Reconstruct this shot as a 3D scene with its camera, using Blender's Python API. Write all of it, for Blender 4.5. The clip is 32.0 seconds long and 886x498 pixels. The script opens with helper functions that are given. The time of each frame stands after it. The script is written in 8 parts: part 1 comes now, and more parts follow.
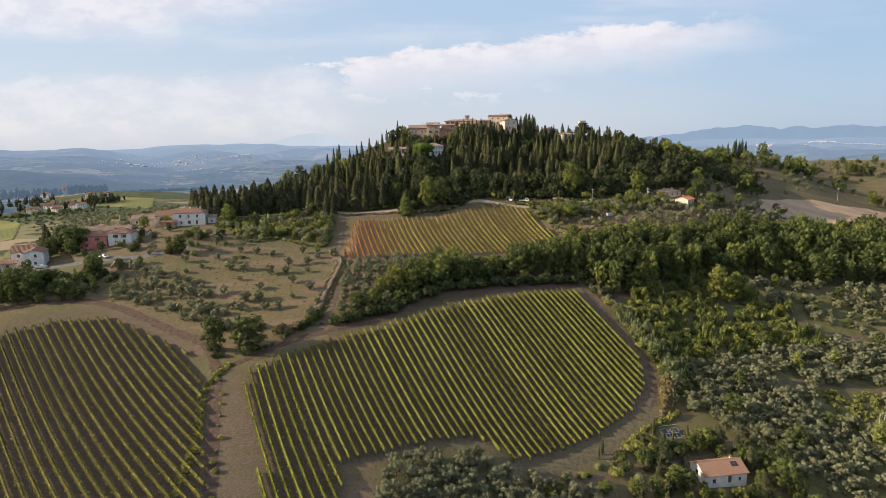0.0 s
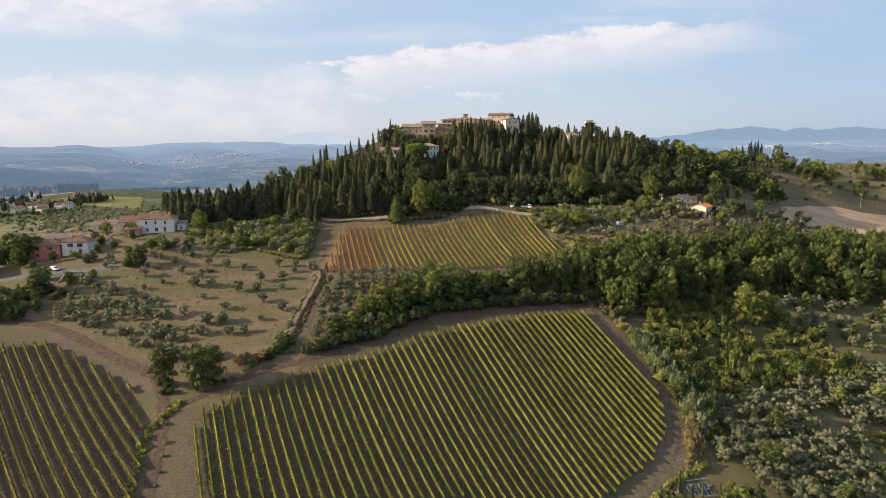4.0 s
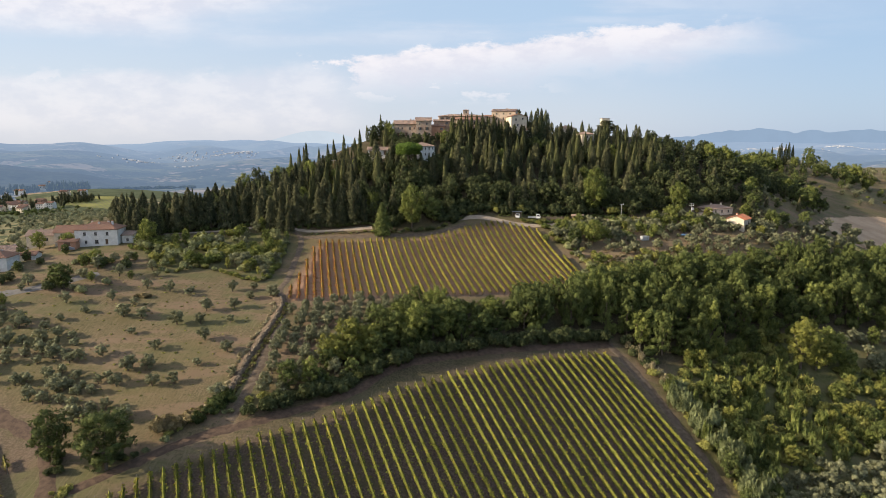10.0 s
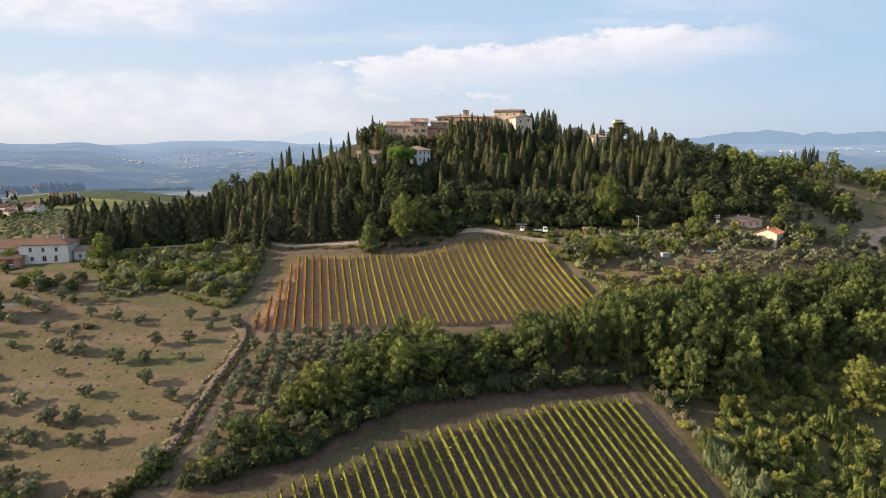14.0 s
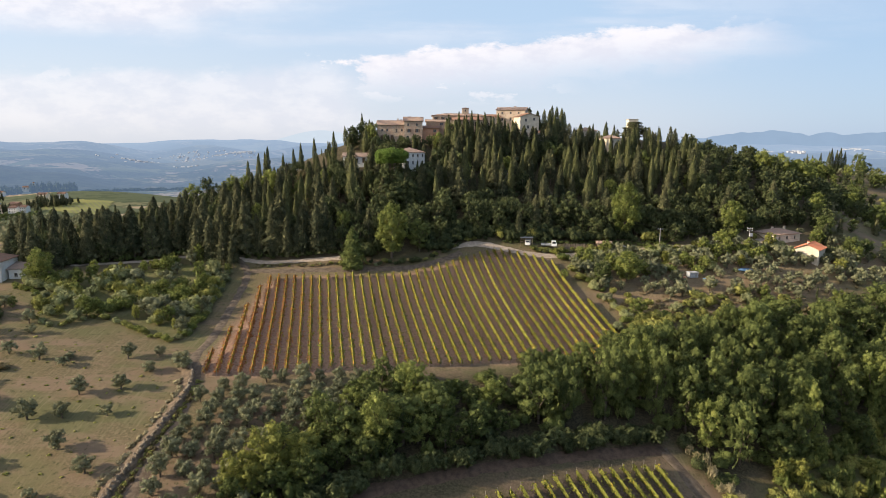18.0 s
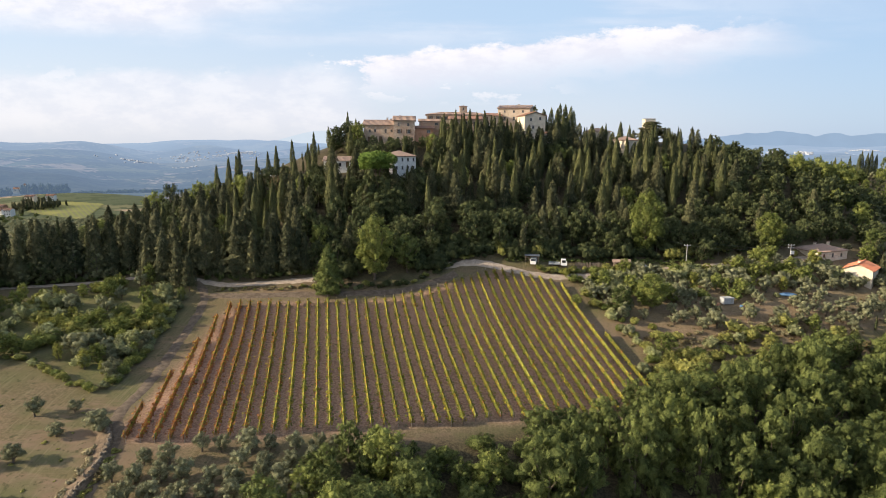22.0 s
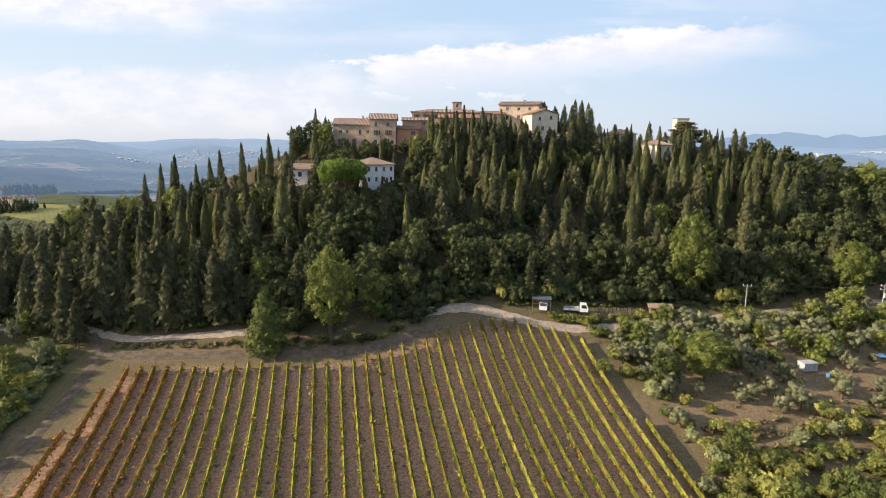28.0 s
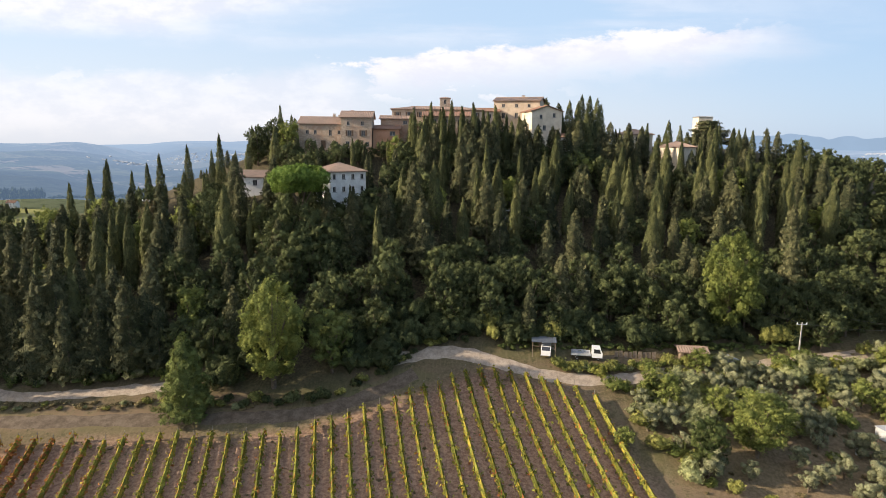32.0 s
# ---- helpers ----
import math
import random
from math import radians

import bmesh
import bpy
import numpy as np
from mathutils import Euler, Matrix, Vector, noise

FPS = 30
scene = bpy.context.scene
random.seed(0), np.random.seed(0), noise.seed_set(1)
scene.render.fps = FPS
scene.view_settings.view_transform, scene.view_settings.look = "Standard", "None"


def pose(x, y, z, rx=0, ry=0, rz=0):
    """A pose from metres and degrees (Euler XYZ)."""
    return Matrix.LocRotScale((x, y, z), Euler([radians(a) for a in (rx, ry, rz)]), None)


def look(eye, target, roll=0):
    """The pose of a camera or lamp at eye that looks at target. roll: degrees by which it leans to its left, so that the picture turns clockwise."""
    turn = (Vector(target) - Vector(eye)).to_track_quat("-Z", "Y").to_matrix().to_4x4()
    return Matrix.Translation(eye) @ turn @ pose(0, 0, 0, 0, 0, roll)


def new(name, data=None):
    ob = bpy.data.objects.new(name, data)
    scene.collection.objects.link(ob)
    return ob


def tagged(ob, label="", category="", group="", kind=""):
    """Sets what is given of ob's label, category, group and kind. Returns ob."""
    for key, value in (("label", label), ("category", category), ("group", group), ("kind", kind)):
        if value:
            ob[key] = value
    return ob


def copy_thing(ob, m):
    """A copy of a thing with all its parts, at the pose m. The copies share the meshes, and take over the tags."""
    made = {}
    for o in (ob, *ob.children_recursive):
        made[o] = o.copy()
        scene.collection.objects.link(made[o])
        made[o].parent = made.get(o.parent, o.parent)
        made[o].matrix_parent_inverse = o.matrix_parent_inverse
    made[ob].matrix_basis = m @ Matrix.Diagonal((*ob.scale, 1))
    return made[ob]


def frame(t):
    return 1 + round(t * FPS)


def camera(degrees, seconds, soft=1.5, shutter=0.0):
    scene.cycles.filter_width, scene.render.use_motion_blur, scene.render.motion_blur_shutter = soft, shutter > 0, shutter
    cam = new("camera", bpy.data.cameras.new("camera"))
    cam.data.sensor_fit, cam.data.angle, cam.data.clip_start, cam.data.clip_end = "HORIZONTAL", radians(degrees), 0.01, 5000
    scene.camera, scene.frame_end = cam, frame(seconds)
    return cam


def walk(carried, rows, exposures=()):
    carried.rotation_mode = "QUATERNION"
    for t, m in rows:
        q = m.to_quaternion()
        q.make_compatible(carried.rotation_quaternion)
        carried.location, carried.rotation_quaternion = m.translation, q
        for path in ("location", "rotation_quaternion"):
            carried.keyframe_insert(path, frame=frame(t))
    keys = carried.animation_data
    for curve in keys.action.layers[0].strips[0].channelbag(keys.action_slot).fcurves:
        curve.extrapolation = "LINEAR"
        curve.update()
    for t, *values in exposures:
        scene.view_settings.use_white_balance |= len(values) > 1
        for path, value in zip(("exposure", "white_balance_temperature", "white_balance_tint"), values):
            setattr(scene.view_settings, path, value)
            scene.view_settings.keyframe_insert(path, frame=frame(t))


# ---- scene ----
# ================= camera: a level drone flight towards the hill =================
cam = camera(72.0, 32.0, soft=0.4)
METRES, EYE, TILT, LEAN = 166.0, 100.0, -9.60, 0.70
ROWS = [
    (0.0, 0.0000, 0.0000, 0.0000, 0.00, 0.00, -0.00),
    (0.5, 0.0027, 0.0205, 0.0041, -0.00, 0.01, -0.05),
    (1.0, 0.0050, 0.0412, 0.0082, -0.01, -0.00, -0.09),
    (1.5, 0.0074, 0.0620, 0.0124, -0.01, -0.01, -0.13),
    (2.0, 0.0093, 0.0830, 0.0172, -0.01, -0.04, -0.18),
    (2.5, 0.0116, 0.1038, 0.0210, 0.01, -0.04, -0.24),
    (3.0, 0.0138, 0.1251, 0.0254, 0.03, -0.06, -0.30),
    (3.5, 0.0162, 0.1462, 0.0291, 0.05, -0.06, -0.35),
    (5.5, 0.0249, 0.2317, 0.0427, 0.18, -0.11, -0.55),
    (6.0, 0.0272, 0.2515, 0.0458, 0.22, -0.13, -0.61),
    (6.5, 0.0296, 0.2727, 0.0490, 0.26, -0.15, -0.67),
    (7.0, 0.0319, 0.2937, 0.0521, 0.29, -0.15, -0.71),
    (7.5, 0.0336, 0.3146, 0.0552, 0.32, -0.14, -0.77),
    (8.0, 0.0362, 0.3354, 0.0589, 0.37, -0.13, -0.81),
    (8.5, 0.0384, 0.3560, 0.0624, 0.41, -0.13, -0.84),
    (9.0, 0.0407, 0.3765, 0.0663, 0.45, -0.11, -0.87),
    (9.5, 0.0427, 0.3971, 0.0704, 0.49, -0.09, -0.89),
    (10.0, 0.0449, 0.4174, 0.0747, 0.53, -0.08, -0.91),
    (10.5, 0.0473, 0.4378, 0.0791, 0.58, -0.06, -0.95),
    (11.0, 0.0493, 0.4580, 0.0836, 0.63, -0.04, -0.97),
    (11.5, 0.0516, 0.4780, 0.0879, 0.68, -0.02, -1.00),
    (12.0, 0.0536, 0.4982, 0.0922, 0.74, 0.00, -1.02),
    (12.5, 0.0559, 0.5186, 0.0968, 0.78, 0.01, -1.05),
    (13.0, 0.0578, 0.5389, 0.1013, 0.82, 0.01, -1.08),
    (13.5, 0.0598, 0.5597, 0.1060, 0.86, 0.00, -1.10),
    (14.0, 0.0617, 0.5806, 0.1104, 0.90, -0.01, -1.12),
    (14.5, 0.0637, 0.6013, 0.1146, 0.93, -0.03, -1.14),
    (16.5, 0.0685, 0.6854, 0.1320, 1.00, -0.07, -1.29),
    (17.0, 0.0707, 0.7065, 0.1362, 1.06, -0.07, -1.29),
    (17.5, 0.0723, 0.7277, 0.1405, 1.09, -0.07, -1.31),
    (18.0, 0.0742, 0.7486, 0.1447, 1.13, -0.07, -1.33),
    (18.5, 0.0757, 0.7695, 0.1488, 1.15, -0.06, -1.37),
    (19.0, 0.0778, 0.7903, 0.1530, 1.21, -0.05, -1.36),
    (19.5, 0.0794, 0.8110, 0.1568, 1.23, -0.02, -1.38),
    (20.0, 0.0812, 0.8318, 0.1615, 1.27, -0.05, -1.40),
    (20.5, 0.0832, 0.8526, 0.1652, 1.31, -0.03, -1.41),
    (21.0, 0.0849, 0.8733, 0.1698, 1.35, -0.04, -1.43),
    (21.5, 0.0870, 0.8939, 0.1738, 1.39, -0.04, -1.42),
    (22.0, 0.0891, 0.9144, 0.1777, 1.43, -0.04, -1.43),
    (22.5, 0.0913, 0.9346, 0.1819, 1.48, -0.04, -1.44),
    (23.0, 0.0928, 0.9552, 0.1863, 1.51, -0.04, -1.46),
    (23.5, 0.0940, 0.9767, 0.1914, 1.53, -0.05, -1.49),
    (24.0, 0.0952, 0.9986, 0.1964, 1.56, -0.04, -1.52),
    (24.5, 0.0968, 1.0206, 0.2010, 1.57, -0.02, -1.56),
    (25.0, 0.0988, 1.0425, 0.2054, 1.60, -0.02, -1.59),
    (25.5, 0.1008, 1.0642, 0.2096, 1.63, -0.01, -1.61),
    (27.5, 0.1086, 1.1486, 0.2279, 1.77, -0.14, -1.75),
    (28.0, 0.1109, 1.1698, 0.2310, 1.80, -0.09, -1.74),
    (28.5, 0.1132, 1.1906, 0.2338, 1.83, -0.06, -1.74),
    (29.0, 0.1157, 1.2111, 0.2368, 1.87, -0.01, -1.73),
    (29.5, 0.1180, 1.2314, 0.2399, 1.89, 0.01, -1.74),
    (30.0, 0.1206, 1.2513, 0.2436, 1.93, 0.05, -1.75),
    (30.5, 0.1230, 1.2711, 0.2471, 1.95, 0.07, -1.75),
    (31.0, 0.1252, 1.2910, 0.2512, 1.99, 0.09, -1.76),
    (31.5, 0.1277, 1.3115, 0.2553, 1.97, 0.11, -1.73),
    (32.0, 0.1304, 1.3320, 0.2596, 1.92, 0.11, -1.69),
]
walk(cam, [(t, pose(0, 0, EYE, TILT, LEAN, 0) @ pose(METRES * x, METRES * y, METRES * z, 90 + pitch, roll, yaw))
           for t, x, y, z, yaw, pitch, roll in ROWS],
     exposures=[(0.0, 0.64), (32.0, 0.89)])

# ================= light =================
SUN_AZ, SUN_EL = radians(-99.0), radians(21.5)      # from the west (-x), low in the late afternoon
sun_dir = Vector((math.sin(SUN_AZ) * math.cos(SUN_EL), math.cos(SUN_AZ) * math.cos(SUN_EL), math.sin(SUN_EL)))
sun_lamp = bpy.data.lights.new("sun", "SUN")
sun_lamp.energy, sun_lamp.angle, sun_lamp.color = 5.0, radians(0.6), (1.0, 0.83, 0.62)
sun_ob = new("sun", sun_lamp)
sun_ob.matrix_world = look(sun_dir * 500, (0, 0, 0))

world = bpy.data.worlds.new("world")
scene.world = world
world.use_nodes = True


class Nodes:
    """A small helper that adds and links shader nodes."""

    def __init__(self, tree):
        self.tree = tree
        tree.nodes.clear()

    def add(self, kind, inputs=None):
        node = self.tree.nodes.new(kind)
        for key, value in (inputs or {}).items():
            self.put(node.inputs[key], value)
        return node

    def put(self, socket, value):
        if isinstance(value, bpy.types.NodeSocket):
            self.tree.links.new(value, socket)
        elif isinstance(value, (tuple, list)) and socket.type == "RGBA" and len(value) == 3:
            socket.default_value = (*value, 1)
        else:
            socket.default_value = value

    def math(self, op, a, b=0.0, c=0.0, clamp=False):
        n = self.tree.nodes.new("ShaderNodeMath")
        n.operation, n.use_clamp = op, clamp
        for i, v in enumerate((a, b, c)):
            self.put(n.inputs[i], v)
        return n.outputs[0]

    def mix(self, f, a, b, blend="MIX"):
        n = self.tree.nodes.new("ShaderNodeMix")
        n.data_type, n.blend_type = "RGBA", blend
        self.put(n.inputs[0], f)
        self.put(n.inputs[6], a)
        self.put(n.inputs[7], b)
        return n.outputs[2]

    def noise(self, vec, scale, detail=4.0, rough=0.55, kind="FBM"):
        n = self.tree.nodes.new("ShaderNodeTexNoise")
        n.noise_type = kind
        self.put(n.inputs["Vector"], vec)
        n.inputs["Scale"].default_value, n.inputs["Detail"].default_value, n.inputs["Roughness"].default_value = scale, detail, rough
        return n.outputs["Fac"]

    def ramp(self, f, lo, hi, a=0.0, b=1.0):
        n = self.tree.nodes.new("ShaderNodeMapRange")
        n.interpolation_type = "SMOOTHSTEP"
        for i, v in enumerate((f, lo, hi, a, b)):
            self.put(n.inputs[i], v)
        return n.outputs[0]

    def mapped(self, vec, scale=(1, 1, 1), shift=(0, 0, 0), turn=0.0):
        n = self.tree.nodes.new("ShaderNodeMapping")
        self.put(n.inputs[0], vec)
        n.inputs["Location"].default_value, n.inputs["Scale"].default_value = shift, scale
        n.inputs["Rotation"].default_value = (0, 0, turn)
        return n.outputs[0]


w = Nodes(world.node_tree)
sky = w.add("ShaderNodeTexSky")
sky.sky_type, sky.sun_disc, sky.sun_elevation, sky.sun_rotation = "NISHITA", False, SUN_EL, SUN_AZ
sky.altitude, sky.air_density, sky.dust_density, sky.ozone_density = 150.0, 1.0, 1.6, 1.2
way = w.add("ShaderNodeTexCoord").outputs["Generated"]
axis = w.add("ShaderNodeSeparateXYZ", {0: way})
ahead = w.math("MAXIMUM", w.math("ABSOLUTE", axis.outputs[1]), 0.05)
u = w.math("DIVIDE", axis.outputs[0], ahead)
v = w.math("DIVIDE", axis.outputs[2], ahead)
flat = w.add("ShaderNodeCombineXYZ", {0: u, 1: v, 2: 0.0}).outputs[0]
warp = w.noise(w.mapped(flat, (3, 7, 1)), 1.6, 5.0, 0.6)
puff = w.noise(w.mapped(flat, (6, 13, 1), (3.1, 0.4, 0)), 2.0, 8.0, 0.62)
streak = w.noise(w.mapped(flat, (1.1, 9, 1), (0.3, 1.7, 0), 0.12), 1.5, 6.0, 0.55)
# the long bank of cloud over the hill: rises towards the north-east and thins out
bank_top = w.math("ADD", w.math("MULTIPLY", u, 0.095), 0.155)
bank_top = w.math("ADD", bank_top, w.math("MULTIPLY", w.math("SUBTRACT", puff, 0.5), 0.075))
below = w.ramp(w.math("SUBTRACT", bank_top, v), -0.003, 0.010)
fade = w.ramp(w.math("SUBTRACT", bank_top, v), 0.012, 0.090, 1.0, 0.0)
side = w.math("MULTIPLY", w.ramp(w.math("ADD", u, w.math("MULTIPLY", w.math("SUBTRACT", puff, 0.5), 0.40)), -0.190, -0.145), w.ramp(w.math("ADD", u, w.math("MULTIPLY", w.math("SUBTRACT", streak, 0.5), 0.5)), 0.30, 0.60, 1.0, 0.0))
bank = w.math("MULTIPLY", w.math("MULTIPLY", below, fade), side)
# heaped heads low over the horizon and the pale sheet in the west
heads = w.math("MULTIPLY", w.ramp(puff, 0.52, 0.60), w.math("MULTIPLY", w.ramp(v, 0.06, 0.085), w.ramp(v, 0.10, 0.13, 1.0, 0.0)))
sheet = w.math("MULTIPLY", w.ramp(u, -0.22, -0.10, 1.0, 0.0), w.math("MULTIPLY", w.ramp(v, -0.01, 0.05), w.ramp(w.math("ADD", v, w.math("MULTIPLY", w.math("SUBTRACT", warp, 0.5), 0.10)), 0.095, 0.125, 1.0, 0.0)))
high = w.math("MULTIPLY", w.ramp(streak, 0.44, 0.62), w.math("MULTIPLY", w.ramp(v, 0.13, 0.19), w.ramp(u, 0.05, 0.75, 1.0, 0.15)))
veil_edge = w.math("SUBTRACT", v, w.math("ADD", 0.172, w.math("MULTIPLY", w.math("MAXIMUM", w.math("ADD", u, 0.45), 0.0), 0.16)))
shake = w.math("ADD", w.math("MULTIPLY", w.math("SUBTRACT", streak, 0.5), 0.12), w.math("MULTIPLY", w.math("SUBTRACT", warp, 0.5), 0.05))
veil = w.math("MULTIPLY", w.ramp(w.math("ADD", veil_edge, shake), -0.030, 0.050), w.ramp(w.math("ADD", u, w.math("MULTIPLY", w.math("SUBTRACT", warp, 0.5), 0.4)), -0.20, 0.08, 1.0, 0.0))
high = w.math("MAXIMUM", w.math("MULTIPLY", high, 0.5), veil)
cover = w.math("MAXIMUM", w.math("MAXIMUM", bank, w.math("MULTIPLY", heads, w.ramp(u, 0.06, 0.22, 0.55, 0.0))), w.math("MAXIMUM", w.math("MULTIPLY", sheet, 0.55), w.math("MULTIPLY", high, 0.85)))
SKY_GAIN = 0.083
murk = w.mix(w.ramp(w.math("ABSOLUTE", v), 0.0, 0.22), (5.3, 5.75, 6.7), (3.9, 5.2, 6.9))
murk = w.mix(w.ramp(w.math("ABSOLUTE", v), 0.26, 0.75), murk, (1.7, 2.7, 4.6))
murk = w.mix(w.ramp(u, -0.7, 0.2, 0.25, 0.0), murk, (7.2, 7.1, 7.2))
murk = w.mix(w.ramp(u, 0.10, 0.70, 0.0, 0.72), murk, (3.0, 4.25, 6.05))
hazed = w.mix(0.78, sky.outputs[0], murk)
lit = w.mix(w.ramp(puff, 0.38, 0.62), (6.1, 6.0, 6.6), (7.5, 7.1, 7.25))
clouded = w.mix(w.math("MULTIPLY", cover, 0.86), hazed, lit)
back = w.add("ShaderNodeBackground", {0: clouded, 1: SKY_GAIN})
w.put(w.add("ShaderNodeOutputWorld").inputs[0], back.outputs[0])


# ================= materials =================
def material(name, build):
    m = bpy.data.materials.new(name)
    m.use_nodes = True
    n = Nodes(m.node_tree)
    out = n.add("ShaderNodeOutputMaterial")
    n.put(out.inputs[0], build(n))
    return m


def where(n):
    return n.add("ShaderNodeNewGeometry").outputs["Position"]


def surface(n, colour, rough=0.85, height=None, strength=0.4, dist=0.05, spec=0.3, metal=0.0):
    b = n.add("ShaderNodeBsdfPrincipled", {"Base Color": colour, "Roughness": rough, "Specular IOR Level": spec, "Metallic": metal})
    if height is not None:
        n.put(b.inputs["Normal"], n.add("ShaderNodeBump", {"Height": height, "Strength": strength, "Distance": dist}).outputs[0])
    return b.outputs[0]


def rough_matter(name, a, b, scale=1.5, rough=0.9, fine=14.0, bump=0.4, spec=0.25):
    """Two tones mixed by patches and grain."""
    def build(n):
        p = where(n)
        big, grain = n.noise(p, scale, 5.0), n.noise(p, fine, 4.0, 0.65)
        f = n.math("ADD", n.math("MULTIPLY", big, 0.6), n.math("MULTIPLY", grain, 0.4))
        c = n.mix(n.ramp(f, 0.36, 0.64), a, b)
        return surface(n, c, rough, grain, bump, 0.04, spec)
    return material(name, build)


def leafy(name, dark, light, glow=0.22, spread=0.30, leaf=6.0, open_share=0.475, clump=1.3):
    """Foliage: tone differs from plant to plant, from clump to clump and from leaf to leaf; thin leaves let light through."""
    def build(n):
        r = n.add("ShaderNodeObjectInfo").outputs["Random"]
        isle = n.add("ShaderNodeNewGeometry").outputs["Random Per Island"]
        patch, grain = n.noise(where(n), 0.45, 2.0), n.noise(where(n), 4.0, 3.0, 0.7)
        f = n.math("ADD", n.math("MULTIPLY", r, spread), n.math("MULTIPLY", n.math("SUBTRACT", patch, 0.5), 0.8))
        f = n.math("ADD", f, n.math("ADD", n.math("MULTIPLY", isle, 0.50), n.math("MULTIPLY", n.math("SUBTRACT", grain, 0.5), 1.2)))
        c = n.mix(n.ramp(f, -0.1, 1.0), [q * 0.85 for q in dark], [q * 1.48 for q in light])
        speck = n.noise(where(n), leaf, 1.5, 0.6)
        boughs = n.noise(where(n), clump, 2.0, 0.55)
        coarse = n.add("ShaderNodeBump", {"Height": boughs, "Strength": 0.45, "Distance": 0.9 / clump}).outputs[0]
        bump = n.add("ShaderNodeBump", {"Height": speck, "Strength": 0.75, "Distance": 0.6 / leaf, "Normal": coarse}).outputs[0]
        b = n.add("ShaderNodeBsdfPrincipled", {"Base Color": c, "Roughness": 0.70, "Specular IOR Level": 0.06, "Normal": bump})
        t = n.add("ShaderNodeBsdfTranslucent", {"Color": n.mix(0.4, c, light), "Normal": bump})
        green = n.add("ShaderNodeMixShader", {0: glow, 1: b.outputs[0], 2: t.outputs[0]}).outputs[0]
        # ragged gaps between the leaves of a spray
        gap = n.ramp(speck, open_share - 0.02, open_share, 1.0, 0.0)
        return n.add("ShaderNodeMixShader", {0: gap, 1: green, 2: n.add("ShaderNodeBsdfTransparent").outputs[0]}).outputs[0]
    return material(name, build)


M_CYPRESS = leafy("cypress_foliage", (0.034, 0.047, 0.023), (0.116, 0.118, 0.049), 0.10, clump=1.0)
M_CONIFER = leafy("conifer_foliage", (0.034, 0.044, 0.025), (0.118, 0.114, 0.056), 0.10)
M_OAK = leafy("oak_foliage", (0.034, 0.050, 0.019), (0.118, 0.138, 0.043), 0.18)
# holm oak green, darkened further: shade at the hill's foot put into the colour
M_HOLM_SHADED = leafy("shaded_holm_oak_foliage", (0.031, 0.043, 0.021), (0.094, 0.107, 0.044), 0.14)
M_BRIGHT = leafy("bright_foliage", (0.074, 0.1, 0.028), (0.205, 0.224, 0.064), 0.25)
M_YELLOW = leafy("yellowing_foliage", (0.118, 0.130, 0.034), (0.245, 0.246, 0.064), 0.26)
M_OLIVE = leafy("olive_foliage", (0.108, 0.117, 0.068), (0.196, 0.200, 0.114), 0.20, leaf=7.0)
M_SCRUB = leafy("scrub_foliage", (0.11, 0.124, 0.038), (0.3, 0.29, 0.084), 0.22)
M_GREYSCRUB = leafy("grey_scrub_foliage", (0.12, 0.135, 0.068), (0.235, 0.243, 0.118), 0.12)
M_PALE = leafy("pale_scrub_foliage", (0.150, 0.168, 0.076), (0.300, 0.310, 0.145), 0.20)
M_CANE = leafy("willow_scrub_foliage", (0.068, 0.085, 0.04), (0.145, 0.162, 0.076), 0.15)
M_DRY = leafy("dry_seed_heads", (0.15, 0.13, 0.074), (0.25, 0.218, 0.13), 0.15)
M_BROWN = leafy("withered_foliage", (0.1, 0.082, 0.042), (0.19, 0.152, 0.076), 0.1)
M_VINE_G = leafy("vine_green", (0.086, 0.098, 0.02), (0.212, 0.213, 0.045), 0.25, 0.20, 9.0, 0.38)
M_VINE_DULL = leafy("vine_dull", (0.066, 0.066, 0.020), (0.150, 0.136, 0.040), 0.22, 0.20, 9.0, 0.40)
M_VINE_Y = leafy("vine_yellow", (0.185, 0.157, 0.025), (0.335, 0.268, 0.048), 0.25, 0.20, 9.0, 0.38)
M_VINE_R = leafy("vine_red", (0.195, 0.074, 0.03), (0.345, 0.158, 0.05), 0.25, 0.20, 9.0, 0.38)
M_PINE = leafy("umbrella_pine_foliage", (0.070, 0.120, 0.026), (0.160, 0.225, 0.050), 0.22)
M_REED = leafy("reed_foliage", (0.130, 0.160, 0.045), (0.240, 0.260, 0.090), 0.3)
M_BARK = rough_matter("bark", (0.075, 0.058, 0.042), (0.150, 0.122, 0.092), 3.0)
M_POST = rough_matter("weathered_post", (0.17, 0.145, 0.115), (0.28, 0.25, 0.21), 4.0)


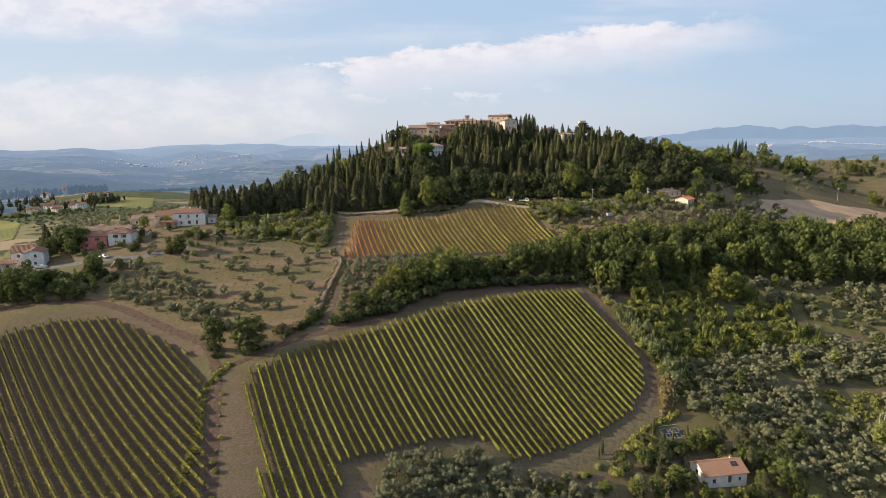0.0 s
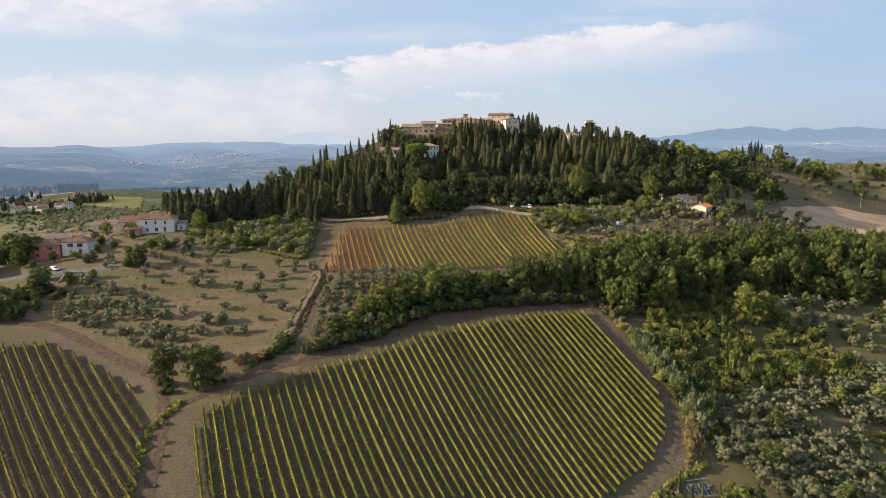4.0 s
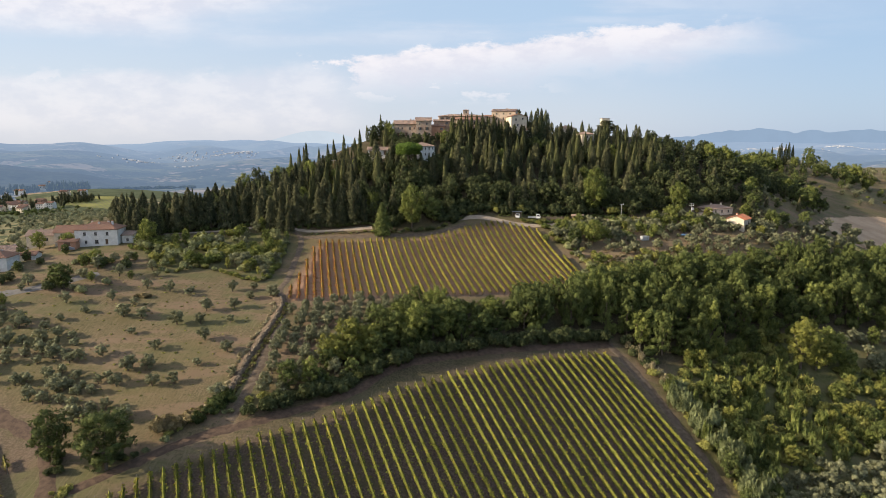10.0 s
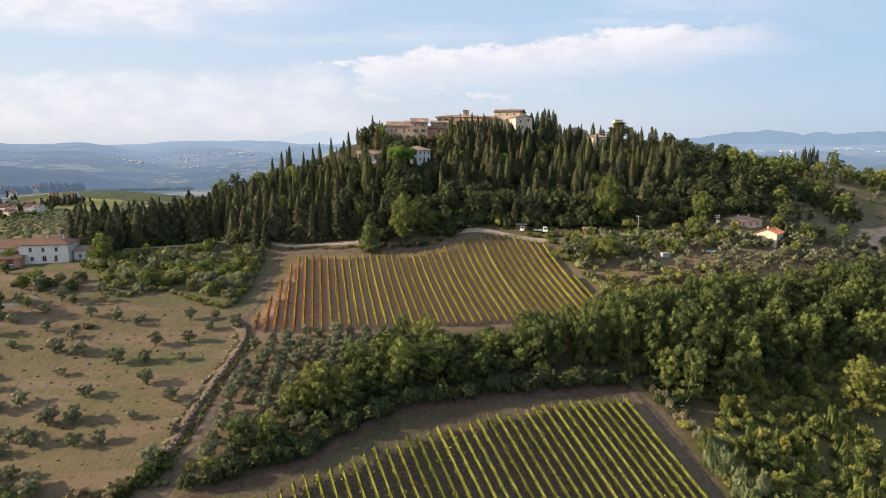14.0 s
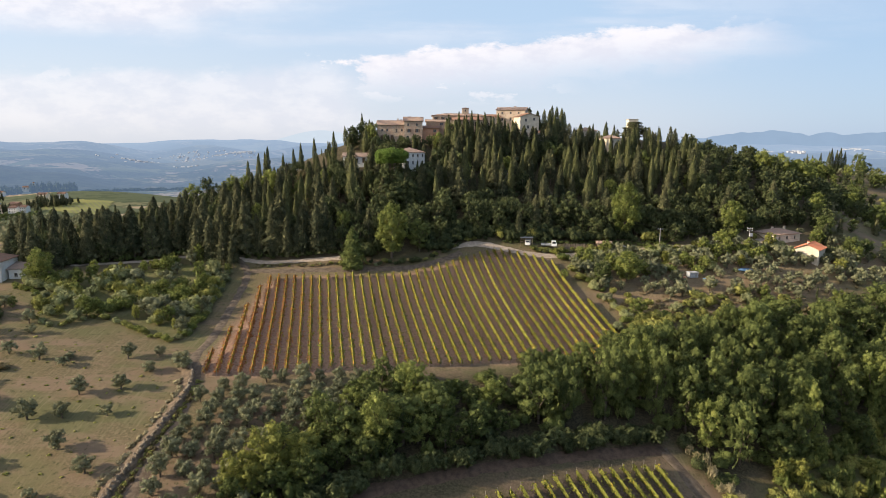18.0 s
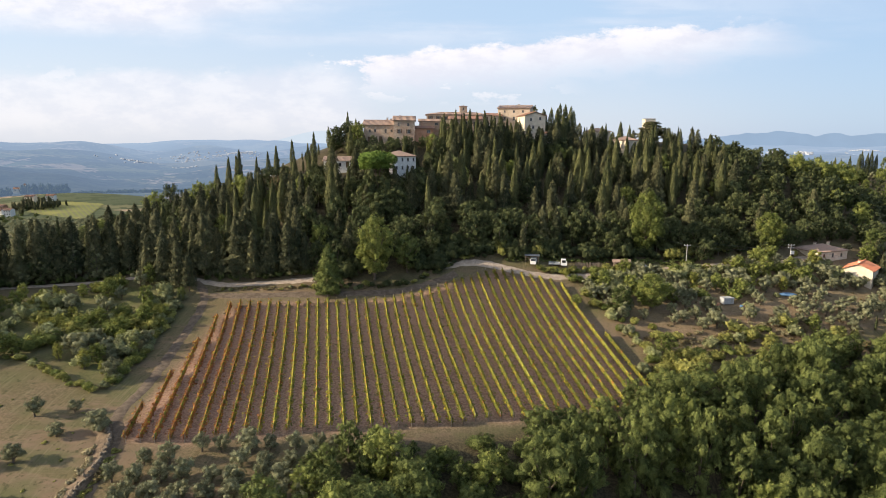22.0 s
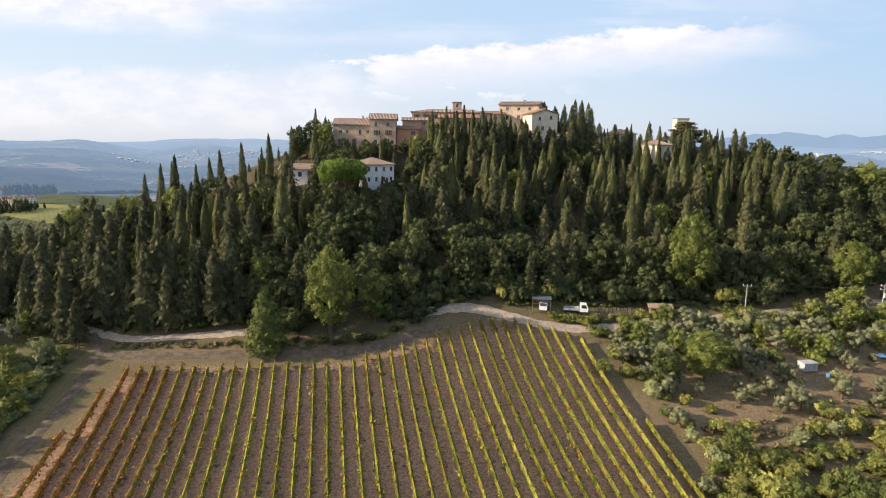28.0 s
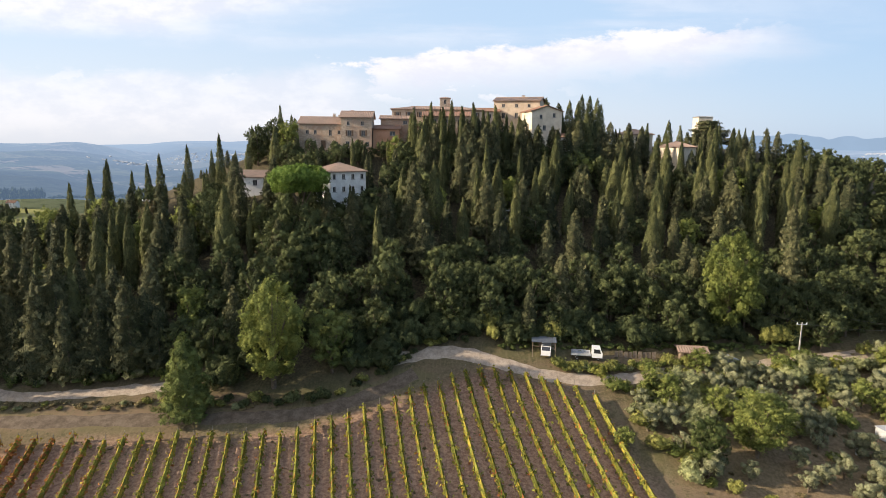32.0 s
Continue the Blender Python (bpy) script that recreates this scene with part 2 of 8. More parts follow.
def ground_shader(n):
    p = where(n)
    zone = n.add("ShaderNodeAttribute")
    zone.attribute_name = "zone"
    ch = n.add("ShaderNodeSeparateColor", {0: zone.outputs["Color"]})
    fine, mid, big = n.noise(p, 2.2, 6.0, 0.68), n.noise(p, 0.28, 5.0, 0.6), n.noise(p, 0.045, 4.0)
    tuft = n.noise(n.mapped(p, (0.45, 2.2, 0.3), (0, 0, 0), 0.35), 3.2, 4.0, 0.7)
    dry = n.mix(n.ramp(mid, 0.38, 0.66), (0.126, 0.097, 0.056), (0.098, 0.087, 0.044))
    dry = n.mix(n.ramp(fine, 0.42, 0.62), dry, (0.176, 0.134, 0.080))
    dry = n.mix(n.ramp(big, 0.45, 0.62, 0.0, 0.6), dry, (0.112, 0.100, 0.046))
    dry = n.mix(n.ramp(tuft, 0.56, 0.70), dry, (0.090, 0.086, 0.040))
    bare = n.noise(n.mapped(p, (0.35, 1.5, 0.3), (4.0, 0, 0), -0.12), 0.11, 5.0, 0.62)
    dry = n.mix(n.ramp(bare, 0.48, 0.58, 0.0, 0.85), dry, (0.185, 0.130, 0.088))
    turf = n.noise(n.mapped(p, (0.5, 1.2, 0.3), (9.0, 3.0, 0), 0.2), 0.06, 4.0, 0.6)
    dry = n.mix(n.ramp(turf, 0.51, 0.61, 0.0, 0.75), dry, (0.106, 0.108, 0.048))
    streaks = n.noise(n.mapped(p, (2.2, 0.16, 0.3), (0, 0, 0), -0.5), 1.0, 4.0, 0.6)
    dry = n.mix(n.ramp(streaks, 0.50, 0.64, 0.0, 0.55), dry, (0.180, 0.148, 0.088))
    patch = n.noise(p, 0.028, 3.0, 0.5)
    dry = n.mix(n.ramp(patch, 0.50, 0.60, 0.0, 0.28), dry, (0.150, 0.112, 0.060))
    weed = n.noise(p, 0.9, 5.0, 0.7)
    dry = n.mix(n.ramp(weed, 0.55, 0.66, 0.0, 0.8), dry, (0.062, 0.062, 0.028))
    green = n.mix(n.ramp(fine, 0.40, 0.64), (0.070, 0.082, 0.030), (0.130, 0.128, 0.052))
    green = n.mix(n.ramp(mid, 0.40, 0.62), green, (0.135, 0.125, 0.060))
    soil = n.mix(n.ramp(fine, 0.40, 0.62), (0.082, 0.061, 0.046), (0.162, 0.122, 0.092))
    soil = n.mix(n.ramp(mid, 0.46, 0.62, 0.0, 0.55), soil, (0.090, 0.084, 0.040))
    stony = n.mix(n.ramp(fine, 0.40, 0.62), (0.265, 0.160, 0.112), (0.460, 0.300, 0.205))
    soil = n.mix(ch.outputs[1], soil, stony)
    # leaf litter; also the tone of the painted shade below the gully
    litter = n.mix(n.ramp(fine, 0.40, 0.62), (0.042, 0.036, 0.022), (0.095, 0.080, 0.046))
    # far farmland: a patchwork of stubble, grass and vines
    cells = n.add("ShaderNodeTexVoronoi", {"Vector": n.mapped(p, (0.0052, 0.0078, 0), (0, 0, 0), 0.5), "Scale": 1.0})
    cells.distance = "CHEBYCHEV"
    kind = n.add("ShaderNodeSeparateColor", {0: cells.outputs["Color"]})
    farm = n.mix(n.ramp(kind.outputs[0], 0.35, 0.75), (0.070, 0.086, 0.042), (0.170, 0.155, 0.080))
    farm = n.mix(n.ramp(kind.outputs[1], 0.72, 0.80), farm, (0.280, 0.215, 0.140))
    farm = n.mix(n.ramp(big, 0.52, 0.58), farm, (0.050, 0.065, 0.030))
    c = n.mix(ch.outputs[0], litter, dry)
    c = n.mix(n.math("MULTIPLY", ch.outputs[1], n.math("SUBTRACT", 1.0, ch.outputs[2])), c, green)
    c = n.mix(ch.outputs[2], c, soil)
    c = n.mix(zone.outputs["Alpha"], c, farm)
    bump = n.math("ADD", n.math("MULTIPLY", fine, 0.7), n.math("MULTIPLY", tuft, 0.5))
    return surface(n, c, 0.95, bump, 0.7, 0.18, 0.1)


M_GROUND = material("ground_cover", ground_shader)
M_TRACK = rough_matter("pale_dirt", (0.078, 0.058, 0.040), (0.155, 0.120, 0.086), 0.9, 0.95, 5.0, 0.6)
M_EARTH = rough_matter("dark_rutted_earth", (0.062, 0.042, 0.030), (0.118, 0.080, 0.055), 0.9, 0.95, 5.0, 0.6)
M_ROAD = rough_matter("gravel_road", (0.250, 0.198, 0.150), (0.400, 0.330, 0.258), 1.2, 0.95, 6.0, 0.5)
M_VERGE = rough_matter("grassy_track", (0.080, 0.070, 0.038), (0.160, 0.128, 0.078), 0.9, 0.95, 5.0, 0.6)
M_ASPHALT = rough_matter("worn_asphalt", (0.105, 0.100, 0.095), (0.165, 0.158, 0.150), 0.8, 0.9, 8.0, 0.3)
M_FIELD = rough_matter("ploughed_field", (0.340, 0.230, 0.140), (0.470, 0.340, 0.220), 0.06, 0.95, 1.2, 0.7)
M_BANK = rough_matter("bank_of_earth", (0.085, 0.063, 0.042), (0.175, 0.128, 0.084), 0.8, 0.95, 4.0, 0.8)
M_STONE = rough_matter("dry_stone", (0.120, 0.096, 0.070), (0.235, 0.192, 0.140), 2.0, 0.95, 9.0, 0.7)

# ================= ground =================
SWELLS = [
    [0.1, 0.3, 2, 0.8, -5.5, -5.6, -3.6, -2, -0.4],
    [0.4, 0.2, 2.2, 3.3, -0.2, 0, -5.9, -5.1, -0.4],
    [-0.4, -1.2, -1.2, 2.4, 5.4, 5.8, -2, -1.8, 1.6],
    [-0.2, 0.6, -1, 2.3, -1.2, -3.3, 4.4, 3.4, 1.5],
    [5.4, 2.3, 0.3, 8.2, -3.2, -0.7, 20.9, 9.2, -0.1],
    [2.3, -6.9, -4.9, 4.7, -1.1, -4.9, 12.9, 10.7, 3.2],
    [-4.9, -5.1, 0.5, -3.2, 4.8, -1.4, 0.2, 10.2, 6.5],
    [-5.2, -4.1, 0, -7.5, -1.4, 1.1, 6, 15.6, 4.6],
    [-3, -6.7, -6, -6.6, -1, 3.1, 5.3, 10.1, 0.2],
    [-1, -2.8, -2.9, -4.8, -7.9, -13.3, -16.4, -6.4, -2.2],
]
SWELL_X, SWELL_Y, SWELL_R = np.arange(-225, 226, 50.0), np.arange(80, 481, 50.0), 48.0


KNOLLS = [(243, 512, 16.0, 42), (225, 388, 8.5, 42), (225, 320, 4.0, 42), (171, 407, -7.0, 13)]      # x, y, rise, width


def step(a, lo, hi):
    f = np.clip((a - lo) / (hi - lo), 0, 1)
    return f * f * (3 - 2 * f)


def heights(x, y):
    """The lie of the land: the valley side and the castle hill near by, rolling country beyond."""
    x, y = np.asarray(x, float), np.asarray(y, float)
    near = 20 + 45 / (1 + np.exp(-np.clip((y - 230) / 45, -30, 30)))
    for i, cx in enumerate(SWELL_X):
        gx = np.exp(-((x - cx) / SWELL_R) ** 2 / 2)
        for j, cy in enumerate(SWELL_Y):
            near = near + SWELLS[i][j] * gx * np.exp(-((y - cy) / SWELL_R) ** 2 / 2)
    far = 20 + 9 * np.sin(x / 173 + 1.1) * np.sin(y / 211 + 0.6) + 6 * np.sin(x / 83 + y / 131) + 5 * np.sin(y / 97 - x / 190)
    east = step(x, 110, 290) * (1 - step(x, 700, 1300))
    far = far * (1 - east) + (32 + 44 * step(y, 400, 600) - 32 * step(y, 680, 1150) + 3 * np.sin(x / 60)) * east
    far = far - 6 * np.exp(-((x + 420) / 160) ** 2 - ((y - 640) / 160) ** 2)
    far = far - 40 * step(y, 960, 1300) - 6 * step(-y, 0, 300)
    out = np.hypot(np.maximum(np.abs(x - 10) - 200, 0) , np.maximum(np.maximum(y - 440, 90 - y), 0))
    f = step(out, 0, 170)
    land = near * (1 - f) + far * f + 15 * np.exp(-((x - 232) / 62) ** 2 / 2 - ((y - 525) / 55) ** 2 / 2)
    for cx, cy, up, wide in KNOLLS:
        land = land + up * np.exp(-(((x - cx) / wide) ** 2 + ((y - cy) / wide) ** 2) / 2)
    return land


def hz(x, y):
    return float(heights(x, y))


def inside(poly, x, y):
    x, y = np.asarray(x, float), np.asarray(y, float)
    odd = np.zeros(x.shape, bool)
    for (ax, ay), (bx, by) in zip(poly, poly[1:] + poly[:1]):
        if ay != by:
            odd ^= ((ay > y) != (by > y)) & (x < (bx - ax) * (y - ay) / (by - ay) + ax)
    return odd


UPPER_VINES = [(-43, 247), (-31, 248), (-10, 252.5), (9, 257), (25, 261), (44, 265.5), (55, 272), (50, 295), (42, 319), (36, 321), (24, 322), (12, 315), (-4, 307), (-26, 305), (-44, 303), (-44, 288), (-43, 268)]
LOWER_VINES = [(-61, 174), (-52, 181), (-38, 190), (-19, 200), (-2, 212), (15, 221), (29, 228), (51, 236), (58, 224), (64, 210), (67, 198), (65, 187), (57, 175), (42, 162), (25, 151), (18, 147), (12, 152), (7, 154), (-2, 150), (-13, 142), (-25, 134), (-22, 120), (-18, 96), (-34, 96), (-40, 120), (-50, 147)]
LEFT_VINES = [(-110, 105), (-126, 150), (-150, 188), (-148, 195), (-135, 202), (-117, 204), (-101, 196), (-82, 184), (-71, 168), (-63, 150), (-52, 120), (-45, 96)]
FOREST = [(-122, 302), (-90, 308), (-71, 319), (-49, 315.5), (-24, 316.5), (-10, 313), (2, 318), (11, 324), (26, 327), (43, 330), (77, 333), (110, 342), (140, 352), (150, 376), (160, 394), (186, 424), (188, 440), (150, 440), (60, 424), (0, 414), (-40, 404), (-80, 398), (-132, 402), (-152, 380), (-140, 330)]
BELT = [(-34, 202), (-18, 211), (-3, 223), (16, 232), (53, 244), (66, 232), (85, 245), (110, 262), (150, 269), (205, 277), (275, 280), (300, 330), (262, 350), (226, 348), (198, 334), (160, 316), (130, 300), (95, 292), (70, 283), (56, 271), (25, 258), (9, 254), (-2, 249), (-10, 238), (-20, 222)]
SCRUB = [(64, 228), (72, 196), (84, 201), (110, 214), (150, 229), (140, 246), (128, 261), (110, 262), (85, 245)]
OLIVES_EAST = [(74, 180), (72, 195), (110, 213), (150, 228), (141, 246), (130, 261), (150, 266), (205, 273), (260, 266), (262, 200), (180, 150), (130, 138), (98, 148), (88, 166)]
OLIVES_LOW = [(-16, 137), (-1, 146), (10, 147), (20, 142), (40, 140), (52, 118), (15, 104), (-14, 106)]
OLIVES_MID = [(-37, 203), (-38, 246), (-4, 251), (-6, 236), (-25, 206)]
MEADOW = [(-44, 205), (-44, 250), (-52, 260), (-85, 263), (-108, 287), (-113, 270), (-128, 246), (-122, 214), (-86, 200), (-60, 188)]
MEADOW_DENSE = [(-124, 217), (-86, 200), (-64, 190), (-62, 197), (-76, 212), (-92, 226), (-124, 238)]
THICKET = [(-53, 264), (-75, 275), (-88, 267), (-108, 291), (-89, 302), (-71, 313), (-56, 308), (-54, 290)]
GROVE = [(48, 318), (58, 277), (70, 285), (100, 296), (150, 320), (190, 332), (150, 346), (110, 340), (77, 327), (52, 321)]


def spread(inner, low, high, step_in, grow):
    """Coordinates that are close together near by and ever wider apart far out."""
    a, b = inner
    mids = list(np.arange(a, b + 0.01, step_in))
    left, d = [a], step_in
    while left[-1] > low:
        d *= grow
        left.append(left[-1] - d)
    right, d = [b], step_in
    while right[-1] < high:
        d *= grow
        right.append(right[-1] + d)
    return np.array(left[:0:-1] + mids + right[1:])


def mesh_of(name, verts, faces, mats, index=None, smooth=False):
    """A mesh from arrays of vertices and of faces that all have the same number of corners."""
    verts, faces = np.asarray(verts, np.float32), np.asarray(faces, np.int32)
    me = bpy.data.meshes.new(name)
    me.vertices.add(len(verts))
    me.vertices.foreach_set("co", verts.ravel())
    k = faces.shape[1]
    me.loops.add(faces.size)
    me.loops.foreach_set("vertex_index", faces.ravel())
    me.polygons.add(len(faces))
    me.polygons.foreach_set("loop_start", np.arange(0, faces.size, k, dtype=np.int32))
    me.polygons.foreach_set("use_smooth", np.full(len(faces), smooth))
    for m in mats:
        me.materials.append(m)
    if index is not None:
        me.polygons.foreach_set("material_index", np.asarray(index, np.int32))
    me.update(calc_edges=True)
    return me


def grid_faces(nx, ny):
    i, j = np.meshgrid(np.arange(nx - 1), np.arange(ny - 1), indexing="ij")
    a = (i * ny + j).ravel()
    return np.stack([a, a + ny, a + ny + 1, a + 1], 1)


gx, gy = spread((-200, 260), -2600, 2600, 2.5, 1.13), spread((84, 440), -900, 1750, 2.5, 1.13)
GX, GY = np.meshgrid(gx, gy, indexing="ij")
GZ = heights(GX, GY)
ground_mesh = mesh_of("ground", np.stack([GX, GY, GZ], -1).reshape(-1, 3), grid_faces(len(gx), len(gy)), [M_GROUND], smooth=True)


def soft_inside(poly, blur=2.0):
    hits = sum(inside(poly, GX + dx, GY + dy).astype(float) for dx, dy in ((0, 0), (blur, 0), (-blur, 0), (0, blur), (0, -blur)))
    return hits / 5


near_land = 1 - step(np.hypot(np.maximum(np.abs(GX - 150) - 330, 0), np.maximum(np.maximum(GY - 420 - 300 * step(GX, 100, 220), 60 - GY), 0)), 0, 120)
dry_grove = soft_inside(GROVE, 3)
BETWEEN = [(-70, 172), (-61, 176), (-50, 147), (-40, 120), (-34, 96), (-45, 96), (-52, 120), (-63, 150)]
WEST_MARGIN = [(-152, 194), (-148, 206), (-117, 212), (-92, 200), (-75, 191), (-66, 178), (-82, 184), (-101, 196), (-117, 204), (-135, 202)]
vines_soil = np.clip(0.7 * soft_inside(BETWEEN) + 0.6 * soft_inside(WEST_MARGIN) + 0.38 * dry_grove + soft_inside(UPPER_VINES) + soft_inside(LOWER_VINES) + soft_inside(LEFT_VINES), 0, 1)
# strip below the gully: the wood's shade is painted in with the litter tone
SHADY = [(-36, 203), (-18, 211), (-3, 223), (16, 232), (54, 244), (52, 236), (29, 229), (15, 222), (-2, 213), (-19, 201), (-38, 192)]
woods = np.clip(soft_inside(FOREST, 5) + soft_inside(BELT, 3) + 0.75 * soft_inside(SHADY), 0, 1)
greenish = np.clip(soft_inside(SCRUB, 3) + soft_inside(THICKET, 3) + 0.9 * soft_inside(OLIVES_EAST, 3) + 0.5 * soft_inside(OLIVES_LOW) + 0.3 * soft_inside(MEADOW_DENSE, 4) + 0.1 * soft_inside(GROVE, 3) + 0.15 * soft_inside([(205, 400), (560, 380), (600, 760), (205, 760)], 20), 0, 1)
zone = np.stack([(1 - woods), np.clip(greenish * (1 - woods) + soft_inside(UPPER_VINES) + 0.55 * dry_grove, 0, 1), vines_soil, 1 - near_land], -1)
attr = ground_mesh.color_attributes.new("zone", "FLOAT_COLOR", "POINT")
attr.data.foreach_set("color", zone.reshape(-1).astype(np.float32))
ground = tagged(new("ground", ground_mesh), "rolling ground of dry grass, tilled soil and leaf litter", "ground", kind="structure")


def smooth_line(points, spacing=1.5):
    """A curve through a few points of the plan, sampled evenly."""
    p = np.array(points, float)
    ext = np.vstack([2 * p[0] - p[1], p, 2 * p[-1] - p[-2]])
    out = []
    for i in range(1, len(ext) - 2):
        a, b, c, d = ext[i - 1:i + 3]
        n = max(2, int(np.hypot(*(c - b)) / spacing))
        for s in np.arange(n) / n:
            out.append(0.5 * (2 * b + (c - a) * s + (2 * a - 5 * b + 4 * c - d) * s * s + (3 * b - a - 3 * c + d) * s ** 3))
    out.append(p[-1])
    return np.array(out)


def strip(name, points, width, mat, label, lift=0.10, seed=1, category="track"):
    """A track or road draped over the ground, with slightly uneven edges."""
    line = smooth_line(points)
    rng = np.random.default_rng(seed)
    way2 = np.gradient(line, axis=0)
    way2 /= np.linalg.norm(way2, axis=1)[:, None] + 1e-9
    side2 = np.stack([-way2[:, 1], way2[:, 0]], 1)
    rows = []
    for f in (-1, -0.5, 0, 0.5, 1):
        wobble = 1 + (0.14 * rng.standard_normal(len(line)) if abs(f) == 1 else 0)
        q = line + side2 * (f * width / 2 * np.ones(len(line)) * wobble)[:, None]
        rows.append(np.column_stack([q, heights(q[:, 0], q[:, 1]) + lift - (0.12 if abs(f) == 1 else 0)]))
    verts = np.stack(rows, 1).reshape(-1, 3)
    ob = new(name, mesh_of(name, verts, grid_faces(len(line), 5), [mat], smooth=True))
    return tagged(ob, label, category, kind="structure")


strip("track", [(-46, 92), (-51, 120), (-60, 147), (-68, 172), (-77, 188), (-92, 197), (-118, 211), (-140, 214), (-160, 208)], 3.4, M_EARTH, "rutted dark earth track between the two vine blocks", seed=2)
strip("track", [(-67, 176), (-49, 189.5), (-35, 196.5), (-17, 206), (-6, 217.5), (10, 225), (28, 232), (54, 240)], 2.6, M_EARTH, "dark earth track along the upper edge of the vines", seed=3)
strip("track", [(53.5, 240), (59.8, 227), (65, 212), (68.6, 198.5), (67.2, 187), (62.5, 178)], 2.8, M_TRACK, "narrow earth track between the vines and the willow scrub", seed=14)
strip("track", [(62.5, 178), (58, 171.5), (44, 160), (27, 148), (12, 140), (-6, 135)], 5.0, M_VERGE, "dry grassy headland track round the vines", seed=4)
strip("track", [(-56, 314), (-50.5, 305), (-48, 284), (-46, 266), (-46, 256), (-42.5, 248), (-40, 235), (-39.5, 222), (-40, 207), (-41, 196)], 2.4, M_TRACK, "pale earth track beside the red vines", seed=5)
strip("track", [(-50, 307), (-26, 308.5), (-4, 310.5), (6, 314.5), (14, 320)], 2.6, M_TRACK, "bare earth headland above the vines", seed=6)
strip("track", [(106, 199), (112.4, 200.3), (127.7, 202.3), (138.4, 203.2), (155, 203.5), (186, 204)], 2.2, M_TRACK, "pale earth track through the olives", seed=15)
strip("track", [(136, 250), (143.3, 244.3), (149.5, 240.3), (156.7, 234.7), (168.8, 237.2), (196, 240)], 2.4, M_TRACK, "pale earth track above the scrub", seed=16)
strip("road", [(-105, 306), (-84, 312), (-66, 317), (-49, 312.5), (-36, 313.5), (-24, 315)], 2.2, M_ROAD, "pale gravel lane at the foot of the wood", seed=7, category="road")
strip("road", [(9, 321.5), (12, 323), (20, 325), (27, 324), (36, 322), (46, 322), (60, 325.5), (77, 328.5), (100, 333), (124, 338)], 2.8, M_ROAD, "pale gravel road along the foot of the hill", seed=8, category="road")

# ================= vegetation: shapes =================
def part(name, me, parent=None, label=""):
    ob = new(name, me)
    if parent is not None:
        ob.parent = parent
    if label:
        ob["label"] = label
    return ob


def unit(a):
    return a / (np.linalg.norm(a, axis=-1, keepdims=True) + 1e-9)


def sprays(rng, at, out, long, wide, upright=0.0, fold=0.35, tilt=0.55):
    """Leaf sprays: small folded lozenges that face outwards with a random tilt. Returns vertices and triangles."""
    n = len(at)
    nrm = unit(out + tilt * rng.standard_normal((n, 3)))
    ref = unit(rng.standard_normal((n, 3)) * (1 - upright) + np.array([0, 0, 1.0]) * upright * 1.6)
    t = unit(ref - nrm * (ref * nrm).sum(1, keepdims=True))
    b = np.cross(nrm, t)
    s = (0.65 + 0.7 * rng.random((n, 1)))
    long, wide = long * s, wide * s
    v = np.stack([at + t * long, at + b * wide - nrm * wide * fold, at - t * long, at - b * wide - nrm * wide * fold], 1).reshape(-1, 3)
    k = 4 * np.arange(n)[:, None]
    f = np.concatenate([k + np.array([[0, 1, 2]]), k + np.array([[0, 2, 3]])], 1).reshape(-1, 3)
    return v, f


def joined(pieces):
    vs, fs, n = [], [], 0
    for v, f in pieces:
        vs.append(v)
        fs.append(f + n)
        n += len(v)
    return np.concatenate(vs), np.concatenate(fs)


def ball(level):
    bm = bmesh.new()
    bmesh.ops.create_icosphere(bm, subdivisions=level, radius=1)
    v = np.array([p.co for p in bm.verts])
    f = np.array([[p.index for p in q.verts] for q in bm.faces])
    bm.free()
    return v, f


BALL1, BALL2 = ball(1), ball(2)


def lump(rng, centre, radii, level=1, rough=0.22):
    v, f = BALL1 if level == 1 else BALL2
    return v * (1 + rough * rng.standard_normal((len(v), 1)).clip(-1.5, 1.5)) * radii + centre, f


def limb(a, b, ra, rb, sides=6):
    """A tapered round limb from a to b."""
    a, b = np.array(a, float), np.array(b, float)
    d = unit(b - a)
    e = unit(np.cross(d, [0.3, 1.0, 0.2]))
    g = np.cross(d, e)
    ang = np.arange(sides) * 2 * np.pi / sides
    ring = np.cos(ang)[:, None] * e + np.sin(ang)[:, None] * g
    v = np.concatenate([a + ring * ra, b + ring * rb])
    i = np.arange(sides)
    j = (i + 1) % sides
    return v, np.concatenate([np.stack([i, j, j + sides], 1), np.stack([i, j + sides, i + sides], 1)])


def on_lobes(rng, lobes, count, low=-0.5):
    """Points and outward directions on the outside of a cluster of lobes, those on hidden sides left out."""
    c, r = np.array([q[0] for q in lobes]), np.array([q[1] for q in lobes])
    area = r[:, 0] * r[:, 2] + 1e-6
    pick = rng.choice(len(lobes), count * 3, p=area / area.sum())
    d = unit(rng.standard_normal((count * 3, 3)))
    p = c[pick] + d * r[pick] * (0.86 + 0.24 * rng.random((len(d), 1)))
    buried = np.zeros(len(p), bool)
    for k in range(len(lobes)):
        buried |= (((p - c[k]) / r[k]) ** 2).sum(1) < 0.68
    good = ~buried & (d[:, 2] > low)
    return p[good][:count], unit(d / r[pick])[good][:count]


def tree(name, trunk, crown, mats):
    """A tree: an empty at its foot with a trunk and a crown."""
    top = new(name)
    part("trunk", mesh_of("trunk", *trunk, [mats[0]], smooth=True), top)
    part("crown", mesh_of("crown", *crown, [mats[1]], smooth=True), top)
    return top


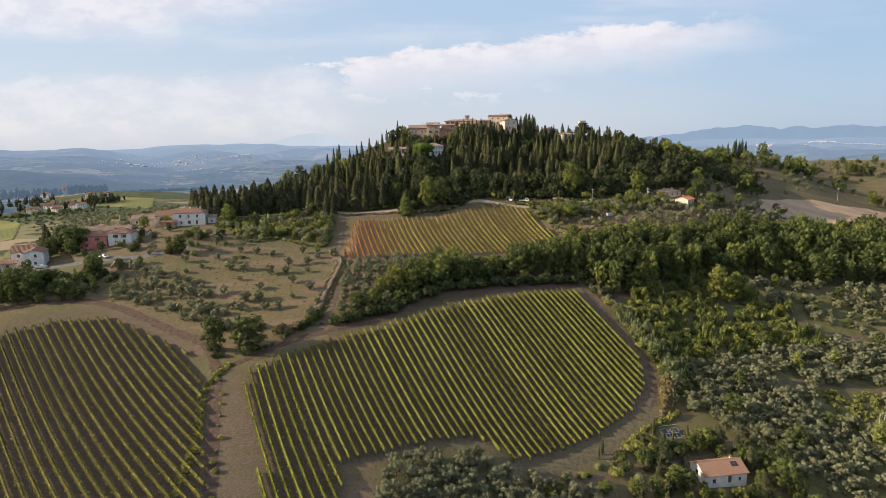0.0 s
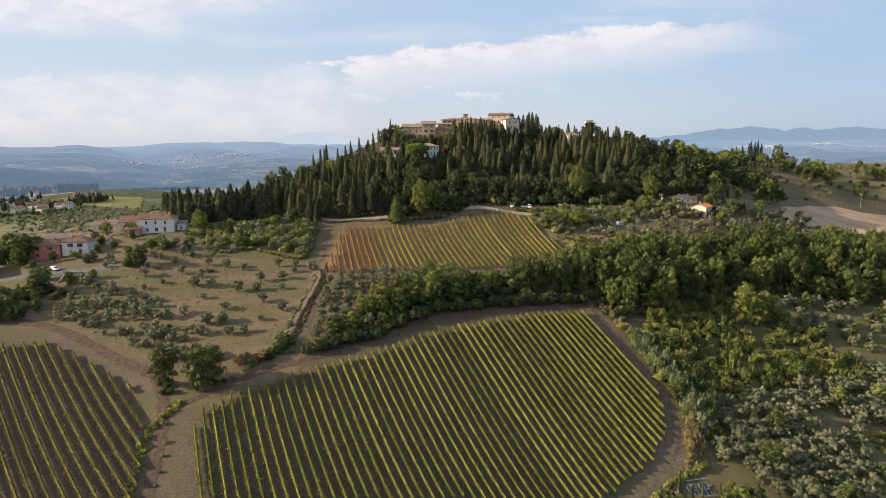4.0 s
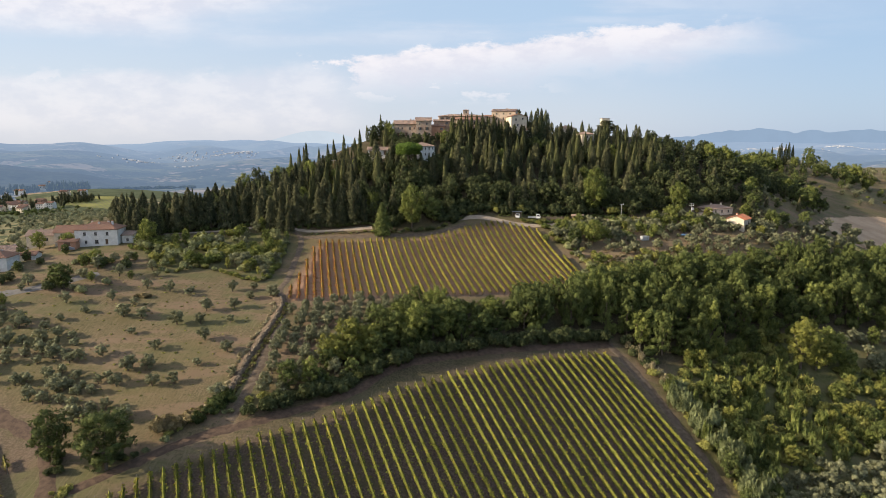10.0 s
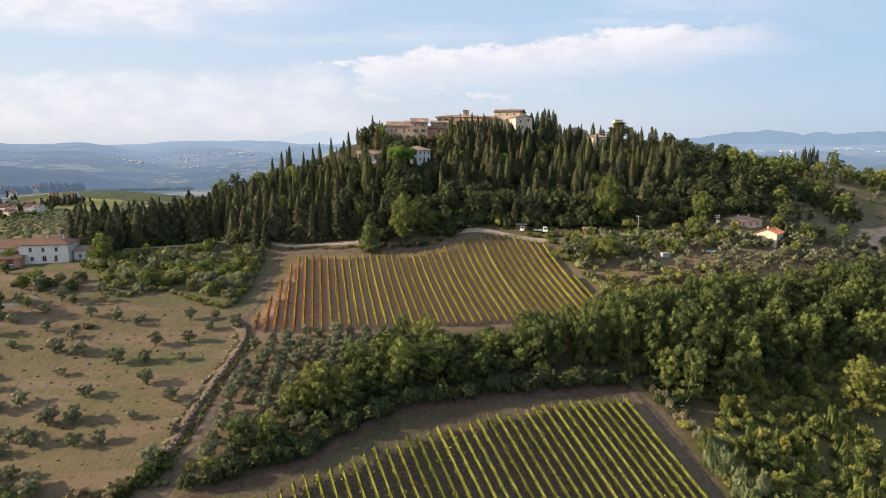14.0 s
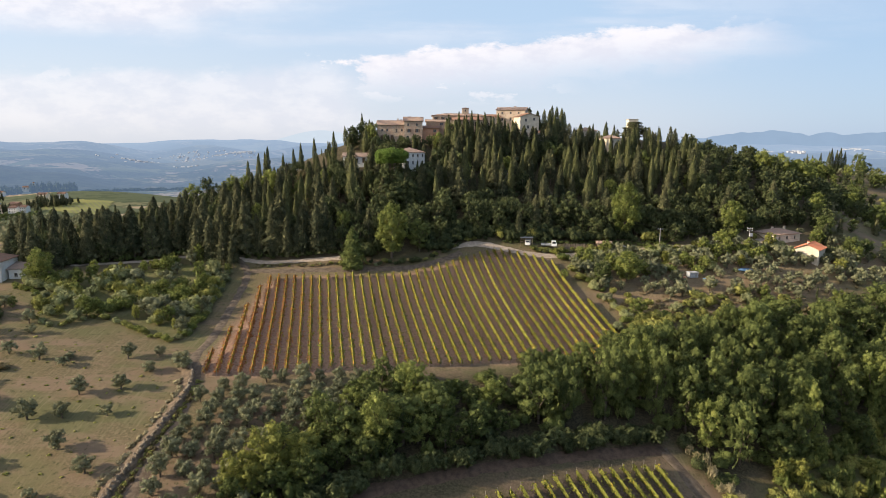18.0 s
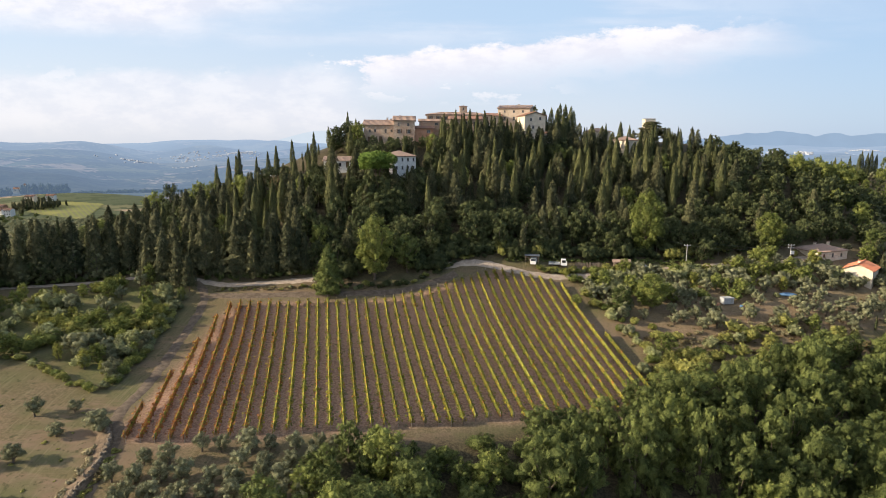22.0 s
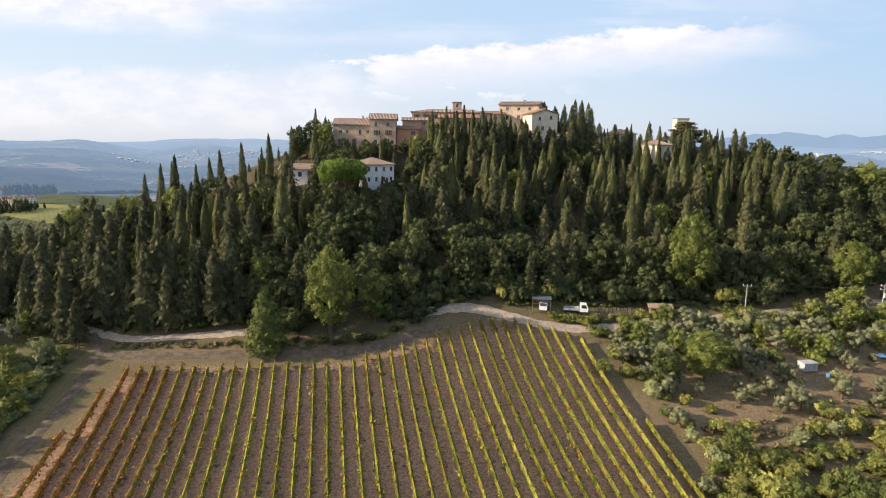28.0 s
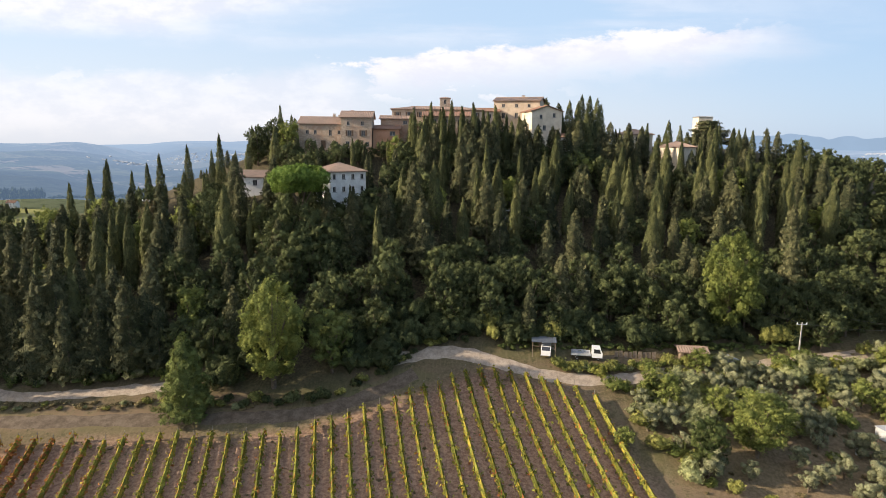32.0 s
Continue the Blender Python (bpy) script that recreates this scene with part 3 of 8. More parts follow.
def turned(profile, sides, rng, wob=0.06):
    """A closed column of rings, each (radius, height), with uneven sides."""
    rings = []
    for k, (fr, z) in enumerate(profile):
        a = (np.arange(sides) + 0.5 * (k % 2)) * 2 * np.pi / sides
        rr = fr * (1 + wob * rng.standard_normal(sides))
        rings.append(np.stack([np.cos(a) * rr, np.sin(a) * rr, np.full(sides, z)], 1))
    i, j = np.meshgrid(np.arange(len(profile) - 1), np.arange(sides), indexing="ij")
    a, b = (i * sides + j).ravel(), (i * sides + (j + 1) % sides).ravel()
    return np.concatenate(rings), np.concatenate([np.stack([a, b, b + sides], 1), np.stack([a, b + sides, a + sides], 1)])


def cypress(seed, h=14.0, r=1.25, sharp=0.8, count=330, mat=M_CYPRESS):
    """A slim spindle: widest below the middle, drawn out to a point, made of close upright sprays."""
    rng = np.random.default_rng(seed)

    def girth(q):
        return r * np.minimum(1, 0.50 + 1.7 * q) * (1 - np.clip(q, 0, 1) ** (1.2 + sharp)) ** 0.9 * (1 + 0.07 * np.sin(9 * q + seed)) + 0.06
    s = rng.random(count) ** 1.1
    ang = rng.random(count) * 2 * np.pi
    fat = girth(s) * (0.94 + 0.10 * np.sin(3 * ang + 7 * s + seed) + 0.10 * rng.standard_normal(count))
    p = np.stack([np.cos(ang) * fat, np.sin(ang) * fat, 0.6 + s * (h - 0.6)], 1)
    out = unit(np.stack([np.cos(ang), np.sin(ang), np.full(count, 0.15)], 1))
    leaf = sprays(rng, p, out, 0.52, 0.21, upright=0.92, tilt=0.40)
    core = turned([(0.90 * float(girth(np.array(q))), 0.5 + q * (h - 0.6)) for q in np.linspace(0, 1, 12)], 9, rng, 0.09)
    return tree("cypress_tree", limb((0, 0, -0.6), (0, 0, 2.2), 0.26, 0.18), joined([leaf, core]), (M_BARK, mat))


def conifer(seed, h=14.0, r=3.7, count=430, mat=M_CONIFER, bare=0.05):
    """A broad, ragged conifer whose boughs stand out tier by tier."""
    rng = np.random.default_rng(seed)
    s = rng.random(count) ** 1.3
    ang = rng.random(count) * 6.283
    boughs = 0.80 + 0.22 * np.cos(ang * 4 + np.floor(s * 9) * 2.3 + seed) + 0.10 * np.sin(s * 57)
    reach = (r * np.minimum(1, 0.7 + 2 * s) * (1 - s) ** 0.70 + 0.12) * boughs * (0.84 + 0.20 * rng.random(count))
    p = np.stack([np.cos(ang) * reach, np.sin(ang) * reach, h * (bare + (1 - bare) * s) - 0.08 * reach], 1)
    out = unit(np.stack([np.cos(ang), np.sin(ang), np.full(count, 0.45)], 1))
    leaf = sprays(rng, p, out, 0.55, 0.33, upright=0.25, tilt=0.55)
    prof = []
    for k, q in enumerate(np.linspace(0, 0.97, 13)):
        prof.append((0.78 * (r * min(1, 0.7 + 2 * q) * (1 - q) ** 0.70 + 0.06) * (1.06 if k % 2 else 0.82), h * (bare + (1 - bare) * q)))
    return tree("conifer_tree", limb((0, 0, -0.6), (0, 0, h * 0.9), 0.28, 0.06), joined([leaf, turned(prof, 8, rng, 0.13)]), (M_BARK, mat))


def crown_lobes(rng, n, h, r, low, flat, small=0.30, big=0.46):
    """Lobes set round an egg-shaped crown that reaches from a share of the height up to the top."""
    lobes = []
    for k in range(n):
        z = 1 - 2 * (k + 0.5) / n
        a, flatness = k * 2.4 + rng.random() * 0.8, math.sqrt(1 - z * z)
        out = (0.52 + 0.30 * rng.random())
        size = r * (small + (big - small) * rng.random())
        mid, half = h * (1 + low) / 2, h * (1 - low) / 2
        lobes.append((np.array([math.cos(a) * flatness * r * out, math.sin(a) * flatness * r * out, mid + z * half * 0.78]), np.array([size, size, min(size * flat, half * 0.6)])))
    lobes.append((np.array([0, 0, h * (1 + low) / 2]), np.array([r * 0.6, r * 0.6, h * (1 - low) * 0.34])))
    return lobes


def broadleaf(seed, h=10.0, r=4.2, count=430, mat=M_OAK, name="oak_tree", flat=0.85, leafsize=0.33, trunk=0.26, lobes_of=19, small=0.21, big=0.36):
    """A round-headed tree with a short trunk, spreading limbs and a crown of uneven lobes."""
    rng = np.random.default_rng(seed)
    lobes = crown_lobes(rng, lobes_of, h, r, 0.05, flat, small, big)
    wood = [limb((0, 0, -0.5), (0, 0, h * 0.5), trunk, trunk * 0.6)]
    wood += [limb((0, 0, h * 0.25), c, trunk * 0.5, 0.05, 5) for c, q in lobes[4:9]]
    p, d = on_lobes(rng, lobes, count, -0.75)
    leaf = sprays(rng, p, d, leafsize * 1.3, leafsize * 0.85, tilt=0.85)
    core = [lump(rng, c, q * 0.72, 1, 0.22) for c, q in lobes]
    return tree(name, joined(wood), joined([leaf] + core), (M_BARK, mat))


def olive(seed, h=3.9, r=1.9, count=200):
    """A low, round, fine-leaved crown on a short forked trunk."""
    rng = np.random.default_rng(seed)
    lobes = crown_lobes(rng, 10, h, r, 0.14, 0.9, 0.28, 0.46)
    wood = [limb((0, 0, -0.3), (0.1, 0, 0.9), 0.20, 0.15)] + [limb((0.1, 0, 0.8), c, 0.09, 0.03, 5) for c, q in lobes[2:6]]
    p, d = on_lobes(rng, lobes, count, -0.8)
    leaf = sprays(rng, p, d, 0.28, 0.16, upright=0.3, tilt=0.75)
    core = [lump(rng, c, q * 0.80, 1, 0.20) for c, q in lobes]
    return tree("olive_tree", joined(wood), joined([leaf] + core), (M_BARK, M_OLIVE))


def bush_arrays(rng, h, r, count, leafsize=0.26):
    lobes = []
    for k in range(5):
        a = k * 1.3 + rng.random()
        rr = r * 0.55 * rng.random() + 0.1
        lobes.append((np.array([np.cos(a) * rr, np.sin(a) * rr, h * (0.30 + 0.28 * rng.random())]), np.array([r * 0.52, r * 0.52, h * 0.40]) * (0.75 + 0.4 * rng.random())))
    p, d = on_lobes(rng, lobes, count, -0.4)
    return joined([sprays(rng, p, d, leafsize, leafsize * 0.6, tilt=0.75)] + [lump(rng, c, q * 0.82, 1, 0.20) for c, q in lobes])


def shrub(seed, mat, h=2.2, r=1.6, count=180):
    return new("shrub", mesh_of("shrub", *bush_arrays(np.random.default_rng(seed), h, r, count), [mat], smooth=True))


# ================= vegetation: planting =================
KEEP_OUT = []          # circles (x, y, radius) where buildings and yards stand


def free(x, y):
    return all((x - a) ** 2 + (y - b) ** 2 > r * r for a, b, r in KEEP_OUT)


def scatter(poly, gap, seed, turn=0.0, jitter=0.35, keep=1.0):
    """Places in a polygon on a shaken grid."""
    rng = np.random.default_rng(seed)
    p = np.array(poly, float)
    c = p.mean(0)
    reach = np.abs(p - c).max() * 1.5
    k = np.arange(-reach, reach, gap)
    a, b = np.meshgrid(k, k)
    ca, sa = math.cos(radians(turn)), math.sin(radians(turn))
    q = np.stack([c[0] + ca * a.ravel() - sa * b.ravel(), c[1] + sa * a.ravel() + ca * b.ravel()], 1)
    q = q + rng.uniform(-jitter, jitter, q.shape) * gap
    q = q[inside(poly, q[:, 0], q[:, 1]) & (rng.random(len(q)) < keep)]
    return [(x, y) for x, y in q if free(x, y)]


def thinned(v, f, share=7):
    """The same plant with a third of its sprays, each made larger, for standing far away."""
    n = len(v) // 4
    k = 4 * np.arange(n)
    m = min(n, len(f) // 2)
    ok = (f[0:2 * m:2] == np.stack([k, k + 1, k + 2], 1)[:m]).all(1)
    n = m if ok.all() else int(np.argmin(ok))
    if n < 20:
        return v, f
    q = v[:4 * n].reshape(n, 4, 3)[::share]
    mid = q.mean(1, keepdims=True)
    q = mid + (q - mid) * (1 + 0.12 * share)
    j = 4 * np.arange(len(q))[:, None]
    faces = np.concatenate([j + np.array([[0, 1, 2]]), j + np.array([[0, 2, 3]])], 1).reshape(-1, 3)
    return np.concatenate([q.reshape(-1, 3), v[4 * n:]]), np.concatenate([faces, f[2 * n:] - 4 * n + 4 * len(q)])


class Kind:
    """A kind of plant: a few built shapes; those near the flight are things, the distant rest is one joined mesh."""

    def __init__(self, makers, label, category, group, rest, share=7, common=None):
        self.share, self.common = share, common or len(makers)
        self.makers, self.spots = makers, []
        self.label, self.category, self.group, self.rest = label, category, group, rest

    def plant(self, x, y, size, tall=1.0, which=None, label="", first=False):
        away = -1.0 if first else math.hypot(x - 12, max(0.0, y - 225))
        self.spots.append((away, x, y, size, tall, which, label))

    def grow(self, limit):
        self.spots.sort(key=lambda q: q[0])
        made, arrays, pieces = {}, {}, {}
        for n, (away, x, y, size, tall, which, label) in enumerate(self.spots):
            rng = random.Random(int(x * 131 + y * 977))
            k = rng.randrange(self.common) if which is None else which
            m = Matrix.LocRotScale((x, y, hz(x, y) - 0.05), Euler((rng.uniform(-0.03, 0.03), rng.uniform(-0.03, 0.03), rng.uniform(0, 6.28))), (size, size, size * tall))
            if k not in made:
                ob = made[k] = self.makers[k]()
                tagged(ob, self.label, self.category, self.group)
                ob.matrix_basis = m
                for o in (ob, *ob.children):
                    if o.type == "MESH":
                        v, f = np.zeros(len(o.data.vertices) * 3, np.float32), np.zeros(len(o.data.loops), np.int32)
                        o.data.vertices.foreach_get("co", v)
                        o.data.loops.foreach_get("vertex_index", f)
                        arrays.setdefault(k, []).append((o.data.materials[0], *thinned(v.reshape(-1, 3), f.reshape(-1, 3), self.share)))
            elif n < limit:
                base = made[k]
                keep, base.scale = tuple(base.scale), (1, 1, 1)
                ob = copy_thing(base, m)
                base.scale = keep
            else:
                rot, off = np.array(m.to_3x3()), np.array(m.translation)
                for mat, v, f in arrays[k]:
                    pieces.setdefault(mat, []).append((v @ rot.T + off, f))
                continue
            if label:
                ob["label"] = label
        if pieces:
            mats = list(pieces)
            groups = [joined(pieces[q]) for q in mats]
            index = np.concatenate([np.full(len(f), i) for i, (v, f) in enumerate(groups)])
            tagged(new(self.rest[0], mesh_of(self.rest[0], *joined(groups), mats, index, True)), self.rest[1], "woodland", kind="stuff")


CYPRESS = Kind([lambda: cypress(1, 14, 1.5), lambda: cypress(2, 14, 1.25, 0.7), lambda: cypress(3, 14, 1.9, 0.8), lambda: cypress(4, 14, 1.4, 0.6), lambda: cypress(5, 14, 2.1, 0.85)], "tall dark green columnar cypress on the wooded hill", "cypress", "cypresses on the hill", ("cypress_wood", "distant dark cypresses standing close together"))
CONIFER = Kind([lambda: conifer(11), lambda: conifer(12, 14, 3.2), lambda: conifer(13, 14, 4.3), lambda: conifer(14, 14, 3.5, bare=0.16)], "broad ragged dark green conifer in the hill wood", "conifer", "conifers of the hill wood", ("conifer_wood", "distant dark conifers of the hill wood"))
OAK = Kind([lambda: broadleaf(21), lambda: broadleaf(22, 10, 3.8), lambda: broadleaf(23, 10, 4.6), lambda: broadleaf(24, 11, 3.6, flat=1.0)], "round-headed green oak in the wood", "tree", "oaks of the woods", ("oak_wood", "distant oaks growing crown to crown"), 6)
HOLM = Kind([lambda: broadleaf(25, mat=M_HOLM_SHADED, name="holm_oak"), lambda: broadleaf(26, 10, 3.8, mat=M_HOLM_SHADED, name="holm_oak"), lambda: broadleaf(27, 11, 3.7, mat=M_HOLM_SHADED, name="holm_oak", flat=1.0)], "holm oak at the foot of the hill wood, shade in its dark green", "tree", "holm oaks of the hill", ("holm_wood", "distant holm oaks growing crown to crown, shade in their dark green"), 6)
LIGHT = Kind([lambda: broadleaf(31, mat=M_BRIGHT, name="broadleaf_tree"), lambda: broadleaf(32, 11, 3.4, mat=M_BRIGHT, name="broadleaf_tree", flat=1.1), lambda: broadleaf(33, 11, 4.0, 1900, M_BRIGHT, "broadleaf_tree", 1.0, 0.19, 0.3, 46, 0.14, 0.27)], "bright green broadleaf tree catching the evening sun", "tree", "bright broadleaf trees", ("bright_wood", "distant bright broadleaf trees"), common=2)
GOLD = Kind([lambda: broadleaf(41, mat=M_YELLOW, name="broadleaf_tree"), lambda: broadleaf(42, 11, 3.2, mat=M_YELLOW, name="broadleaf_tree", flat=1.2)], "yellowing autumn broadleaf tree", "tree", "yellowing trees", ("golden_wood", "distant yellowing trees"))
OLIVE = Kind([lambda: olive(51), lambda: olive(52, 3.7, 2.1), lambda: olive(53, 4.2, 1.8), lambda: olive(54, 3.4, 1.7)], "silvery grey-green olive tree on dry grass", "olive tree", "olive trees", ("olive_grove", "rows of distant grey-green olive trees"), 8)
# the shrub in darkened holm green stands for hedge feet in shade
SHRUB = Kind([lambda: shrub(61, M_SCRUB), lambda: shrub(62, M_SCRUB, 2.6, 1.5), lambda: shrub(63, M_BRIGHT, 2.0, 1.7), lambda: shrub(64, M_GREYSCRUB, 1.8, 1.6), lambda: shrub(65, M_YELLOW, 2.0, 1.5), lambda: shrub(66, M_HOLM_SHADED, 2.4, 1.6), lambda: shrub(67, M_PALE, 2.3, 1.6)], "dense wild green shrub", "shrub", "wild shrubs", ("brushwood", "distant wild shrubs"), 3)


def thicket_of(name, spots, mat, h, r, count, seed, label, lie=hz):
    """Undergrowth that nobody could count, as one mesh."""
    rng = np.random.default_rng(seed)
    shapes = [bush_arrays(rng, 1.0, 1.0, count, 0.26) for _ in range(4)]
    pieces = []
    for x, y in spots:
        v, f = shapes[rng.integers(4)]
        a, s, t = rng.random() * 6.28, r * (0.6 + 0.8 * rng.random()), h * (0.6 + 0.8 * rng.random())
        c, q = math.cos(a), math.sin(a)
        pieces.append((np.stack([(v[:, 0] * c - v[:, 1] * q) * s + x, (v[:, 0] * q + v[:, 1] * c) * s + y, v[:, 2] * t + float(lie(x, y)) - 0.1], 1), f))
    ob = new(name, mesh_of(name, *joined(pieces), [mat], smooth=True))
    return tagged(ob, label, "undergrowth", kind="stuff")


# ---- vines ----
def vine_rows(poly, angle, gap, seed, red=None, group="", height=1.6, first=0.0, yellow=0.38, green=M_VINE_G, full=0.30, leaf=0.245):
    """Rows of trained vines across a field, each row a thing: a hedge of leaves, stems and posts."""
    rng = np.random.default_rng(seed)
    along = np.array([-math.sin(radians(angle)), math.cos(radians(angle))])
    across = np.array([along[1], -along[0]])
    p = np.array(poly, float)
    lo, hi = (p @ across).min(), (p @ across).max()
    a0, a1 = (p @ along).min(), (p @ along).max()
    post = mesh_of("post", *limb((0, 0, -0.3), (0, 0, 1.85), 0.055, 0.05, 5), [M_POST])
    for off in np.arange(lo + first, hi, gap):
        s = np.arange(a0, a1, 0.5)
        q = across * off + s[:, None] * along
        ok = inside(poly, q[:, 0], q[:, 1])
        if ok.sum() < 8:
            continue
        s = s[ok]
        s0, s1 = s.min() + rng.uniform(0, 0.9), s.max() - rng.uniform(0, 0.9)
        length = s1 - s0
        row = new("vine_row")
        mid = across * off + along * (s0 + s1) / 2
        base = np.array([mid[0], mid[1], hz(*mid)])
        row.location = base
        n = int(length * 22)
        t = s0 + rng.random(n) * length
        gaps = np.sin(t * 0.7 + off) + 0.8 * np.sin(t * 2.3 + off * 3)
        t = t[(gaps > -1.45) | (rng.random(n) < 0.35)]
        n = len(t)
        side = rng.standard_normal(n) * full
        xy = across * off + t[:, None] * along + across * side[:, None]
        tall = height * (0.92 + 0.12 * np.sin(t * 1.9 + off))
        zz = 0.55 + (tall - 0.55) * rng.random(n) ** 0.8
        at = np.column_stack([xy, heights(xy[:, 0], xy[:, 1]) + zz]) - base
        out = np.column_stack([across[0] * np.sign(side) * 0.8, across[1] * np.sign(side) * 0.8, np.full(n, 0.35) + (zz > 1.3) * 0.8])
        v, f = sprays(rng, at, unit(out), leaf, leaf * 0.8, tilt=0.6)
        tint = 0.28 * np.ones(n) if red is None else red(xy)
        pick = rng.random(n)
        idx = np.where(pick < tint * 0.95 * (red is not None), 2, np.where(pick < tint * 0.95 * (red is not None) + yellow, 1, 0))
        # woody heart of the hedge
        k = np.arange(s0, s1, 0.9)
        c = across * off + k[:, None] * along
        cz = heights(c[:, 0], c[:, 1])
        wob = 0.15 + 0.07 * rng.random(len(k))
        ring = []
        for du, dz in ((-1, 0.62), (-1.25, 1.2), (0, 1.52), (1.25, 1.2), (1, 0.62)):
            ring.append(np.column_stack([c + across * (wob * du)[:, None], cz + dz]) - base)
        core_v = np.stack(ring, 1).reshape(-1, 3)
        quads = grid_faces(len(k), 5)
        core_f = np.concatenate([quads[:, [0, 1, 2]], quads[:, [0, 2, 3]]])
        vv, ff = joined([(v, f), (core_v, core_f)])
        leaf_mats = [green, M_VINE_Y, M_VINE_R]
        core_idx = np.where(rng.random(len(core_f)) < (tint.mean() * 0.6 if red is not None else 0.0), 2, np.where(rng.random(len(core_f)) < yellow, 1, 0))
        part("foliage", mesh_of("foliage", vv, ff, leaf_mats, np.concatenate([np.repeat(idx, 2), core_idx])), row)
        stems = []
        for kk in np.arange(s0 + 0.4, s1, 1.6):
            sx, sy = across * off + along * kk
            g = hz(sx, sy)
            stems.append(limb(np.array([sx, sy, g - 0.1]) - base, np.array([sx, sy, g + 0.85]) - base, 0.035, 0.025, 3))
        part("stem_line", mesh_of("stem_line", *joined(stems), [M_BARK]), row)["kind"] = "stuff"
        for kk in np.linspace(s0, s1, max(2, int(length / 18) + 1)):
            px, py = across * off + along * kk
            ob = part("post", post, row)
            ob.location = np.array([px, py, hz(px, py)]) - base
        hue = "red and orange" if red is not None and tint.mean() > 0.4 else ("yellow-green" if red is not None else "green and yellow")
        tagged(row, f"long trellised row of {hue} vines on bare soil", "vine row", group)


def upper_tint(xy):
    """Autumn red in the western rows, fading to yellow towards the east."""
    f = xy[:, 0] + 0.22 * (xy[:, 1] - 250)
    return 0.80 * (1 - step(f, -34, -10)) + 0.07


vine_rows(UPPER_VINES, 12.5, 2.4, 5, upper_tint, "rows of the upper vineyard", first=0.3, yellow=0.30, full=0.30, leaf=0.235)
vine_rows(LOWER_VINES, 24.5, 2.35, 6, None, "rows of the lower vineyard", first=0.5, yellow=0.05)
vine_rows(LEFT_VINES, 42.5, 2.45, 7, None, "rows of the western vineyard", yellow=0.05, green=M_VINE_DULL)

# ================= planting =================
KEEP_OUT += [(-16, 383, 7), (-5, 382, 7), (3, 384, 6), (8, 392, 8), (18, 392, 10), (36, 396, 9), (41, 388, 7), (69, 402, 5), (77, 387, 5.5), (92, 416, 5), (-27, 363, 8), (-3, 356, 6.5), (40, 325.5, 4.2), (62, 328.6, 3.6), (-5, 318, 7), (-18, 308, 6), (69.5, 332, 4), (-11, 343, 5.5), (-40, 344, 3),
             (130, 330, 7), (124, 341, 8), (107, 337, 5), (117, 248, 8), (-103, 290, 3), (64, 308, 5), (85, 312, 4), (-121.5, 291, 10), (-63, 183.5, 6), (-60, 254, 6), (132, 195, 6), (142, 197, 7), (136, 186, 8), (129, 187, 7), (147, 201, 6), (120, 199, 4), (114, 199, 3), (146, 241, 4), (153, 236.5, 4), (160, 234, 3.5), (167, 235, 3.5), (-85, 248, 4)]


def roof_of_wood(x):
    """How high the tree tops of the hill stand along its length."""
    return float(np.interp(x, [-150, -121, -97, -68, -47, -36, -32, -22, -21, 3, 5, 28, 30, 46, 48, 58, 60, 96, 108, 116, 122, 130, 140, 150, 160, 185, 205, 260], [68, 75, 83, 91, 97, 102, 109, 109, 106.5, 106.5, 112.5, 112.5, 110, 110, 115, 115, 112, 112, 112.5, 109.5, 107.5, 103.5, 98, 96, 94, 84, 80, 60]))


def on_hill(kind, x, y, size, full, tall=1.0):
    """Plants a tree of the given full height, kept under the tops of the wood."""
    if y > 335:
        rng = random.Random(int(x * 17 + y * 71))
        room = roof_of_wood(x) + rng.uniform(-3.5, 1.2) - hz(x, y)
        if room < 3.5:
            return
        size = min(size, room / (full * tall))
    kind.plant(x, y, size, tall)


for x, y in scatter(FOREST, 5.3, 71):
    rng = random.Random(int(x * 37 + y * 101))
    depth = y - np.interp(x, [-122, -71, -24, 11, 43, 110, 230], [304, 321, 317, 325, 331, 346, 372])
    west, east = x < -55, x > 112
    edge = depth < 15 and x > -28
    roll = rng.random()
    if y > 408 and x < 125:
        continue
    if edge or (east and roll < 0.75):
        if roll < 0.88:
            on_hill(LIGHT if rng.random() < 0.02 else HOLM, x, y, rng.uniform(0.62, 0.95), 10, rng.uniform(0.9, 1.2))
        else:
            on_hill(CONIFER, x, y, rng.uniform(0.6, 0.9), 14)
    elif west:
        if depth > 36 and x < -68:
            on_hill(LIGHT if roll < 0.2 else (HOLM if roll < 0.8 else CONIFER), x, y, rng.uniform(0.75, 1.0), 12)
        elif roll < 0.16:
            on_hill(CYPRESS, x, y, rng.uniform(0.8, 1.1), 14)
        elif roll < 0.66:
            on_hill(CONIFER, x, y, rng.uniform(0.65, 1.1), 14)
        elif roll < 0.74:
            on_hill(LIGHT, x, y, rng.uniform(0.7, 0.95), 10)
        else:
            on_hill(HOLM, x, y, rng.uniform(0.75, 1.0), 10)
    else:
        if roll < 0.40:
            on_hill(CYPRESS, x, y, rng.uniform(0.75, 1.25), 14, rng.uniform(0.9, 1.1))
        elif roll < 0.80:
            on_hill(CONIFER, x, y, rng.uniform(0.75, 1.1), 14)
        else:
            on_hill(LIGHT if rng.random() < 0.12 else HOLM, x, y, rng.uniform(0.7, 1.0), 10)
thicket_of("undergrowth", [q for q in scatter(FOREST, 11.0, 171) if q[1] < 360], M_HOLM_SHADED, 3.6, 2.6, 22, 181, "dark undergrowth beneath the hill wood")

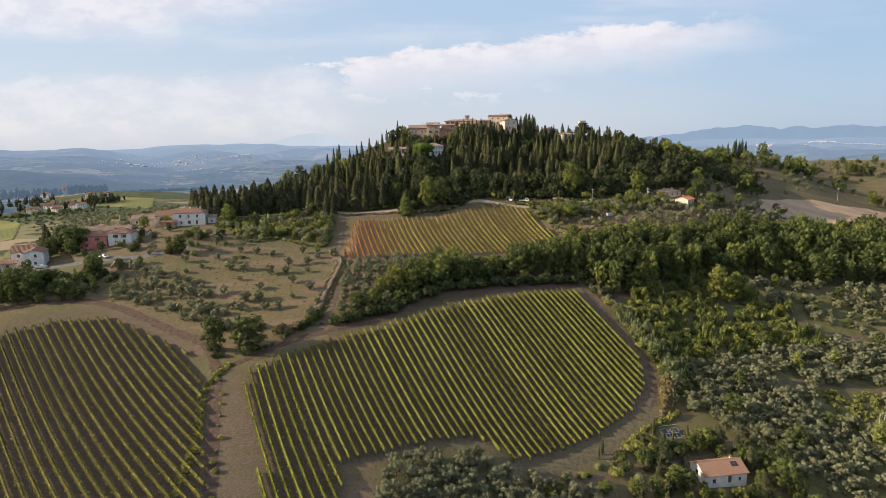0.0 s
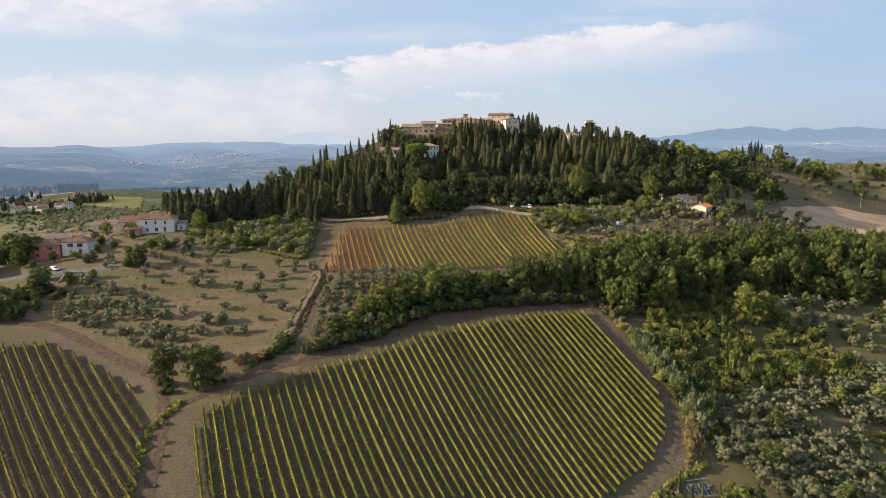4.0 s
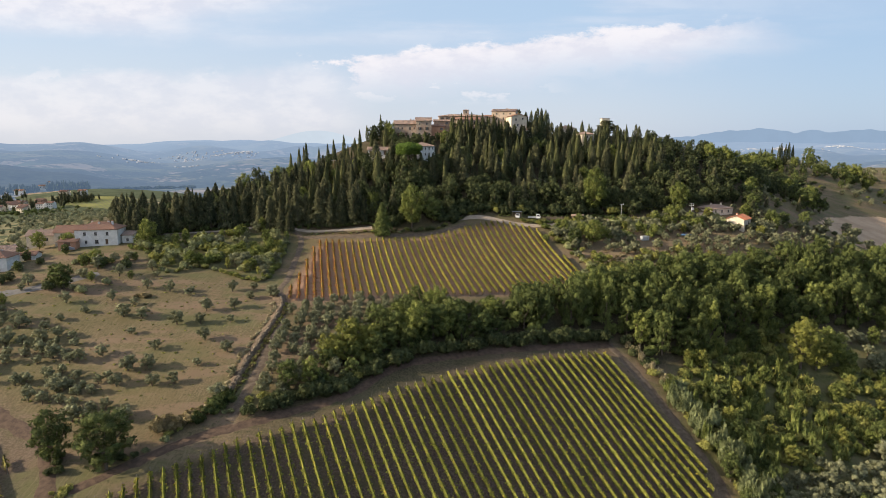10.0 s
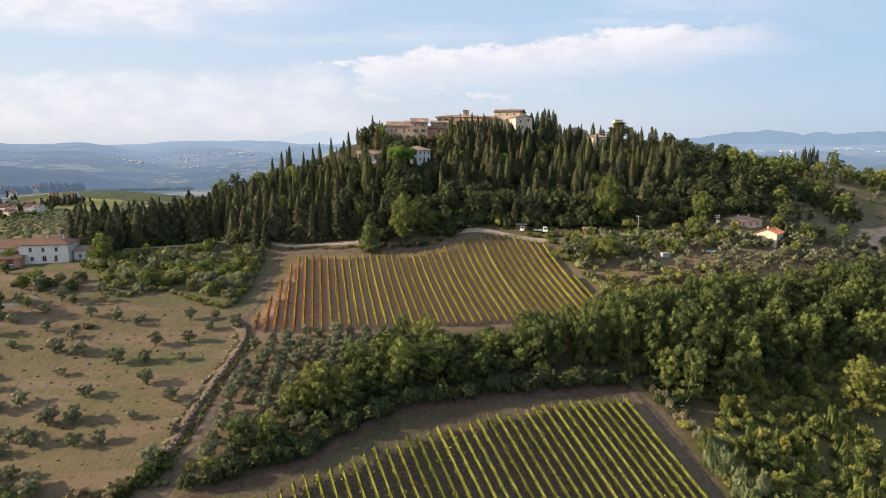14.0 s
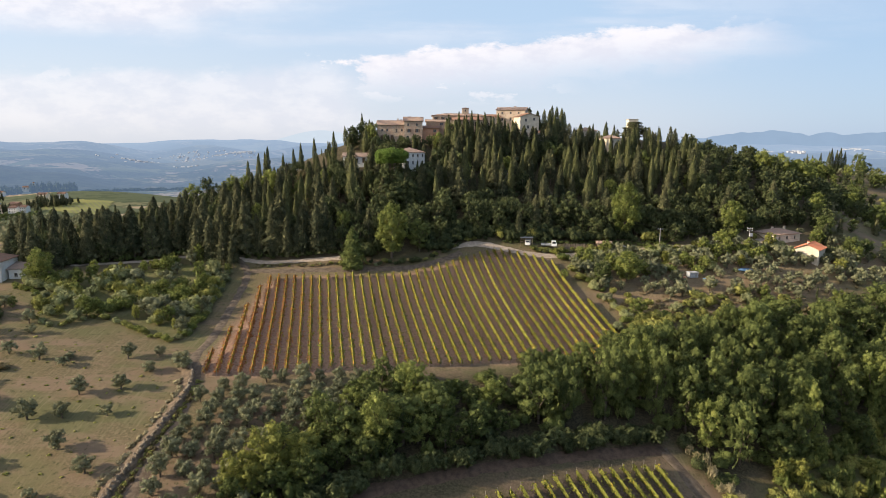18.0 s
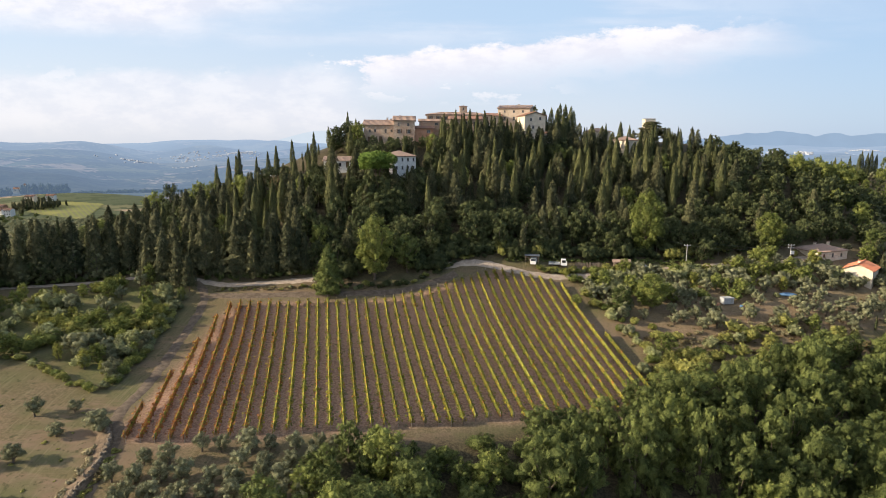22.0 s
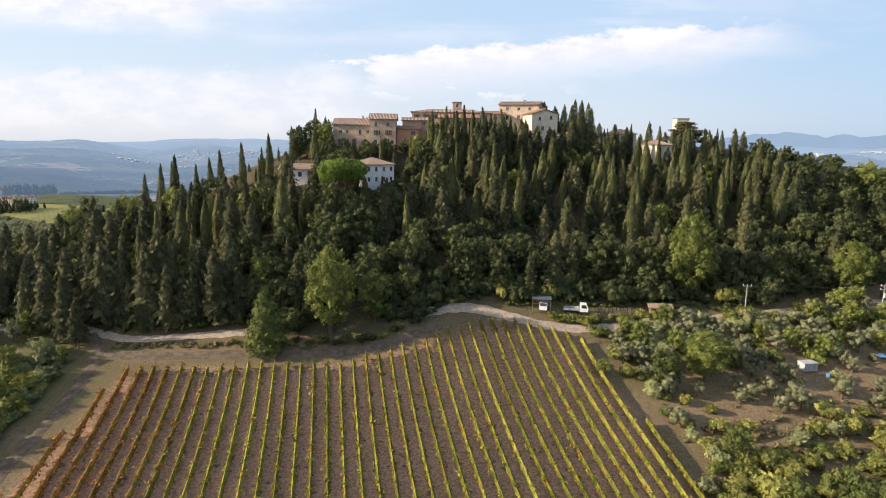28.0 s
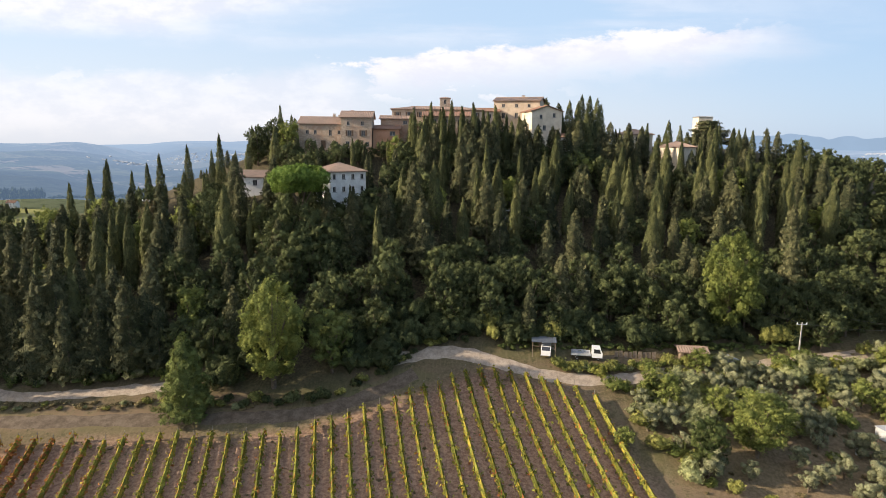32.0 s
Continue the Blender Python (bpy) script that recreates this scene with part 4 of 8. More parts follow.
# trees that stand out one by one: (x, y, height)
for x, y, top in ((-28.5, 391, 116), (-36, 368, 107.8), (-38.5, 369, 104), (-43.6, 368, 105.2), (-47.4, 362, 103), (-50.3, 362, 101), (-61.3, 364, 101.6), (-62.5, 366, 99.5), (-64.5, 362, 99.1), (-67.8, 360, 96.4), (-55, 363, 99), (8, 379, 113.5), (11, 380, 112), (16, 381, 114.5), (20, 380, 113), (23.5, 381, 115), (-20, 352, 99), (12.5, 366, 105), (64, 398, 111), (70.5, 396, 112.5), (104, 412, 112)):
    CYPRESS.plant(x, y, (top - hz(x, y)) / 14, first=True, which=3 if x < -30 else 1)
for x, y, top in ((47.5, 398, 117), (50, 400, 118.5), (52, 397, 118), (53.5, 401, 120), (55.5, 398, 119.5), (57.5, 400, 119), (59, 402, 117.5)):
    CYPRESS.plant(x, y, (top - hz(x, y)) / 14, 1.0, 4, "thick dark cypress beside the crest houses", True)
# the sunlit oak takes the bright foliage: its sunlight is in the colour
HILL_FOOT = ((69.5, 334, 21, LIGHT, "tall two-tiered bright green tree at the road"), (-8, 315.5, 18.5, LIGHT, "large sunlit oak at the foot of the hill"), (0.5, 319, 11, OAK, ""), (64, 308, 10.5, LIGHT, "rounded green tree at the vineyard's corner"), (56, 305, 8, OAK, ""), (107, 337, 14, LIGHT, "round-headed bright tree before the dark wood"), (113, 246.5, 16.2, GOLD, "large pale yellow-green tree above the scrub"), (123, 250, 13.2, LIGHT, ""), (118, 247, 10, GOLD, ""), (-18, 219.5, 11.2, GOLD, "tall olive-yellow tree rising from the gully"), (-12.5, 221, 9.0, GOLD, ""), (-23, 217, 8.0, GOLD, ""), (-1, 228.5, 12.2, LIGHT, "bright yellow-green tree in the gully"), (3, 231, 10.5, OAK, ""), (9, 234, 10, OAK, ""), (-7, 228, 8.5, OAK, ""), (-102.8, 289.5, 10.8, LIGHT, "slender yellow-green tree near the farmhouse"))
GULLY_SIDE = ((-61.2, 182.6, 13.1, OAK, "large round green oak at the corner of the tracks"), (-72.6, 183.8, 12.4, OAK, "dark round oak at the corner of the tracks"), (4, 243, 9.5, LIGHT, "bright tree rising from the gully"), (-20, 216, 6.5, GOLD, ""), (-13, 224, 7.0, GOLD, ""), (-16, 219, 5.5, LIGHT, ""), (8, 238, 9, OAK, ""), (-6, 231, 6, LIGHT, ""), (118, 332, 6, GOLD, ""), (101, 330, 7, LIGHT, ""), (94, 327, 6, LIGHT, ""), (136, 322, 5.5, GOLD, ""), (45, 308, 3.8, LIGHT, ""), (62, 289, 6, LIGHT, ""))
WEST_FARMS = ((-166, 263, 12.5, OAK, "big round tree beside the red house"), (-160, 260, 12, OAK, "big round tree beside the red house"), (-135, 230, 9.5, OAK, ""), (-143, 289, 7, LIGHT, ""), (-110, 250, 8.5, OAK, ""), (-114, 251, 5, OAK, ""), (-101, 270, 3, OAK, ""), (-94, 259, 3, OAK, ""), (-156, 216, 12.5, OAK, ""), (-149, 214, 11, OAK, ""), (-166, 238, 6, OAK, ""), (-118, 258, 4.5, OAK, ""), (-122, 240, 4, LIGHT, ""), (-128, 236, 5, OAK, ""), (-105, 256, 3.5, LIGHT, ""), (-150, 250, 4, OAK, ""))
WEST_FIELDS = ((-146, 256, 4.5, OAK, ""), (-160, 258, 9, OAK, ""), (-157, 262, 10, OAK, ""), (-163, 264, 9, LIGHT, ""), (-159, 268, 8, OAK, ""), (-138.5, 240, 5.5, OAK, ""), (-142, 239, 5, OAK, ""), (-131, 287, 6, LIGHT, ""), (-134, 289, 5, OAK, ""), (-126, 277.5, 4, OAK, ""), (-110, 268, 6, LIGHT, ""), (-113, 266, 4.5, OAK, ""), (-107, 266, 4, OAK, ""), (-100, 274, 3.2, OAK, ""), (-170, 226, 8, OAK, ""), (-165, 222, 8, OAK, ""), (-176, 228, 8, OAK, ""), (-160, 219, 7, OAK, ""), (-182, 234, 9, OAK, ""), (-155, 214, 6, OAK, ""), (-132, 262, 4, OAK, ""), (-170, 215, 7, OAK, ""))
EAST_RISE = ((146, 333, 8, OAK, ""), (153, 336, 7, OAK, ""), (142, 343, 9, OAK, ""), (165, 342, 8, OAK, ""))
LODGE_SIDE = ((60, 148, 6.5, LIGHT, ""), (54, 154, 6, OAK, ""), (89, 149, 10.2, OAK, "large round oak beside the small white house"), (88, 156, 7, OAK, ""), (84, 158, 6, LIGHT, ""), (76, 145, 4, GOLD, ""), (66, 144, 3.5, GOLD, ""), (48, 143, 5, GOLD, ""), (70, 161, 6.5, OAK, ""), (74, 163, 7, LIGHT, ""), (92, 147, 6.5, OAK, ""), (61, 160, 5, OAK, ""))
for x, y, h, kind, lab in HILL_FOOT + GULLY_SIDE + WEST_FARMS + WEST_FIELDS + EAST_RISE + LODGE_SIDE:
    full = 11 if (kind is LIGHT and h > 10) or (kind is GOLD and h > 12) else 10
    wide = {21: 1.45, 18.5: 1.45, 14.5: 1.25, 10.5: 1.2, 12.6: 1.5, 13.1: 1.6, 12.4: 1.12, 16.2: 1.5, 13.2: 1.4}.get(h, h / full)
    kind.plant(x, y, wide, h / full / wide, 2 if kind is LIGHT and h > 10 else 1 if full == 11 else 0, lab, True)
for x, y, h, w in ((-44, 318, 19, 1.2), (-30, 319, 13, 1.0), (-58, 321, 14, 1.0), (-75, 322, 13, 1.0), (-112, 300, 12, 1.2), (-107, 303, 14, 1.1), (-116, 303, 12, 1.1), (-118, 298, 11, 1.0), (82, 161, 7, 1.0), (58.4, 152, 9.0, 1.2), (83.1, 155, 8.0, 1.1), (77.7, 163.5, 8.0, 1.3), (82.5, 146, 7.5, 1.2), (140, 338, 8, 1.0), (137, 331, 7, 0.9), (57, 151, 6, 1.0), (-181, 274, 13, 1.0), (-177, 270, 11, 1.0), (-170, 262, 9, 1.0)):
    CONIFER.plant(x, y, h / 14 * w, 1 / w, first=True)
for x, y, size, kind in ((-44, 345, 0.8, LIGHT), (-52, 350, 0.9, HOLM), (-36, 350, 0.8, LIGHT), (-58, 356, 0.95, LIGHT), (-48, 358, 0.9, HOLM), (-30, 346, 0.9, HOLM), (-66, 352, 1.0, LIGHT), (-74, 360, 1.0, LIGHT), (-84, 362, 1.1, HOLM), (-92, 366, 1.1, LIGHT), (-22, 334, 1.0, HOLM), (-14, 328, 1.1, HOLM), (-2, 328, 1.0, HOLM), (8, 332, 1.1, HOLM), (-30, 332, 0.9, HOLM)):
    kind.plant(x, y, size, 1.1, first=True)
for x, y, h in ((43, 157, 5.5), (41.5, 155, 4.5), (60.5, 167, 6.0), (69, 163, 7), (71, 162, 6), (66, 166, 4.5), (82, 155, 6), (120, 306, 4), (-137, 305, 6), (-134, 303, 5)):
    CYPRESS.plant(x, y, h / 14, 1.0, 1, "small slender dark green cypress", True)

FIR = conifer(97, 12.8, 4.7, 1500, M_OAK, 0.04)
FIR.matrix_basis = pose(-19.3, 309.5, hz(-19.3, 309.5) - 0.1)
tagged(FIR, "broad mid-green conifer standing on the bank", "conifer")


bare_tree = broadleaf(91, 9.5, 3.6, 420, M_BROWN, "withered_tree", 1.0, 0.30)
bare_tree.matrix_basis = pose(-44, 351, hz(-44, 351) - 0.1)
tagged(bare_tree, "withered grey-brown tree among the dark conifers", "tree")


def stone_pine(x, y, top, r):
    rng = np.random.default_rng(7)
    z = hz(x, y)
    h = top - z
    lobes = []
    for k in range(16):
        a, q = k * 2.4, r * 0.78 * math.sqrt((k + 0.5) / 16)
        lobes.append((np.array([math.cos(a) * q, math.sin(a) * q, h - 1.9 - 1.5 * (q / r) ** 2 + 0.5 * rng.random()]), np.array([2.2, 2.2, 1.5]) * (0.8 + 0.4 * rng.random())))
    for k in range(10):
        a, q = k * 2.4, r * 0.72 * math.sqrt((k + 1.5) / 12)
        lobes.append((np.array([math.cos(a) * q, math.sin(a) * q, h - 3.9 - 0.8 * (q / r) ** 2]), np.array([2.1, 2.1, 1.5]) * (0.8 + 0.4 * rng.random())))
    p, d = on_lobes(rng, lobes, 3000, -0.7)
    wood = [limb((0, 0, -0.5), (0.3, 0, h * 0.55), 0.36, 0.26, 8)] + [limb((0.3, 0, h * 0.5), lobes[k][0] - [0, 0, 0.5], 0.14, 0.05, 5) for k in range(3, 16, 2)]
    ob = tree("stone_pine", joined(wood), joined([sprays(rng, p, d, 0.42, 0.26, tilt=0.7)] + [lump(rng, c, q * 0.82, 1, 0.12) for c, q in lobes]), (M_BARK, M_PINE))
    ob.matrix_basis = pose(x, y, z)
    return tagged(ob, "bright green umbrella pine beside the villa", "pine")


stone_pine(-11, 344, 101.7, 5.4)
cedar_rng = np.random.default_rng(9)
cedar_h = 114.0 - hz(92.5, 410)
lobes = []
for k in range(60):
    tier = k // 10
    a, q = k * 2.4, (7.0 - 1.0 * tier) * math.sqrt((k % 10 + 0.6) / 10) * (0.8 + 0.3 * cedar_rng.random())
    lobes.append((np.array([math.cos(a) * q, math.sin(a) * q, cedar_h - 6.5 + tier * 1.15 + cedar_rng.uniform(-0.3, 0.3)]), np.array([1.9, 1.9, 0.62]) * (0.7 + 0.5 * cedar_rng.random())))
p, d = on_lobes(cedar_rng, lobes, 1500, -0.9)
CEDAR = tree("cedar_tree", joined([limb((0, 0, -0.5), (0, 0, cedar_h - 0.6), 0.4, 0.1, 8)] + [limb((0, 0, c[2] - 0.6), c, 0.12, 0.04, 5) for c, q in lobes[::2]]), joined([sprays(cedar_rng, p, d, 0.42, 0.22, tilt=0.5)] + [lump(cedar_rng, c, q * 0.85, 1, 0.12) for c, q in lobes]), (M_BARK, M_CONIFER))
CEDAR.matrix_basis = pose(92.5, 410, hz(92.5, 410))
tagged(CEDAR, "old cedar with flat spreading tiers before the tower", "cedar")

# ---- the wooded gully, groves and thickets ----
BELT_LINE = [(-34, 208, 4), (-20, 225, 9), (-2, 245, 7.8), (8, 245, 6), (15, 245, 5.3), (20, 245, 10.6), (26, 245, 14), (39, 245, 16), (47, 245, 20.8), (59, 255, 18.3), (69, 265, 14.6), (83, 265, 21), (99, 280, 15), (115, 295, 7), (128, 295, 12.8), (139, 295, 16.4), (160, 295, 19), (174, 302, 14), (185, 310, 18), (203, 318, 20), (234, 340, 18), (300, 345, 16)]


def belt_room(x, y):
    """How tall a tree of the gully may grow: the crest of its crowns falls away towards the vines and the olives behind."""
    px, py, ph = zip(*BELT_LINE)
    return float(np.interp(x, px, ph)) - 0.62 * (y - float(np.interp(x, px, py)))


for x, y in [q for q in scatter(BELT, 6.6, 72) if q[0] > 25] + [q for q in scatter(BELT, 4.8, 372) if q[0] <= 25]:
    rng = random.Random(int(x * 37 + y * 101))
    full = rng.uniform(9.5, 16.5) if x > 25 else rng.uniform(4.5, 8.5)
    full = min(full, belt_room(x, y) + rng.uniform(-1.5, 0.8))
    if full < 2.6:
        continue
    kind = LIGHT if rng.random() < (0.20 if belt_room(x, y) < 11 else 0.12) else OAK
    wide = min(full / 10, rng.uniform(0.85, 1.25))
    kind.plant(x, y, wide, full / 10 / wide)
thicket_of("undergrowth", [q for q in scatter(BELT, 6.0, 172) if q[0] > -30], M_OAK, 3.4, 2.2, 18, 182, "dense undergrowth of the wooded gully")
for x, y in scatter(OLIVES_EAST, 13.0, 173, 40, 0.48, 0.8):
    rng = random.Random(int(x * 91 + y))
    (OAK if rng.random() < 0.35 else LIGHT if rng.random() < 0.5 else SHRUB).plant(x, y, rng.uniform(0.4, 0.75) if rng.random() < 0.8 else 0.9)
for x, y in scatter(OLIVES_EAST, 4.1, 73, 20, 0.24, 0.95):
    if y > 236 and random.Random(int(x * 17 + y)).random() < 0.4:
        continue
    OLIVE.plant(x, y, random.Random(int(x * 91 + y)).uniform(0.95, 1.35))
for x, y in scatter(OLIVES_LOW, 3.9, 74, 30, 0.3):
    OLIVE.plant(x, y, random.Random(int(x * 91 + y)).uniform(0.9, 1.2))
for x, y in scatter(OLIVES_MID, 3.8, 75, 4, 0.12, 0.96):
    OLIVE.plant(x, y, random.Random(int(x * 91 + y)).uniform(0.80, 1.10))
for x, y in scatter(MEADOW, 8.2, 76, 10, 0.36, 0.72):
    OLIVE.plant(x, y, random.Random(int(x * 91 + y)).uniform(0.65, 1.25), random.Random(int(x * 31 + y)).uniform(0.75, 1.0))
OLIVE.plant(-60, 254, 0.95, first=True)
for x, y in scatter(MEADOW_DENSE, 3.6, 77, 25, 0.3, 0.72):
    OLIVE.plant(x, y, random.Random(int(x * 91 + y)).uniform(0.6, 1.0), 0.9)
NORTH_GROVE = [(46, 319), (58, 324), (87, 330), (112, 333), (150, 340), (150, 328), (112, 322), (88, 315), (66, 310), (50, 308)]
SOUTH_BRAKE = [(55, 274), (53, 290), (60, 297), (82, 301), (103, 305), (118, 300), (108, 292), (80, 281)]
for x, y in scatter(NORTH_GROVE, 2.9, 78, 12, 0.42, 0.96):
    rng = random.Random(int(x * 91 + y))
    roll = rng.random()
    if roll < 0.13:
        LIGHT.plant(x, y, rng.uniform(0.42, 0.66))
    elif roll < 0.19:
        GOLD.plant(x, y, rng.uniform(0.28, 0.45))
    elif roll < 0.60:
        OLIVE.plant(x, y, rng.uniform(0.85, 1.3))
    else:
        SHRUB.plant(x, y, rng.uniform(1.0, 2.0), which=rng.choice((2, 6, 4, 3, 6, 3)))
for x, y in scatter(SOUTH_BRAKE, 4.4, 178, 12, 0.42, 0.75):
    rng = random.Random(int(x * 91 + y))
    if rng.random() < 0.12:
        LIGHT.plant(x, y, rng.uniform(0.35, 0.55))
    else:
        SHRUB.plant(x, y, rng.uniform(0.9, 1.8), which=rng.choice((0, 1, 2, 3)))
thicket_of("brambles", scatter(SOUTH_BRAKE, 3.2, 179, 40, 0.45, 0.7), M_BROWN, 1.1, 1.1, 30, 183, "russet brambles on the dry bank below the olives")
thicket_of("dry_weeds", scatter([(66, 289), (84, 297), (112, 304), (112, 310), (84, 304), (62, 296)], 2.2, 184, 10, 0.45, 0.8), M_DRY, 0.9, 1.1, 24, 185, "pale dry weeds on the bank below the olives")
for x, y in scatter(GROVE, 4.1, 278, 12, 0.38, 0.8):
    rng = random.Random(int(x * 91 + y))
    if not inside(NORTH_GROVE, x, y) and not inside(SOUTH_BRAKE, x, y):
        (OLIVE if rng.random() < 0.8 else SHRUB).plant(x, y, rng.uniform(0.75, 1.2))
for x, y in scatter(THICKET, 3.6, 79, 0, 0.42, 0.82):
    rng = random.Random(int(x * 91 + y))
    roll = rng.random()
    if roll < 0.20:
        LIGHT.plant(x, y, rng.uniform(0.35, 0.62))
    elif roll < 0.30:
        GOLD.plant(x, y, rng.uniform(0.28, 0.42))
    elif roll < 0.42:
        OLIVE.plant(x, y, rng.uniform(0.9, 1.3))
    else:
        SHRUB.plant(x, y, rng.uniform(1.1, 2.2), which=rng.choice((0, 6, 6, 3, 6, 2, 4)))
thicket_of("undergrowth", scatter(SCRUB, 3.3, 80, 0, 0.45, 0.85), M_SCRUB, 2.4, 1.7, 60, 81, "tangled yellow-green scrub below the wood")
thicket_of("undergrowth", scatter(SCRUB, 4.2, 180, 30, 0.45, 0.8), M_OAK, 3.0, 1.6, 60, 181, "dark green saplings in the scrub below the wood")
thicket_of("undergrowth", scatter(SCRUB, 5.0, 280, 15, 0.48, 0.7), M_BRIGHT, 4.0, 1.3, 60, 281, "bright green saplings in the scrub below the wood")
thicket_of("undergrowth", scatter(SCRUB, 7.5, 380, 50, 0.48, 0.7), M_YELLOW, 2.6, 1.2, 50, 381, "yellowing brambles in the scrub below the wood")
rng = np.random.default_rng(383)
thicket_of("undergrowth", [(127 + rng.random() * 22, 179 + rng.random() * 21) for _ in range(90)], M_SCRUB, 1.3, 1.2, 40, 384, "low yellow-green brambles between the olives")
for x, y in scatter(SCRUB, 7.0, 382):
    rng = random.Random(int(x * 7 + y))
    if rng.random() < 0.55:
        (OAK if rng.random() < 0.5 else SHRUB).plant(x, y, rng.uniform(0.45, 0.8))
for x, y in scatter(SCRUB, 9.0, 82):
    (GOLD if random.Random(int(x + y * 7)).random() < 0.5 else LIGHT).plant(x, y, random.Random(int(x * 3 + y)).uniform(0.35, 0.6))


# woods on the shoulder east of the hill
for poly, gap, seed in (([(136, 354), (148, 357), (160, 366), (162, 380), (146, 372)], 5.5, 386), ([(194, 430), (215, 425), (238, 455), (232, 474), (206, 448)], 8.0, 387), ([(214, 480), (262, 478), (264, 492), (218, 498)], 9.0, 388)):
    for x, y in scatter(poly, gap, seed, 0, 0.4, 0.9):
        rng = random.Random(int(x * 5 + y * 3))
        (HOLM if rng.random() < 0.5 else OAK if rng.random() < 0.7 else LIGHT).plant(x, y, rng.uniform(0.6, 0.95))


def along(points, gap, seed, wide):
    rng = np.random.default_rng(seed)
    return [(x + rng.uniform(-wide, wide), y + rng.uniform(-wide, wide)) for x, y in smooth_line(points, gap)]


# hedges and rough edges of the fields
for pts, gap, wide, seed, kinds, lo, hi in (
        ([(-38, 203), (-30, 203), (-20, 208), (-8, 220)], 2.2, 1.2, 83, (5, 5, 0), 0.6, 1.3),
        ([(58, 241), (64, 230), (68.5, 217), (73.5, 204), (75, 192), (72, 183)], 2.4, 1.2, 84, (0, 5, 3), 0.7, 1.4),
        ([(-57, 185), (-50, 193), (-44, 199), (-38, 200)], 2.4, 1.4, 85, (0, 3), 0.4, 0.8),
        ([(60, 166), (52, 160), (44, 153), (36, 147)], 2.4, 1.2, 86, (0, 2, 4), 0.5, 1.0),
        ([(-108, 286), (-100, 283), (-92, 272), (-86, 266), (-76, 272), (-66, 268), (-55, 262)], 1.7, 0.7, 87, (6, 2, 0), 0.5, 0.9),
        ([(-53, 264), (-53, 275), (-54, 290), (-56, 304)], 1.8, 0.8, 88, (2, 0, 3), 0.7, 1.2),
        ([(44, 322), (50, 319), (58, 321), (70, 325), (84, 328)], 2.0, 1.3, 89, (0, 2, 4), 0.7, 1.4),
        ([(57.5, 277), (59, 285), (56, 296), (52.5, 306), (48.5, 316)], 1.6, 1.3, 90, (3, 6, 2, 3, 0), 0.7, 1.4),
        ([(-14, 312), (-4, 312.5), (6, 318), (14, 324), (24, 329)], 2.0, 0.8, 91, (5, 5, 0), 0.5, 1.0),
        ([(13, 326), (24, 329.5), (32, 330), (46, 331.5), (56, 332)], 1.8, 1.5, 191, (5, 5, 1), 1.0, 1.8),
        ([(64, 334), (78, 334), (92, 338), (104, 342)], 2.2, 1.5, 192, (5, 5, 1), 1.0, 1.8),
        ([(39, 323.5), (48, 324), (56, 325), (60, 325)], 1.7, 0.6, 193, (0, 3), 0.5, 0.8),
        ([(-48, 309), (-36, 310.5), (-26, 311), (-12, 311)], 2.6, 0.8, 194, (3, 0), 0.3, 0.6),
        ([(-36, 199.5), (-17, 208.8), (-6, 220.2), (10, 227.8), (28, 234.8), (54, 243)], 1.4, 1.4, 195, (5, 5, 5), 0.9, 1.9),
        ([(28, 330), (38, 331), (48, 331.6), (58, 332.4), (70, 335)], 1.6, 1.0, 197, (5,), 1.4, 2.4),
        ([(37.5, 323.6), (46, 324.2), (58, 326.6), (66, 327.2)], 1.2, 0.5, 198, (0, 2, 1), 0.5, 0.95),
        ([(-50, 118), (-57, 142), (-64, 163), (-68, 176)], 5.0, 0.7, 199, (0, 3, 0), 0.3, 0.6),
        ([(60, 279), (75, 284), (90, 292), (105, 298)], 2.2, 1.8, 92, (0, 2, 4), 0.8, 1.5)):
    for x, y in along(pts, gap, seed, wide):
        rng = random.Random(int(x * 53 + y * 11))
        SHRUB.plant(x, y, rng.uniform(lo, hi), which=rng.choice(kinds))
thicket_of("weeds", along([(-57, 110), (-62, 140), (-69, 165), (-66, 178)], 0.7, 93, 0.8), M_SCRUB, 1.1, 1.0, 30, 95, "weeds and brambles between the tracks")
thicket_of("brambles", along([(-55, 192.5), (-52, 194), (-49, 197)], 1.6, 98, 1.2), M_BROWN, 3.4, 2.3, 90, 99, "russet brambles at the end of the stone wall")
thicket_of("brambles", along([(-48, 195), (-46, 199), (-44.5, 203)], 1.4, 100, 1.3), M_OAK, 2.4, 2.0, 70, 99, "green brambles at the end of the stone wall")
thicket_of("weeds", along([(28, 327.5), (40, 329), (52, 329.6), (60, 331.5), (74, 331.5), (90, 335)], 0.6, 122, 0.9), M_OAK, 0.9, 0.9, 12, 123, "dark weeds and brambles at the edge of the wood")
thicket_of("willow_scrub", along([(67.5, 222), (71.5, 211), (75, 200), (75, 192), (73.5, 187)], 0.8, 141, 2.2), M_CANE, 5.4, 2.0, 90, 142, "grey-green willow scrub beside the headland track")
thicket_of("dry_weeds", along([(59, 239), (63, 232), (66.5, 225), (69, 219)], 1.5, 143, 0.9), M_DRY, 3.0, 1.3, 60, 144, "pale dry seed heads at the corner of the vines")
thicket_of("dry_weeds", along([(66, 177), (62.5, 171), (53, 162), (45, 155)], 1.3, 145, 0.9), M_DRY, 1.2, 1.0, 30, 146, "pale dry weeds beside the headland track")
thicket_of("brambles", along([(73, 190), (70.8, 184), (68.3, 179)], 0.7, 147, 1.0), M_BROWN, 3.6, 1.6, 80, 148, "russet autumn brambles beside the headland track")
